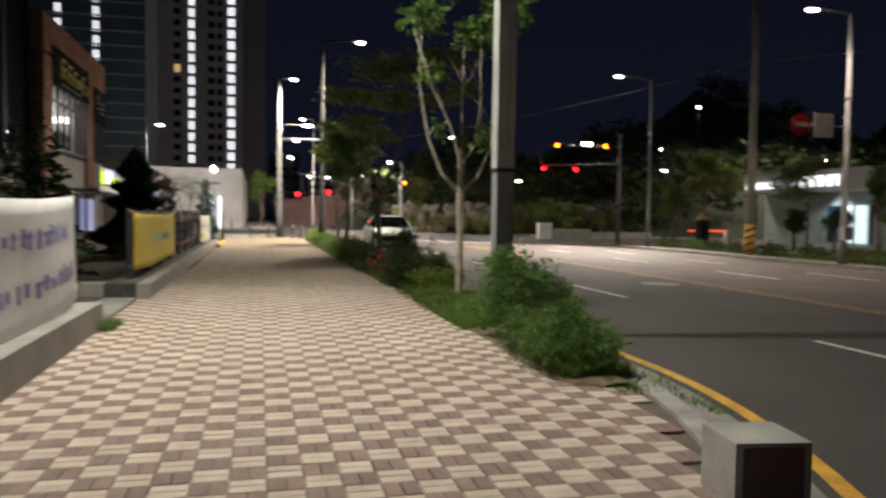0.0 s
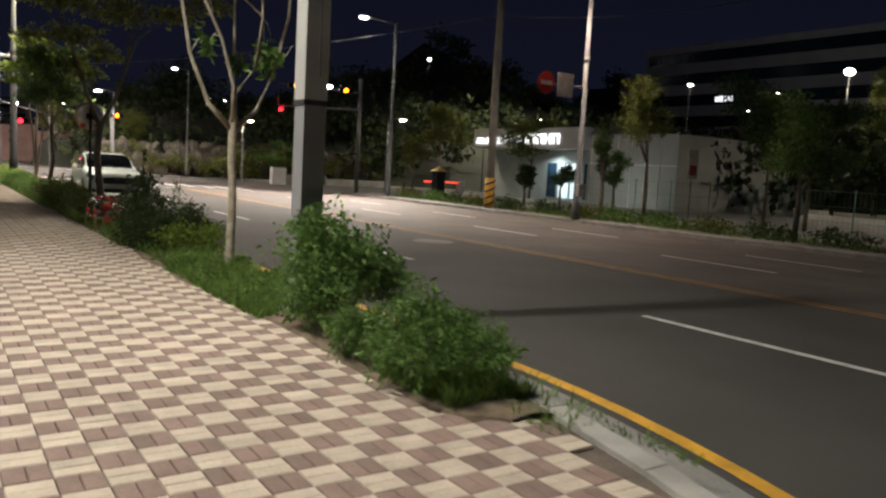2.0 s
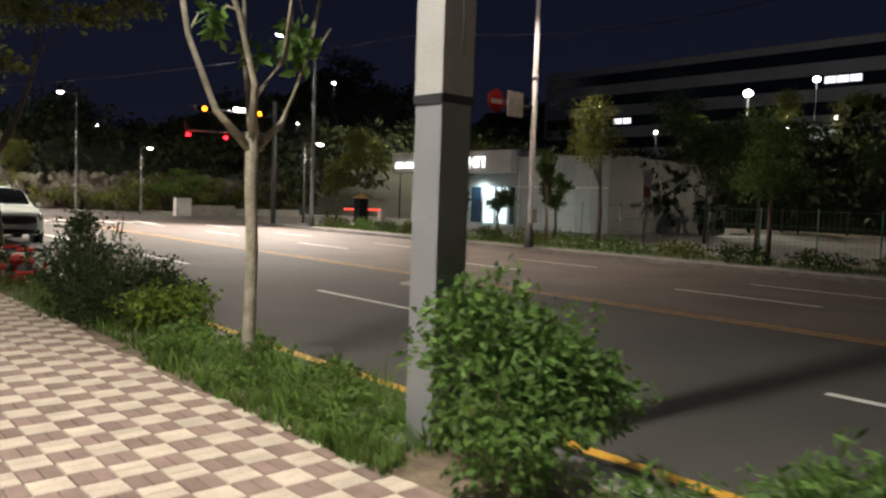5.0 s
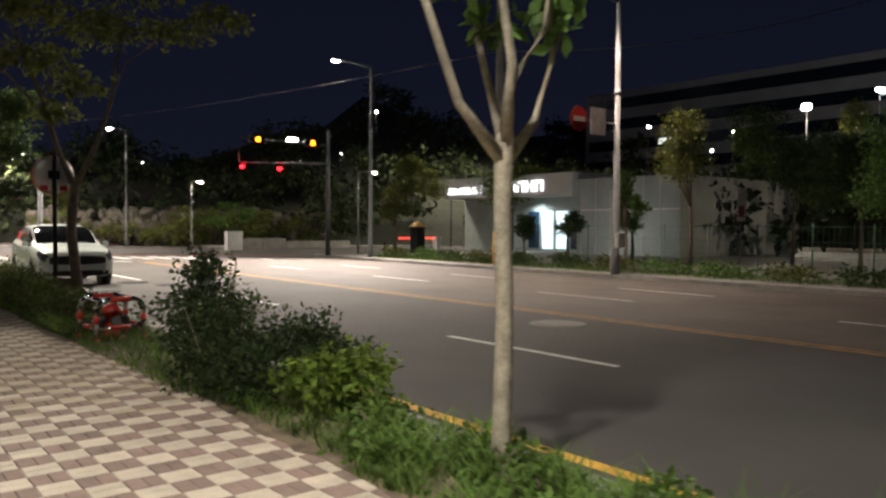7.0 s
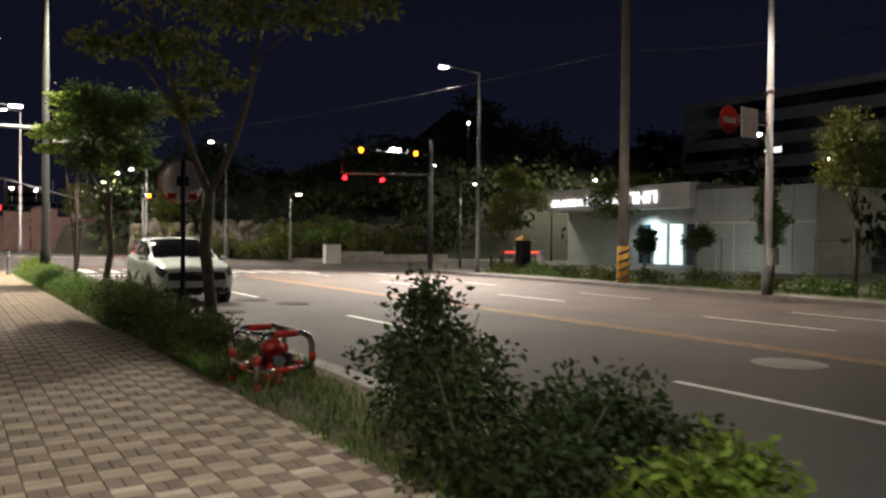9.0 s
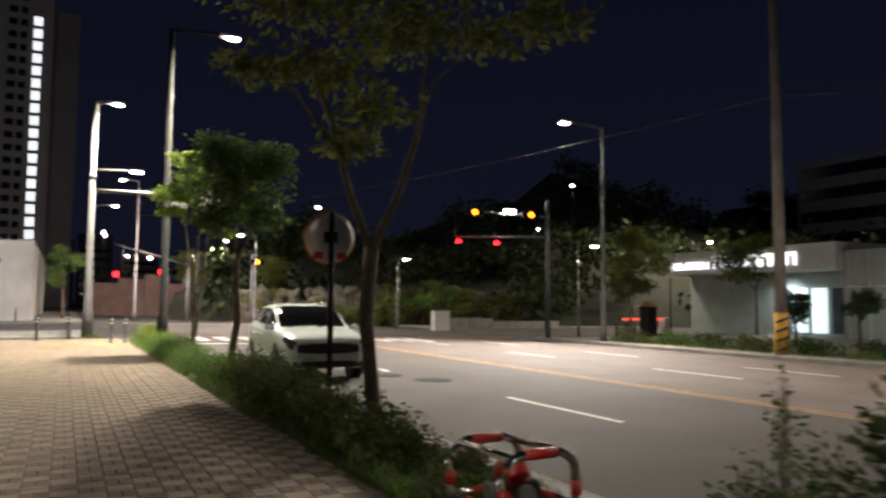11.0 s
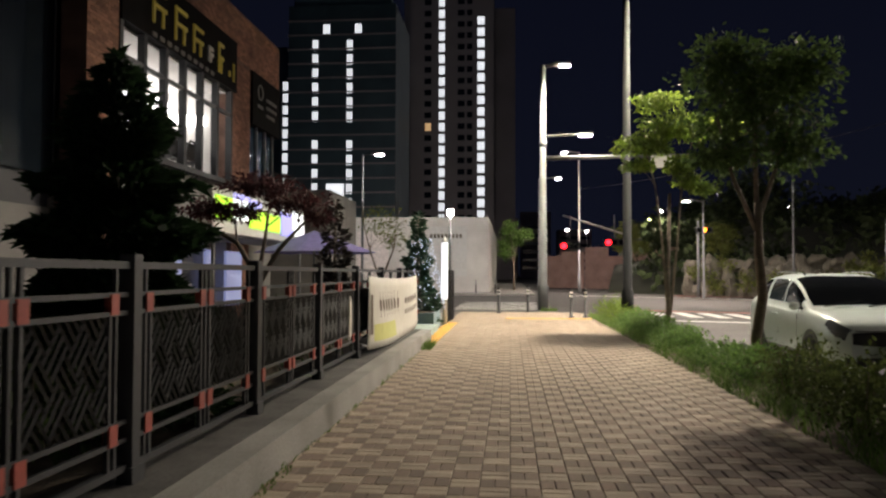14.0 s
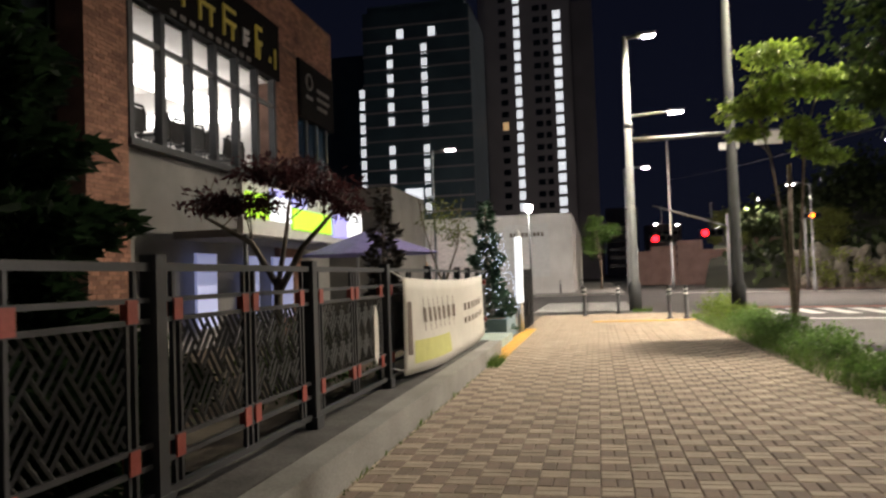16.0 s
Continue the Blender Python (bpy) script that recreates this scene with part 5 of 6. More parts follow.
tree(-4.3, 30.8, 0.0, [
    [(0, 0, 1.2, 0.05), (0.35, 0, 1.8, 0.04), (0.9, 0.1, 2.4, 0.02)], [(0, 0, 1.3, 0.05), (-0.4, 0.1, 1.9, 0.04), (-1.1, 0.1, 2.3, 0.02)], [(0, 0, 1.3, 0.04), (0.05, 0.2, 2.0, 0.03), (0.1, 0.3, 2.7, 0.015)]],
    [(0.1, 0, -0.02, 0.08), (0, 0, 0.7, 0.06), (0, 0, 1.4, 0.06)],
    [(0.6, 0, 2.55, 0.6, 0.55, 0.18), (-0.8, 0, 2.45, 0.6, 0.5, 0.18), (0, 0.1, 2.85, 0.75, 0.6, 0.2), (-0.3, 0, 2.4, 0.5, 0.4, 0.15), (1.0, 0, 2.3, 0.3, 0.3, 0.15)],
    3400, 0.10, BARK, LEAFRED, "purple-leaved garden maple with flat crown", 74, 0.35, "maple_tree")
tree(-3.4, 37.6, 0.0, [[(0, 0, 1.2, 0.03), (0.3, 0, 2.0, 0.02), (0.4, 0, 2.8, 0.01)], [(0, 0, 1.1, 0.03), (-0.3, 0, 2.0, 0.02), (-0.5, 0, 2.8, 0.01)]],
     [(0, 0, -0.02, 0.05), (0, 0, 1.3, 0.04)], [(0, 0, 2.7, 0.6, 0.5, 0.4), (0.3, 0, 2.3, 0.4, 0.4, 0.3)], 500, 0.09, BARK, LEAFOLIVE, "thin bare-looking garden tree by the white wall", 75, 0.4, "garden_tree")
bush(-4.0, 11.8, 0, [(0, 0, 0.9, 1.2, 1.2, 0.8), (0.6, 0.5, 0.7, 0.8, 0.9, 0.6), (-1.0, 0.2, 1.3, 1.0, 1.0, 0.9)], 3200, 0.12, LEAFDARK, "dark clipped hedge bush behind the plinth", 76)
conifer(-4.2, 16.5, 3.2, 1.1, 2600, 77, "dark conifer behind the yellow banner")
conifer(-5.6, 20.0, 3.6, 1.3, 2600, 78, "dark conifer behind the yellow banner")
bush(-3.6, 24.0, 0, [(0, 0, 0.4, 0.7, 1.4, 0.4), (0.2, 1.8, 0.5, 0.6, 1.2, 0.45)], 2000, 0.09, LEAFDARK, "low dark shrubs behind the fence", 79)
bush(-3.5, 29.5, 0, [(0, 0, 0.5, 0.6, 1.2, 0.5), (0.1, 1.5, 0.45, 0.6, 1.0, 0.4)], 1600, 0.09, LEAFDARK, "low dark shrubs behind the fence", 80)

# ---- restaurant ----
RX = -8.0
rest = thing("restaurant_building", pose(0, 0, 0), "two-storey brick restaurant with a lit upper window", "building")


def wall_piece(name, x0, x1, y0, y1, z0, z1, material, label=""):
    bm = B()
    box(bm, x0, x1, y0, y1, z0, z1)
    return part(name, bm, material, rest, label)


lower = wall_piece("lower_wall", RX - 8, RX - 0.15, 33.1, 39.4, -0.2, 3.85, RENDER_GREY, "pale rendered ground-floor wall")
pil_a = wall_piece("pilaster", RX - 0.6, RX - 0.02, 31.95, 33.1, -0.2, 7.5, BRICKWALL, "brick pilaster")
pil_b = wall_piece("pilaster", RX - 0.6, RX - 0.02, 39.4, 40.85, -0.2, 7.6, BRICKWALL, "brick pilaster")
fascia = wall_piece("fascia_wall", RX - 0.6, RX - 0.02, 31.95, 43.7, 7.6, 9.05, BRICKWALL, "brick parapet")
bv, bf = [], []


def brick_face(y0, y1, z0, z1):
    """Running-bond bricks standing proud of the wall's road face."""
    rg = random.Random(int(y0 * 10))
    z, row = z0, 0
    while z + 0.07 < z1:
        y = y0 - (0.105 if row % 2 else 0)
        while y < y1:
            a, b = max(y0, y) + 0.005, min(y1, y + 0.21) - 0.005
            if b - a > 0.03:
                xf, k = RX - 0.02 + rg.uniform(0.006, 0.014), len(bv)
                bv.extend([(RX - 0.025, a, z), (RX - 0.025, b, z), (RX - 0.025, b, z + 0.065), (RX - 0.025, a, z + 0.065), (xf, a, z), (xf, b, z), (xf, b, z + 0.065), (xf, a, z + 0.065)])
                bf.extend([(k + 4, k + 5, k + 6, k + 7), (k, k + 1, k + 5, k + 4), (k + 1, k + 2, k + 6, k + 5), (k + 2, k + 3, k + 7, k + 6), (k + 3, k, k + 4, k + 7)])
            y += 0.21
        z, row = z + 0.075, row + 1


brick_face(31.95, 33.1, 0.0, 7.55)
brick_face(39.4, 40.85, 0.0, 7.55)
brick_face(31.95, 43.7, 7.62, 9.0)
tagged(raw("bricks", bv, bf, mat("brick_pieces", (0.30, 0.150, 0.10), 0.85, scale=1.2, var=0.35, bump=0.4, fine=30, island=0.35), rest), kind="stuff")
wall_piece("back_wall", RX - 8.2, RX - 8.0, 31.95, 43.7, -0.2, 8.9, RENDER_GREY)
wall_piece("roof", RX - 8, RX - 0.6, 31.95, 43.7, 8.5, 8.7, CONCRETE)
wall_piece("end_wall", RX - 8, RX - 0.6, 43.4, 43.7, -0.2, 8.5, RENDER_GREY)
wall_piece("side_wall", RX - 8, RX - 0.6, 31.95, 32.2, -0.2, 8.5, RENDER_GREY)
wall_piece("upper_floor", RX - 8, RX - 0.15, 33.1, 39.4, 3.852, 3.95, CEILINGWHITE)
wall_piece("room_ceiling", RX - 8, RX - 0.2, 33.1, 39.4, 6.5, 6.6, CEILINGWHITE)
wall_piece("room_back_wall", RX - 5.2, RX - 5.0, 33.1, 39.4, 3.95, 6.5, CEILINGWHITE)
for yy in (33.1, 39.28):
    wall_piece("room_side_wall", RX - 5, RX - 0.6, yy, yy + 0.1, 3.95, 6.5, CEILINGWHITE)
wall_piece("ceiling_light_strip", RX - 1.95, RX - 1.5, 33.4, 39.0, 5.85, 6.08, G_ROOM, "long glowing ceiling light")
wall_piece("ceiling_light_strip", RX - 4.6, RX - 0.7, 38.95, 39.2, 5.55, 5.80, G_ROOM, "long glowing ceiling light")
wall_piece("side_shop_wall", RX - 0.5, RX - 0.15, 40.85, 43.4, -0.2, 3.9, RENDER_GREY)
wall_piece("sign_board", RX - 0.4, RX + 0.05, 33.1, 39.55, 6.55, 8.0, BLACKSIGN, "black fascia sign board")
wall_piece("side_sign_board", RX - 0.4, RX + 0.05, 40.9, 43.65, 5.95, 7.58, BLACKSIGN, "black square sign board")
win = wall_piece("side_window", RX - 0.3, RX - 0.1, 40.9, 43.3, 3.9, 5.95, BLUEGLASS, "bluish upper side window")
for y in (41.6, 42.4, 43.2):
    bm = B()
    box(bm, RX - 0.1, RX - 0.04, y - 0.04, y + 0.04, 3.9, 5.95)
    part("frame", bm, GALV, win)
sill = wall_piece("window_sill", RX - 0.3, RX + 0.05, 33.1, 39.4, 3.86, 3.99, CHARCOAL)
pw = B()
box(pw, RX - 0.12, RX - 0.02, 33.1, 39.4, 5.82, 5.90)
upw = part("window_frame", pw, GALV, rest, "aluminium transom")
for k in range(7):
    y = 33.2 + k * 1.02
    bm = B()
    box(bm, RX - 0.16, RX, y - 0.07, y + 0.07, 3.99, 6.55)
    part("mullion", bm, CHARCOAL, upw)
for k in range(8):
    ob = thing("dining_chair", pose(RX - 0.75 - 0.1 * (k % 2), 33.6 + 0.7 * k, 3.95), "dark round-backed chair by the restaurant window", "chair", "restaurant chairs")
    bm = B()
    box(bm, -0.22, 0.22, -0.22, 0.22, 0.40, 0.47)
    part("seat", soft_edges(bm, 0.03), PLASTICBLACK, ob)
    bm = B()
    tube(bm, [(0.22, -0.26, 0.45), (0.24, -0.25, 0.75), (0.26, -0.12, 0.9), (0.26, 0.12, 0.9), (0.24, 0.25, 0.75), (0.22, 0.26, 0.45)], 0.03, 6)
    box(bm, 0.2, 0.24, -0.24, 0.24, 0.45, 0.85)
    part("backrest", bm, PLASTICBLACK, ob)
    for sx in (-0.18, 0.18):
        for sy in (-0.18, 0.18):
            bm = B()
            tube(bm, [(sx, sy, 0), (sx, sy, 0.41)], 0.018, 6)
            part("leg", bm, CHARCOAL, ob)
# sign strokes in dim yellow, plain shapes
rr = random.Random(3)
for k, (y, w, zc, h) in enumerate(((34.7, 0.65, 7.3, 0.8), (35.8, 0.65, 7.25, 0.8), (36.8, 0.6, 7.2, 0.7), (37.6, 0.3, 7.1, 0.4), (38.3, 0.35, 7.2, 0.8), (38.95, 0.12, 6.95, 0.14), (39.3, 0.2, 7.05, 0.5))):
    bm = B()
    box(bm, RX + 0.05, RX + 0.09, y - w / 2, y - w / 2 + 0.08, zc - h / 2, zc + h / 2)
    if w > 0.25:
        box(bm, RX + 0.05, RX + 0.09, y - w / 2 + 0.085, y + w / 2, zc + h / 2 - 0.09, zc + h / 2)
        box(bm, RX + 0.05, RX + 0.09, y - w / 2 + 0.085, y + w / 2, zc - 0.04, zc + 0.05)
        box(bm, RX + 0.05, RX + 0.09, y + w / 2 - 0.2, y + w / 2 - 0.12, zc - h / 2, zc - 0.045)
    part("sign_stroke", bm, G_SIGNYELLOW if k != 3 else WHITEPLATE, rest)
for k in range(10):
    bm = B()
    box(bm, RX + 0.05, RX + 0.07, 34.4 + 0.36 * k, 34.6 + 0.36 * k, 6.6, 6.7)
    part("sign_stroke", bm, RENDER_GREY, rest)
bm = B()
tube(bm, [(RX + 0.06, 41.6 + 0.22 * math.cos(a), 7.05 + 0.22 * math.sin(a)) for a in (2 * math.pi * i / 16 for i in range(17))], 0.03, 6, False)
part("sign_ring", bm, RENDER_GREY, rest)
for k, (y0, y1, z) in enumerate(((41.35, 41.85, 6.6), (42.2, 43.2, 6.95), (42.2, 43.2, 6.7), (42.2, 43.0, 6.45))):
    bm = B()
    box(bm, RX + 0.05, RX + 0.07, y0, y1, z - 0.05, z + 0.05)
    part("sign_stroke", bm, RENDER_GREY, rest)
lamp("light_restaurant_room", RX - 2.6, 36.2, 5.45, 45, (1, 0.95, 0.90), None, 170, 0.3, 0.5)

glassb = thing("glass_building", pose(0, 0, 0), "dark glass-fronted building beside the restaurant", "building")
bm = B()
box(bm, RX - 8, RX - 0.7, -8, 31.9, -0.2, 11)
part("wall", bm, mat("dark_cladding", (0.06, 0.062, 0.07), 0.5, scale=1, var=0.2), glassb)
for k in range(10):
    bm = B()
    box(bm, RX - 0.7, RX - 0.62, 2.2 + 3 * k, 4.9 + 3 * k, 3.2, 10.4)
    part("window_pane", bm, DARKGLASS, glassb)
    bm = B()
    box(bm, RX - 0.7, RX - 0.66, 2.2 + 3 * k, 4.9 + 3 * k, 0.3, 2.6)
    part("lower_panel", bm, RENDER_GREY, glassb)
    bm = B()
    box(bm, RX - 0.62, RX - 0.52, 4.95 + 3 * k, 5.13 + 3 * k, 3.1, 10.5)
    part("mullion", bm, CHARCOAL, glassb)
# lit shop behind the restaurant
t = thing("shop_building", pose(0, 0, 0), "low pale building behind the restaurant", "building")
bm = B()
box(bm, -13.5, -6.6, 45.2, 50, -0.2, 4.4)
part("wall", bm, RENDER_GREY, t)
t = thing("shop_canopy", pose(0, 0, 0), "ground-floor shop canopy with lime and lilac lit sign", "shop sign")
bm = B()
box(bm, -7.98, -6.62, 34.4, 41.6, 2.25, 2.4)
part("canopy_slab", bm, RENDER_GREY, t)
bm = B()
box(bm, -6.62, -6.5, 34.3, 41.6, 2.3, 3.3)
part("sign_box", bm, WHITEPLATE, t)
for y0, y1, z0, z1, m_ in ((34.4, 35.4, 2.62, 3.1, G_SIGNGREEN), (35.5, 36.5, 2.62, 3.1, G_SIGNWHITE), (36.6, 39.0, 2.5, 2.95, G_SIGNGREEN), (36.6, 37.4, 2.98, 3.2, G_SIGNLILAC), (39.1, 40.2, 2.45, 3.1, G_SIGNLILAC), (40.3, 41.4, 2.5, 3.2, G_SIGNWHITE), (35.5, 36.5, 3.12, 3.26, G_SIGNLILAC)):
    bm = B()
    box(bm, -6.5, -6.46, y0, y1, z0, z1)
    part("sign_panel", bm, m_, t, "glowing sign panel")
for y in (34.6, 41.4):
    bm = B()
    tube(bm, [(-6.6, y, -0.02), (-6.6, y, 2.3)], 0.05, 8)
    part("post", bm, GALV, t)
for y0, y1 in ((35.0, 35.8), (37.2, 37.8), (38.6, 39.8)):
    bm = B()
    box(bm, -7.9, -7.84, y0, y1, 0.5, 2.0)
    part("shop_window", bm, glow("lilac_shop_window", (0.5, 0.55, 1.0), 0.3), t, "lilac lit shop window")
t = thing("tent_awning", pose(-5.4, 38.6, 0), "pale lilac patio parasol", "parasol")
bm = B()
tube(bm, [(0, 0, -0.02), (0, 0, 2.5)], 0.03, 8)
part("pole", bm, GALV, t)
bm = B()
c = bm.verts.new((0, 0, 2.55))
ring = [bm.verts.new((1.7 * math.cos(k * math.pi / 4), 1.7 * math.sin(k * math.pi / 4), 1.95)) for k in range(8)]
for k in range(8):
    bm.faces.new((c, ring[k], ring[(k + 1) % 8]))
part("canopy", bm, mat("lilac_canopy", (0.16, 0.14, 0.32), 0.8), t)
lamp("light_shop", -6.2, 38.0, 3.1, 10, (0.75, 0.8, 1.0), (-4, 37, 0), 150, 0.5, 0.4)
t = thing("wall_lamp", pose(-3.4, 60.0, 0), "slim lamp by the white hoarding", "street lamp")
bm = B()
tube(bm, [(0, 0, -0.3), (0, 0, 4.6)], 0.05, 8)
part("pole", bm, GALV, t)
bm = B()
tube(bm, [(0.0, 0, 4.6), (0, 0, 4.9)], [0.16, 0.16], 10)
part("globe", bm, G_LED, t)

# ---- white hoarding and towers ----
t = thing("white_hoarding", pose(0, 0, 0), "tall white site hoarding with printed panels", "hoarding", kind="")
bm = B()
box(bm, -40, -1.75, 76, 76.2, -0.1, 5.7)
part("front_wall", bm, RENDER_WHITE, t)
bm = B()
box(bm, -1.95, -1.75, 76.2, 110, -0.1, 5.7)
part("side_wall", bm, RENDER_WHITE, t)
bm = B()
box(bm, -6.6, -3.4, 75.97, 75.998, 1.2, 5.0)
part("poster_panel", bm, WHITEPLATE, t)
for k in range(9):
    bm = B()
    box(bm, -6.2 + 0.28 * k, -6.02 + 0.28 * k, 75.955, 75.968, 4.1, 4.4)
    part("printed_bar", bm, INK_BROWN, t)
for k in range(5):
    bm = B()
    box(bm, -6.0, -4.4 - 0.2 * (k % 2), 75.955, 75.968, 3.4 - 0.3 * k, 3.48 - 0.3 * k)
    part("printed_bar", bm, SIGNBACK, t)
bm = B()
box(bm, -12.2, -9.4, 75.97, 75.998, 1.0, 4.6)
part("poster_panel", bm, SIGNBACK, t)
for k in range(12):
    bm = B()
    box(bm, -4.0 - 3 * k, -3.985 - 3 * k, 75.98, 76.0, 0, 5.7)
    part("panel_joint", bm, SIGNBACK, t)
t = thing("orange_figure_board", pose(-9.2, 60, 0), "small orange cut-out sign board", "sign board")
bm = B()
tube(bm, [(0, 0, 0), (0, 0.0, 1.6), (0, 0, 2.2), (0, 0, 2.4)], [0.5, 0.45, 0.4, 0.15], 10)
part("board", bm, PINKSEAT, t)


def tower(name, x0, x1, y, depth, h, material, label, cols, storey, zlo, dark_cols, zs_skip=(), side=None):
    t = thing(name, pose(0, y, 0), label, "apartment tower")
    bm = B()
    box(bm, x0, x1, 0, depth, -1, h)
    part("wall", bm, material, t)
    bm = B()
    box(bm, x0 + 1, x1 - 1, 0.5, depth, h, h + 1.4)
    part("parapet", bm, material, t)
    # the side's weaker light is put into the wing's darker render
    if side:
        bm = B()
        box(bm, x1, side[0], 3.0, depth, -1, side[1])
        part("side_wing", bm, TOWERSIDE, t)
    for xc, w, z0, z1, face, label2 in cols:
        z = z0
        while z < z1:
            if not any(a < z < b for a, b in zs_skip):
                bm = B()
                box(bm, xc - w / 2, xc + w / 2, -0.08, 0.1, z, z + storey * 0.70)
                pane = part("window", bm, face, t)
                bm = B()
                box(bm, xc - 0.06, xc + 0.06, -0.14, -0.085, z, z + storey * 0.70)
                part("window_bar", bm, TOWERSIDE, pane)
            z += storey
    for xc, w in dark_cols:
        z = zlo
        while z < h - 3:
            bm = B()
            box(bm, xc - w / 2, xc + w / 2, -0.06, 0.1, z, z + storey * 0.5)
            part("window", bm, DARKGLASS, t)
            z += storey
    return t


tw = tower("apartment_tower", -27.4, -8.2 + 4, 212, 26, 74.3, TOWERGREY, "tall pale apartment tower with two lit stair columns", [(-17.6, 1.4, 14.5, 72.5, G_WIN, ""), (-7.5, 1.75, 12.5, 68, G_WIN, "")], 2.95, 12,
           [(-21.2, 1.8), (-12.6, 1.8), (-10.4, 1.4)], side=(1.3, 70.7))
bm = B()
box(bm, -21.9, -20.4, -0.1, 0.1, 38.2, 40.2)
part("lit_window", bm, G_WINWARM, tw, "warm lit flat window")
tw2 = tower("glass_tower", -47, -24.0, 175, 22, 58.3, TOWERGLASS, "dark glass apartment tower with paired lit windows", [(-41.2, 1.15, 18.2, 49.5, G_WIN, ""), (-33.8, 1.15, 15.0, 49.5, G_WIN, ""), (-38.8, 1.4, 52.0, 55, G_WIN, ""), (-32.0, 1.4, 52.0, 55, G_WIN, "")], 3.05, 12,
            [], zs_skip=((29.3, 32.5),))
for k in range(17):
    bm = B()
    box(bm, -47.1, -23.9, -0.3, 0.05, 6 + 3.05 * k, 6.35 + 3.05 * k)
    part("floor_band", bm, TOWERSIDE, tw2)
bm = B()
box(bm, -38.6, -34.9, -0.35, -0.05, 17.5, 20.2)
part("lit_lobby", bm, G_WIN, tw2, "large lit lobby window")
t3 = tower("distant_tower", -70, -54, 200, 20, 56, TOWERGLASS, "dark far tower with a lit stair column", [(-55.2, 1.2, 14, 48, G_WIN, "")], 2.95, 12, [])
for x0, x1, y0, h in ((4, 16, 320, 26), (20, 34, 340, 20), (-6, 3, 300, 22)):
    t = thing("far_block", pose(0, y0, 0), "low dark far building with rows of unlit windows", "building")
    bm = B()
    box(bm, x0, x1, 0, 14, -2, h)
    part("wall", bm, TOWERSIDE, t)
    for k in range(int((h - 4) / 3.2)):
        bm = B()
        box(bm, x0 + 1, x1 - 1, -0.1, 0.05, 3 + 3.2 * k, 4.4 + 3.2 * k)
        part("window_band", bm, DARKGLASS, t)

t = thing("hill_depot", pose(44.7, 158, 0), "pale flat-roofed building lit on the far hill", "building")
bm = B()
box(bm, -7, 8, 0, 9, -1.5, 12.4)
part("wall", bm, RENDER_WHITE, t)
bm = B()
box(bm, -7.3, 8.3, -0.4, 9.3, 12.4, 12.8)
part("roof", bm, TOWERSIDE, t)
for k in range(5):
    bm = B()
    box(bm, -6 + 2.8 * k, -4.2 + 2.8 * k, -0.1, 0.1, 10.2, 11.6)
    part("window", bm, DARKGLASS, t)

# ---- across the road ----
FGZ = road_z(30) + 0.15
t = thing("company_building", Matrix.Translation((-0.05, -2.16, -0.2)) @ Matrix.Diagonal((1.27, 1.27, 1.15, 1)), "long low white showroom building with lit lettering", "building")
bm = B()
box(bm, 32, 44, 29.4, 35.8, FGZ - 0.3, 4.25)
part("side_block", bm, mat("grey_white_cladding", (0.34, 0.35, 0.32), 0.7, scale=0.8, var=0.15, bump=0.05), t)
bm = B()
box(bm, 31.6, 44, 35.82, 46.6, 3.3, 4.7)
fas = part("fascia", bm, RENDER_WHITE, t)
bm = B()
box(bm, 33.2, 44, 35.82, 46.4, FGZ - 0.3, 3.3)
part("recessed_wall", bm, mat("teal_white_wall", (0.40, 0.46, 0.44), 0.7, scale=0.8, var=0.2), t)
for k in range(4):
    bm = B()
    box(bm, 33.12, 33.19, 36.4 + 1.1 * k, 37.2 + 1.1 * k, 0.0, 2.4)
    part("shop_window", bm, G_SHOPFRONT if k in (1, 2) else BLUEGLASS, t)
for k in range(6):
    bm = B()
    box(bm, 31.96, 31.996, 30.5 + k, 30.52 + k, FGZ, 4.2)
    part("panel_joint", bm, SIGNBACK, t)
bm = B()
box(bm, 31.95, 31.99, 29.42, 35.7, 2.38, 2.45)
part("ledge", bm, SIGNBACK, t)
y = 46.2
rg = random.Random(6)
for k, w in enumerate((0.34, 0.32, 0.34, 0.34, 0.34, 0.36, 0.14, 0.0, 0.62, 0.62, 0.66, 0.66, 0.6, 0.62, 0.6)):
    if w:
        bm = B()
        h, r = (0.42, 0.085) if k < 8 else (0.68, 0.13)
        bars = [(y - w, y - w + r, 0, h)]
        if w > 0.2:
            bars += [(y - r, y, 0, h * rg.choice((0.55, 1.0)))]
            zb = rg.choice((0.42, 0.8, 0.8)) * h
            bars += [(y - w + r, y - r, zb, zb + r)]
        for y0, y1, z0, z1 in bars:
            box(bm, 31.50, 31.58, y0, y1, 3.62 + z0, 3.62 + z1)
        part("lit_sign_shape", bm, G_SIGNWHITE, fas)
    y -= (w + (0.1 if k < 7 else 0.13)) if w else 0.25
lamp("light_showroom", 41.2, 48.0, 3.0, 170, (0.85, 0.97, 1.0), (42, 48, 0.2), 150, 0.5, 0.4)
# low spot without a fixture, added to brighten the side block
lamp("light_showroom_side_fill", 37.5, 39.0, 0.3, 110, (0.95, 1.0, 0.95), (41, 39.0, 2.0), 150, 0.5, 0.4)

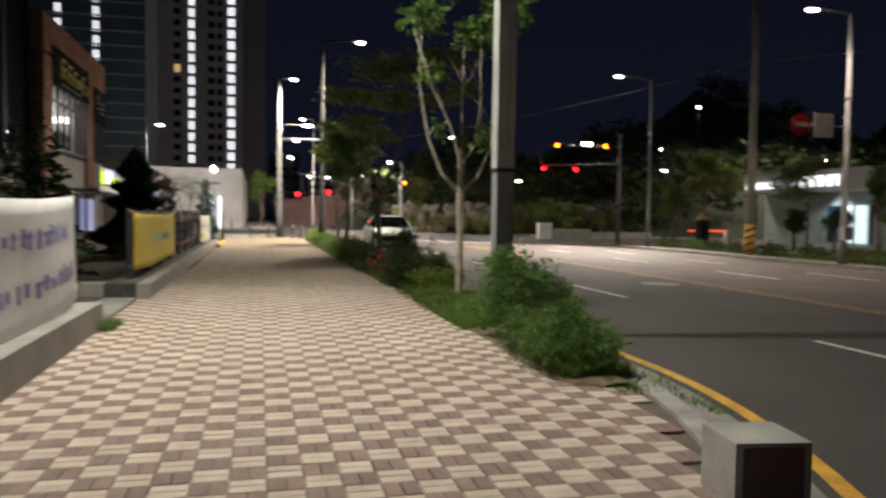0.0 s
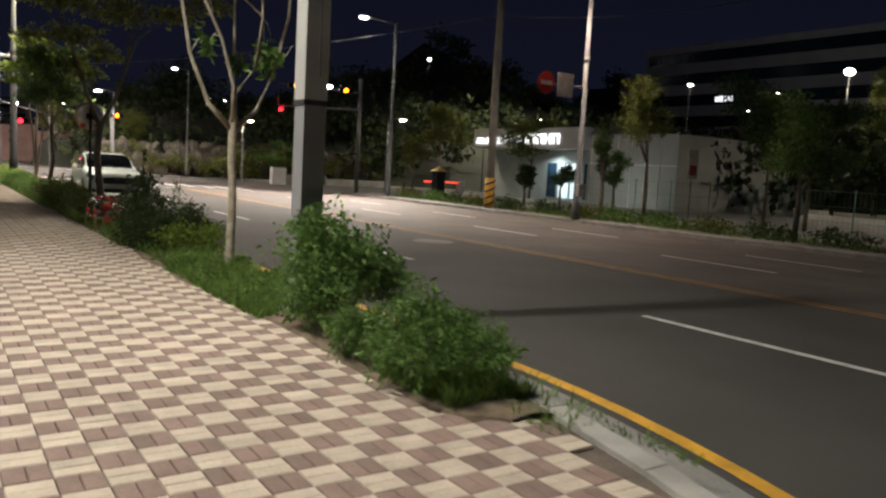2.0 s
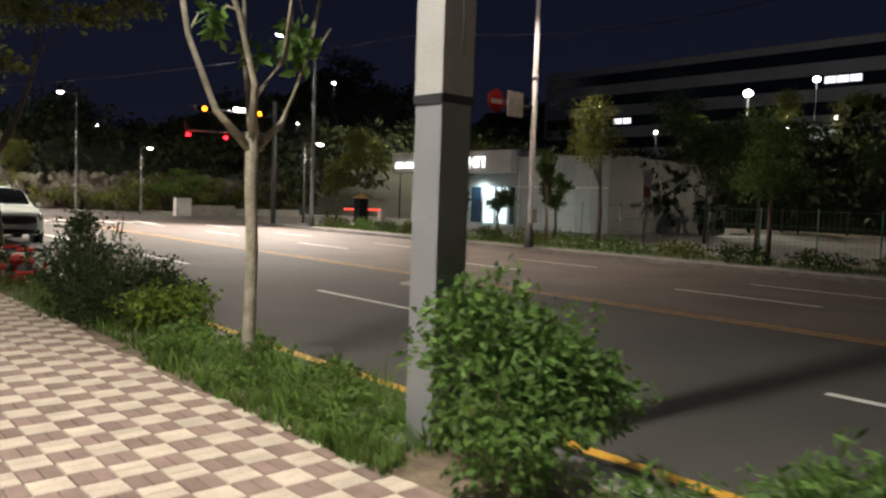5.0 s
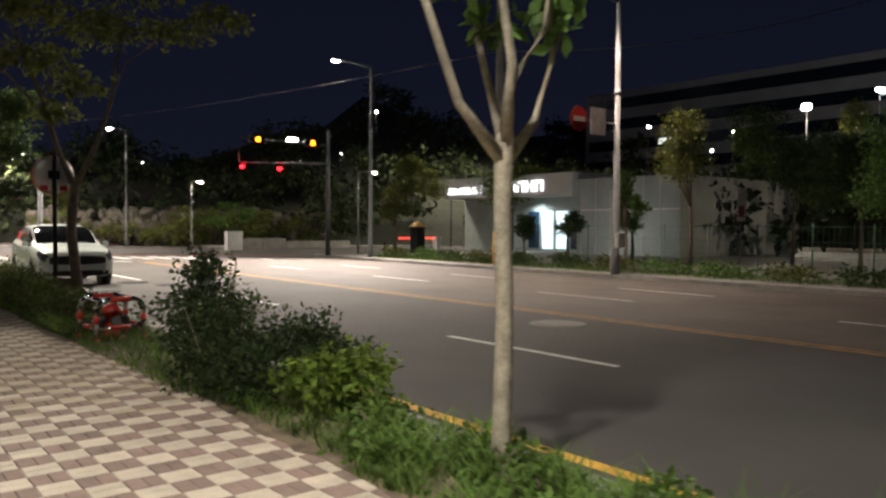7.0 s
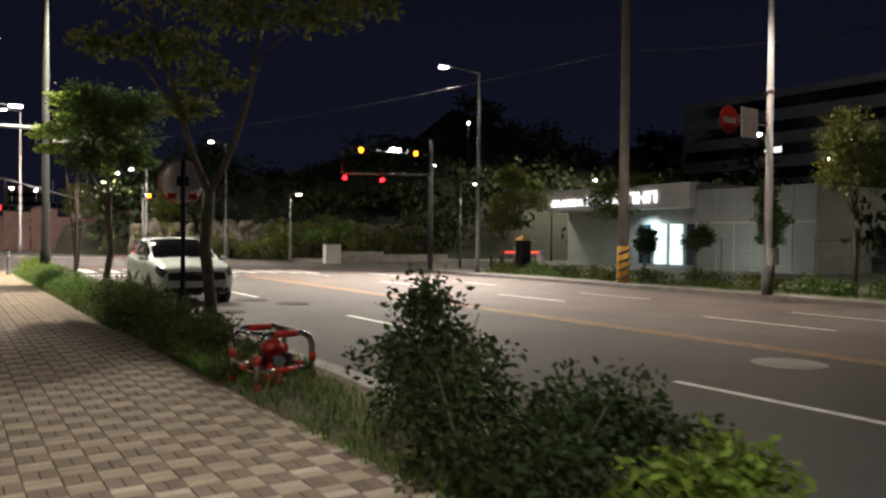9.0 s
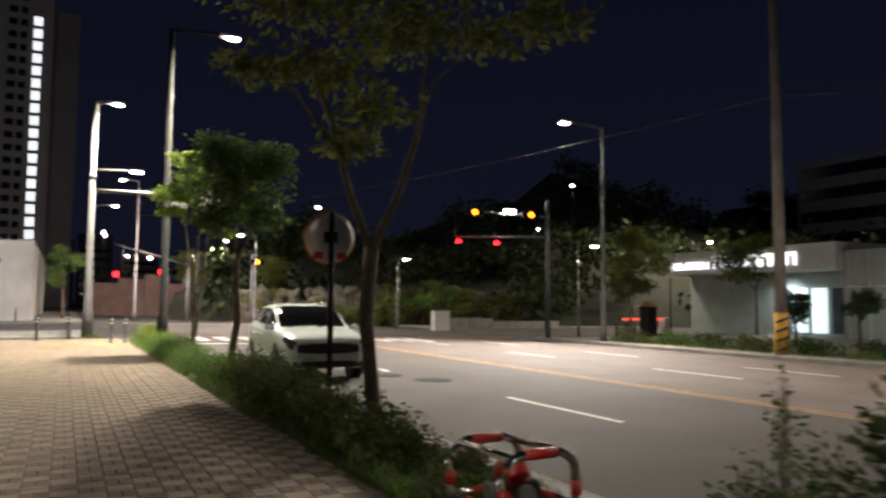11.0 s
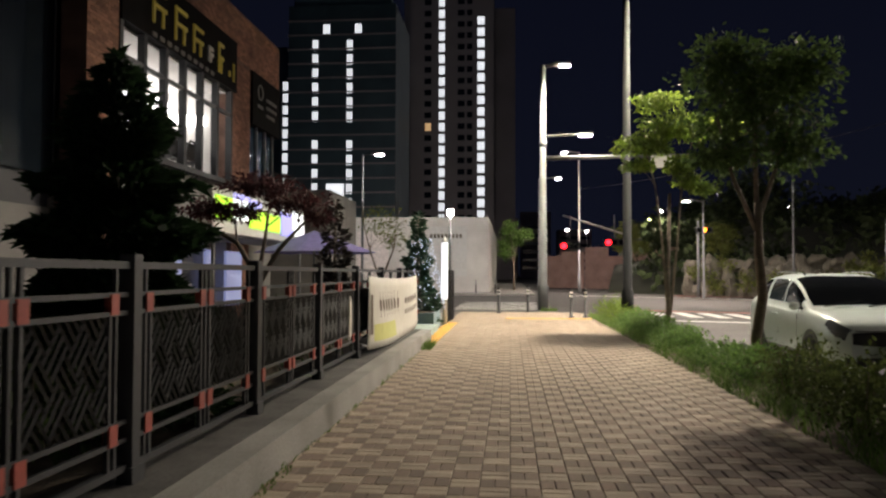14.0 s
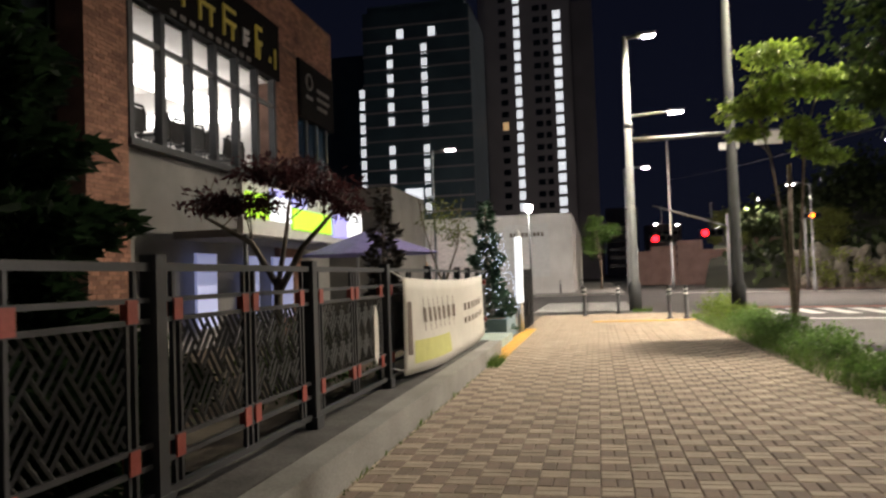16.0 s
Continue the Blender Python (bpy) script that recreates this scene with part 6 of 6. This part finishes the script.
office = thing("office_building", pose(0, 0, 0), "long dark office building with banded floors", "building")
bm = B()
box(bm, 120, 150, 20, 109, 0, 27.5)
part("wall", bm, mat("office_grey", (0.30, 0.30, 0.32), 0.8, scale=0.3, var=0.15, bump=0), office)
for k in range(5):
    bm = B()
    box(bm, 119.85, 120.05, 21, 108, 8.2 + 4 * k, 10.2 + 4 * k)
    part("window_band", bm, DARKGLASS, office)
for y, z in ((88, 17.2), (90, 17.2), (50.5, 21.4), (48.7, 21.4), (52.3, 21.4)):
    bm = B()
    box(bm, 119.7, 119.84, y, y + 1.6, z - 0.5, z + 0.5)
    part("lit_window", bm, G_WIN, office)

# car park terrace on the rise behind the road
bm = B()
box(bm, 80, 112, 26, 49, FGZ - 0.4, 8.6)
tagged(part("car_park_terrace", bm, HILL), "dark banked terrace carrying the upper car park", "terrace", kind="structure")


def parked_van(x, y, rz):
    t = thing("parked_van", pose(x, y, 8.6, 0, 0, rz), "pale van parked on the terrace at night", "van", "vans on the terrace")
    bm = B()
    side = [(-2.3, 0.35), (-2.35, 0.9), (-1.55, 1.15), (-0.95, 1.85), (2.2, 1.9), (2.3, 0.95), (2.25, 0.35)]
    l, r = ([bm.verts.new((s * (0.85 if zz < 1.3 else 0.76), yy, zz)) for yy, zz in side] for s in (-1, 1))
    bm.faces.new(l)
    bm.faces.new(r[::-1])
    for k in range(7):
        bm.faces.new((l[k], l[(k + 1) % 7], r[(k + 1) % 7], r[k]))
    part("body", soft_edges(bm, 0.06, 2), CARWHITE, t)
    for s in (-1, 1):
        bm = B()
        box(bm, s * 0.80 - 0.04, s * 0.80 + 0.04, -0.8, 2.0, 1.15, 1.7)
        part("side_window", bm, CARGLASS, t)
        for wy in (-1.4, 1.4):
            bm = B()
            tube(bm, [(s * 0.70, wy, 0.33), (s * 0.88, wy, 0.33)], 0.33, 16)
            part("wheel", bm, RUBBER, t)
    for y0, y1, z0, z1 in ((-1.62, -1.0, 1.2, 1.75), (2.22, 2.32, 1.1, 1.65)):
        bm = B()
        m = [bm.verts.new(p) for p in ((-0.68, y0, z0), (0.68, y0, z0), (0.62, y1, z1), (-0.62, y1, z1))]
        q = [bm.verts.new(v.co + Vector((0, -0.03 if y0 < 0 else 0.03, 0.02))) for v in m]
        bm.faces.new(q)
        for k in range(4):
            bm.faces.new((m[k], m[(k + 1) % 4], q[(k + 1) % 4], q[k]))
        part("window_pane", bm, CARGLASS, t)


for yy in (31.5, 36.6, 40.2):
    parked_van(82.6, yy, 90)

# green mesh fence across the road
for k in range(17):
    t = thing("mesh_fence", pose(29.6, -2 + 2.2 * k, FGZ), "green wire mesh fence bay on thin posts", "fence", "green fence bays")
    bm = B()
    tube(bm, [(0, 0, -0.05), (0, 0, 2.0)], 0.03, 6)
    part("post", bm, GREENPAINT, t)
    bm = B()
    for z in (0.1, 0.7, 1.3, 1.9):
        tube(bm, [(0, 0.03, z), (0, 2.17, z)], 0.008, 4)
    for i in range(10):
        tube(bm, [(0, 0.2 + 0.2 * i, 0.1), (0, 0.2 + 0.2 * i, 1.9)], 0.005, 4)
    part("wire_mesh", bm, GREENPAINT, t)
t = thing("road_sign", pose(28.2, 24.4, FGZ), "small square sign on a thin galvanised post", "road sign")
bm = B()
tube(bm, [(0, 0, -0.05), (0, 0, 3.4)], 0.03, 8)
part("post", bm, GALV, t)
bm = B()
box(bm, -0.32, 0.32, -0.05, -0.03, 2.1, 3.4)
part("plate", soft_edges(bm, 0.008), SIGNBACK, t)
bm = B()
box(bm, -0.24, 0.24, -0.06, -0.052, 2.25, 2.7)
part("printed_bar", bm, REDPAD, t)
t = thing("gate_hut", pose(31.5, 49.5, FGZ), "small dark gate booth with a pitched cap", "gate booth")
bm = B()
box(bm, -0.35, 0.35, -0.35, 0.35, -0.05, 1.75)
part("body", soft_edges(bm, 0.02), DARKSTEEL, t)
bm = B()
c = bm.verts.new((0, 0, 2.15))
q = [bm.verts.new((sx * 0.5, sy * 0.5, 1.75)) for sx, sy in ((-1, -1), (1, -1), (1, 1), (-1, 1))]
for k in range(4):
    bm.faces.new((q[k], q[(k + 1) % 4], c))
bm.faces.new(q[::-1])
part("cap", bm, mat("ochre_cap", (0.35, 0.2, 0.05), 0.7), t)
t = thing("barrier_gate", pose(31.5, 53.0, FGZ), "parking barrier with a red lit arm", "barrier")
bm = B()
box(bm, 4.3, 4.7, -0.2, 0.2, 0, 1.0)
part("cabinet", bm, WHITEPLATE, t)
bm = B()
box(bm, 1.0, 4.3, -0.05, 0.05, 0.85, 0.98)
part("arm", bm, G_RAIL, t)
for x in (26.9, 27.6):
    t = thing("bollard", pose(x, 46.8, FGZ), "dark round bollard across the road", "bollard", "bollards across the road")
    bm = B()
    tube(bm, [(0, 0, -0.03), (0, 0, 0.85), (0, 0, 0.9)], [0.07, 0.07, 0.04], 10)
    part("post", bm, PLASTICBLACK, t)
t = thing("utility_cabinet", pose(24.6, 63.5, FGZ), "pale street utility cabinet", "utility cabinet")
bm = B()
box(bm, -0.6, 0.6, -0.3, 0.3, -0.1, 1.3)
part("cabinet", soft_edges(bm, 0.03), WHITEPLATE, t)
bm = B()
box(bm, -0.62, 0.62, -0.32, 0.32, 1.3, 1.36)
part("lid", bm, GALV, t)
for k in range(5):
    t = thing("concrete_barrier", pose(26.4 + 2.1 * k, 64.5 + 0.1 * k, FGZ), "low pale concrete wall piece by the slope", "low wall", "low wall pieces")
    bm = B()
    box(bm, -1.0, 1.0, -0.2, 0.2, -0.1, 0.75 if k < 2 else 0.5)
    part("block", soft_edges(bm, 0.03), CONCRETE, t)
t = thing("sedan_car", pose(17.6, 92, road_z(17.6), 0, 0, 90), "distant pale sedan with a red tail light", "car")
bm = B()
box(bm, -0.85, 0.85, -2.1, 2.1, 0.3, 0.8)
part("body", soft_edges(bm, 0.12, 2), CARWHITE, t)
bm = B()
box(bm, -0.72, 0.72, -1.0, 1.3, 0.8, 1.35)
part("cabin", soft_edges(bm, 0.2, 2), CARGLASS, t)
for sx in (-0.8, 0.8):
    for sy in (-1.3, 1.3):
        bm = B()
        tube(bm, [(sx - 0.1, sy, 0.32), (sx + 0.1, sy, 0.32)], 0.32, 16)
        part("wheel", bm, RUBBER, t)
bm = B()
box(bm, -0.8, -0.5, -2.14, -2.08, 0.6, 0.7)
part("tail_light", bm, G_RED, t)

# pale boards along the street past the junction, reddish light painted into them
boards = thing("site_boards", pose(0, 0, 0), "row of pale boards past the junction, reddish light in their colour", "hoarding")
for k in range(11):
    bm = B()
    box(bm, 3.0 + 2.6 * k, 5.55 + 2.6 * k, 104 + 0.5 * (k % 2), 104.1 + 0.5 * (k % 2), -0.4, 3.4 + 0.5 * (k % 3))
    part("board", bm, mat("red_lit_board", (0.36, 0.24, 0.21), 0.8, scale=1, var=0.25) if k == 0 else bpy.data.materials["red_lit_board"], boards)

# rock retaining wall
rock = thing("rock_wall", pose(0, 0, 0), "retaining wall of upright grey boulders below the slope", "rock wall", kind="structure")
rr = random.Random(12)
base = []
for k in range(3):
    bm = B()
    bmesh.ops.create_icosphere(bm, subdivisions=2, radius=1)
    for v in bm.verts:
        v.co *= 1 + 0.38 * noise.noise(v.co * 1.6 + Vector((k * 9, 0, 0))) + 0.12 * noise.noise(v.co * 4 + Vector((0, k * 5, 0)))
    me = bpy.data.meshes.new("boulder")
    bm.to_mesh(me)
    bm.free()
    me.materials.append(STONE)
    base.append(me)
for i in range(129):
    ob = new("boulder", base[i % 3])
    ob.parent = rock
    u, row = (i % 43) / 43, i // 43
    ob.matrix_world = pose(14 + 26 * u + rr.uniform(-0.6, 0.6), 80 - 8 * u + 0.8 * row, FGZ + 0.5 + 0.95 * row + rr.uniform(-0.3, 0.3), rr.uniform(-30, 30), rr.uniform(-30, 30), rr.uniform(0, 360)) @ Matrix.Diagonal((rr.uniform(0.35, 0.85), rr.uniform(0.4, 0.7), rr.uniform(0.45, 1.1), 1))

# far-side trees and shrubs
for i, (x, y, h, r, m_, lab) in enumerate((
        (26.6, 25.6, 7.0, 1.5, LEAFOLIVE, "slim young street tree across the road"),
        (26.0, 18.0, 5.8, 1.4, LEAF, "leafy street tree across the road"),
        (26.8, 45.6, 4.6, 1.4, LEAFOLIVE, "olive street tree before the showroom"),
        (31.0, 31.6, 3.8, 0.8, LEAF, "slim garden tree before the showroom"),
        (30.8, 35.6, 2.7, 0.9, LEAFDARK, "dark garden tree before the showroom"),
        (30.6, 38.6, 2.5, 0.8, LEAFDARK, "dark garden tree before the showroom"),
        (28.6, 30.2, 4.6, 0.7, LEAFDARK, "narrow dark tree behind the lamp"),
        (36.0, 56.0, 7.5, 2.4, LEAFOLIVE, "broad tree by the gate"),
        (40.0, 49.0, 7.5, 2.6, LEAFOLIVE, "broad tree behind the showroom"),
        (33.5, 22.0, 6.0, 2.6, LEAFDARK, "broad dark tree behind the green fence"),
        (36.0, 16.0, 7.0, 3.0, LEAFDARK, "broad dark tree behind the green fence"),
        (31.5, 13.0, 5.0, 2.0, LEAFOLIVE, "lamp-lit tree behind the green fence"),
        (38.0, 27.0, 8.0, 3.0, LEAFDARK, "broad dark tree behind the showroom"),
        (70.0, 37.0, 13.5, 2.6, LEAFOLIVE, "lamp-lit tree below the car park"),
        (72.0, 32.0, 13.0, 2.6, LEAFOLIVE, "lamp-lit tree below the car park"),
        (66.0, 44.0, 11.0, 2.6, LEAFDARK, "dark tree below the car park"),
        (17.5, 84.0, 6.0, 2.0, LEAFOLIVE, "tree on the corner past the junction"),
        (11.0, 90.0, 6.5, 2.0, LEAFOLIVE, "tree past the junction"),
        (0.2, 84.0, 6.0, 1.6, LEAF, "tree on the pavement past the junction"),
        (28.0, 72.0, 4.0, 2.4, LEAF, "round bush-like tree before the slope"))):
    rg = random.Random(200 + i)
    blobs = [(rg.uniform(-0.55, 0.55) * r, rg.uniform(-0.55, 0.55) * r, h * rg.uniform(0.5, 0.92), r * rg.uniform(0.35, 0.6), r * rg.uniform(0.35, 0.6), h * rg.uniform(0.07, 0.13)) for _ in range(9)]
    limbs = [[(0, 0, h * 0.38, 0.05), (b[0] * 0.5, b[1] * 0.5, (h * 0.38 + b[2]) / 2, 0.035), (b[0], b[1], b[2], 0.012)] for b in blobs[:4]]
    tree(x, y, FGZ if x > 20 else 0, limbs, [(0, 0, -0.1, 0.11), (0.05, 0, h * 0.2, 0.085), (0, 0, h * 0.4, 0.06)], blobs, int(2000 + 900 * r * r), 0.13 if r < 1.6 else 0.18, BARK, m_, lab, 300 + i)
for i in range(15):
    rg = random.Random(400 + i)
    y = 8 + 2.55 * i
    bush(25.7 + rg.uniform(-0.3, 0.4), y, FGZ, [(0, 0, 0.3, 0.7, 0.9, 0.3), (rg.uniform(-0.3, 0.3), 0.8, 0.4, 0.5, 0.6, 0.32)], 600, 0.14, rg.choice((LEAFDARK, LEAF, LEAFOLIVE)), "low roadside shrub behind the far kerb", 500 + i, stems=4)
grass("grass_far", [(24.9, 27.0, 4, 46, 9000, 1.4), (3, 8, 0, 0.1, 0, 1)], 0.3, GRASS, "rough grass along the far pavement", 15)
bpy.data.objects["grass_far"].location.z = FGZ

# wooded slope and hills
bm = B()
rowsv = []
for i in range(31):
    x = 8 + 9 * i
    row = []
    for j in range(9):
        d = j / 8
        yb = 84 - min(20, (x - 8) * 0.5) if x < 60 else 64
        h = 20 * (d ** 0.8) * min(1.0, 0.35 + (x - 8) / 60) * (1 + 0.25 * math.sin(x * 0.11) + 0.12 * math.sin(x * 0.27 + 1))
        row.append(bm.verts.new((x + j * 1.5, yb + 70 * d, FGZ - 0.3 + h)))
    rowsv.append(row)
for p, q in zip(rowsv, rowsv[1:]):
    for j in range(8):
        bm.faces.new((p[j], q[j], q[j + 1], p[j + 1])).smooth = True
tagged(part("hillside", bm, HILL), "dark wooded hillside beyond the junction", "hill", kind="structure")
rng = np.random.default_rng(33)
blobs = []
for i in range(430):
    x = rng.uniform(12, 150)
    d = rng.uniform(0.03, 0.95)
    yb = 84 - min(20, (x - 8) * 0.5) if x < 60 else 64
    h = 20 * (d ** 0.8) * min(1.0, 0.35 + (x - 8) / 60) * (1 + 0.25 * math.sin(x * 0.11) + 0.12 * math.sin(x * 0.27 + 1))
    s = rng.uniform(1.4, 3.0)
    blobs.append((x + d * 12, yb + 70 * d, FGZ + h + s * 0.6, s, s, s * rng.uniform(0.7, 1.1)))
for i in range(90):
    s = rng.uniform(1.6, 3.2)
    blobs.append((rng.uniform(46, 95), rng.uniform(8, 60), rng.uniform(1.5, 6.5), s, s, s))
v, f = leaves(rng, blobs, 46000, 0.75, 0.6)
tagged(raw("far_woods", v, f, WOODS), "dark trees covering the slope and grounds", "woods", kind="stuff")
rng = np.random.default_rng(34)
blobs = [(rng.uniform(22, 34), rng.uniform(70, 76), FGZ + rng.uniform(0.4, 3.0), 0.7, 0.7, 0.5) for _ in range(60)]
blobs += [(14 + 26 * u, 79 - 8 * u, FGZ + rng.uniform(0.2, 2.6), 0.7, 0.6, 0.6) for u in rng.random(46)]
v, f = leaves(rng, blobs, 11000, 0.24, 0.6)
tagged(raw("slope_shrubs", v, f, LEAFOLIVE), "clipped shrubs on the lit slope by the gate", "shrubs", kind="stuff")

# distant lamps
FARLAMPS = ((22.8, 136.4, 10.9, 0.3), (28.2, 124.9, 12.6, 0.34), (45.1, 149.0, 12.6, 0.34), (48.0, 149.5, 12.2, 0.3), (37.7, 143.5, 6.5, 0.26), (39.3, 130.4, 10.9, 0.32), (60, 96, 17, 0.30), (52, 92, 10.5, 0.22), (66, 78, 8.5, 0.28), (45, 62, 5.5, 0.2), (75, 62, 13, 0.32), (87.1, 41.7, 15.9, 0.6), (83.8, 38.1, 11.3, 0.32), (82.2, 42.3, 10.3, 0.3), (75.9, 54.5, 9.8, 0.34), (82.7, 47.3, 14.2, 0.8), (90, 60, 13.5, 0.3),
            (8, 128, 7.5, 0.3), (12, 140, 8, 0.3), (17, 135, 7, 0.28), (20, 150, 9, 0.32), (25, 142, 7.5, 0.3), (4.5, 120, 10, 0.3), (29, 120, 8, 0.25), (22, 118, 5.5, 0.22), (6, 150, 12, 0.3), (14, 110, 6.5, 0.25))
for x, y, z, r in FARLAMPS:
    r *= 0.6
    t = thing("distant_lamp", pose(x, y, 0), "distant street lamp glowing white", "street lamp", "distant lamps")
    bm = B()
    tube(bm, [(0, 0, -0.5), (0, 0, z)], 0.06, 6)
    part("pole", bm, DARKSTEEL, t)
    bm = B()
    tube(bm, [(0, 0, z), (0, 0, z + r * 0.3), (0, 0, z + r), (0, 0, z + r * 1.3)], [r * 0.5, r, r, r * 0.4], 10)
    part("head", bm, G_FAR, t)

# ---- pavers, last ----
CELL = 0.2
Y0, Y1, X0 = -3.8, 46.6, -1.96


def paver(x0, x1, y0, y1, z):
    g, c = 0.0026, 0.005
    lo = [(x0 + g, y0 + g, -0.022), (x1 - g, y0 + g, -0.022), (x1 - g, y1 - g, -0.022), (x0 + g, y1 - g, -0.022)]
    mid = [(a, b, z - c) for a, b, _ in lo]
    hi = [(x0 + g + c, y0 + g + c, z), (x1 - g - c, y0 + g + c, z), (x1 - g - c, y1 - g - c, z), (x0 + g + c, y1 - g - c, z)]
    return lo + mid + hi


PF = [(8, 9, 10, 11)] + [(k, (k + 1) % 4, 4 + (k + 1) % 4, 4 + k) for k in range(4)] + [(4 + k, 4 + (k + 1) % 4, 8 + (k + 1) % 4, 8 + k) for k in range(4)]
meshes = {}
for cream in (True, False):
    for tilt in range(3):
        w, d = (CELL, CELL / 2) if cream else (CELL / 2, CELL)
        me = bpy.data.meshes.new("paver_cream" if cream else "paver_brown")
        vs = paver(0, w, 0, d, 0.0)
        vs = [(x, y, z + (0.0012 * (tilt - 1) * (x / w + y / d - 1) if z > -0.02 else 0)) for x, y, z in vs]
        me.from_pydata(vs, [], PF)
        me.materials.append(CREAM if cream else BROWN)
        meshes[cream, tilt] = me
rr = random.Random(77)
# second key: pavers past about y 15.5, weaker light in their colour
joined = {(c, o): ([], []) for c in (True, False) for o in (True, False)}
singles = 0
ny, nx = int((Y1 - Y0) / CELL), 27
for j in range(ny):
    for i in range(nx):
        x, y = X0 + i * CELL, Y0 + j * CELL
        lim = kerb_x(y) - 0.005 if y < 6.0 else strip_x(y) + 0.1
        if min(kerb_x(y), kerb_x(y + CELL)) - 0.005 < x + CELL or x + CELL > lim + 0.12:
            continue
        cream = (i + j) % 2 == 0
        for h in range(2):
            bx, by = (x, y + h * CELL / 2) if cream else (x + h * CELL / 2, y)
            dz = rr.uniform(-0.002, 0.002)
            if 4.6 < y < 6.8 and 0.6 < x < 3.3 and singles < 300:
                ob = new("paver", meshes[cream, rr.randrange(3)])
                ob.parent = pavement
                ob.location = (bx, by, dz)
                singles += 1
            else:
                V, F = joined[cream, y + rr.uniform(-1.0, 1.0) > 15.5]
                k = len(V)
                w, d = (CELL, CELL / 2) if cream else (CELL / 2, CELL)
                V += paver(bx, bx + w, by, by + d, dz)
                F += [tuple(a + k for a in f) for f in PF]
for (cream, dim_lit), (V, F) in joined.items():
    ob = raw("pavers_cream" if cream else "pavers_brown", V, F, (CREAM_DIM if dim_lit else CREAM_J) if cream else (BROWN_DIM if dim_lit else BROWN_J), pavement)
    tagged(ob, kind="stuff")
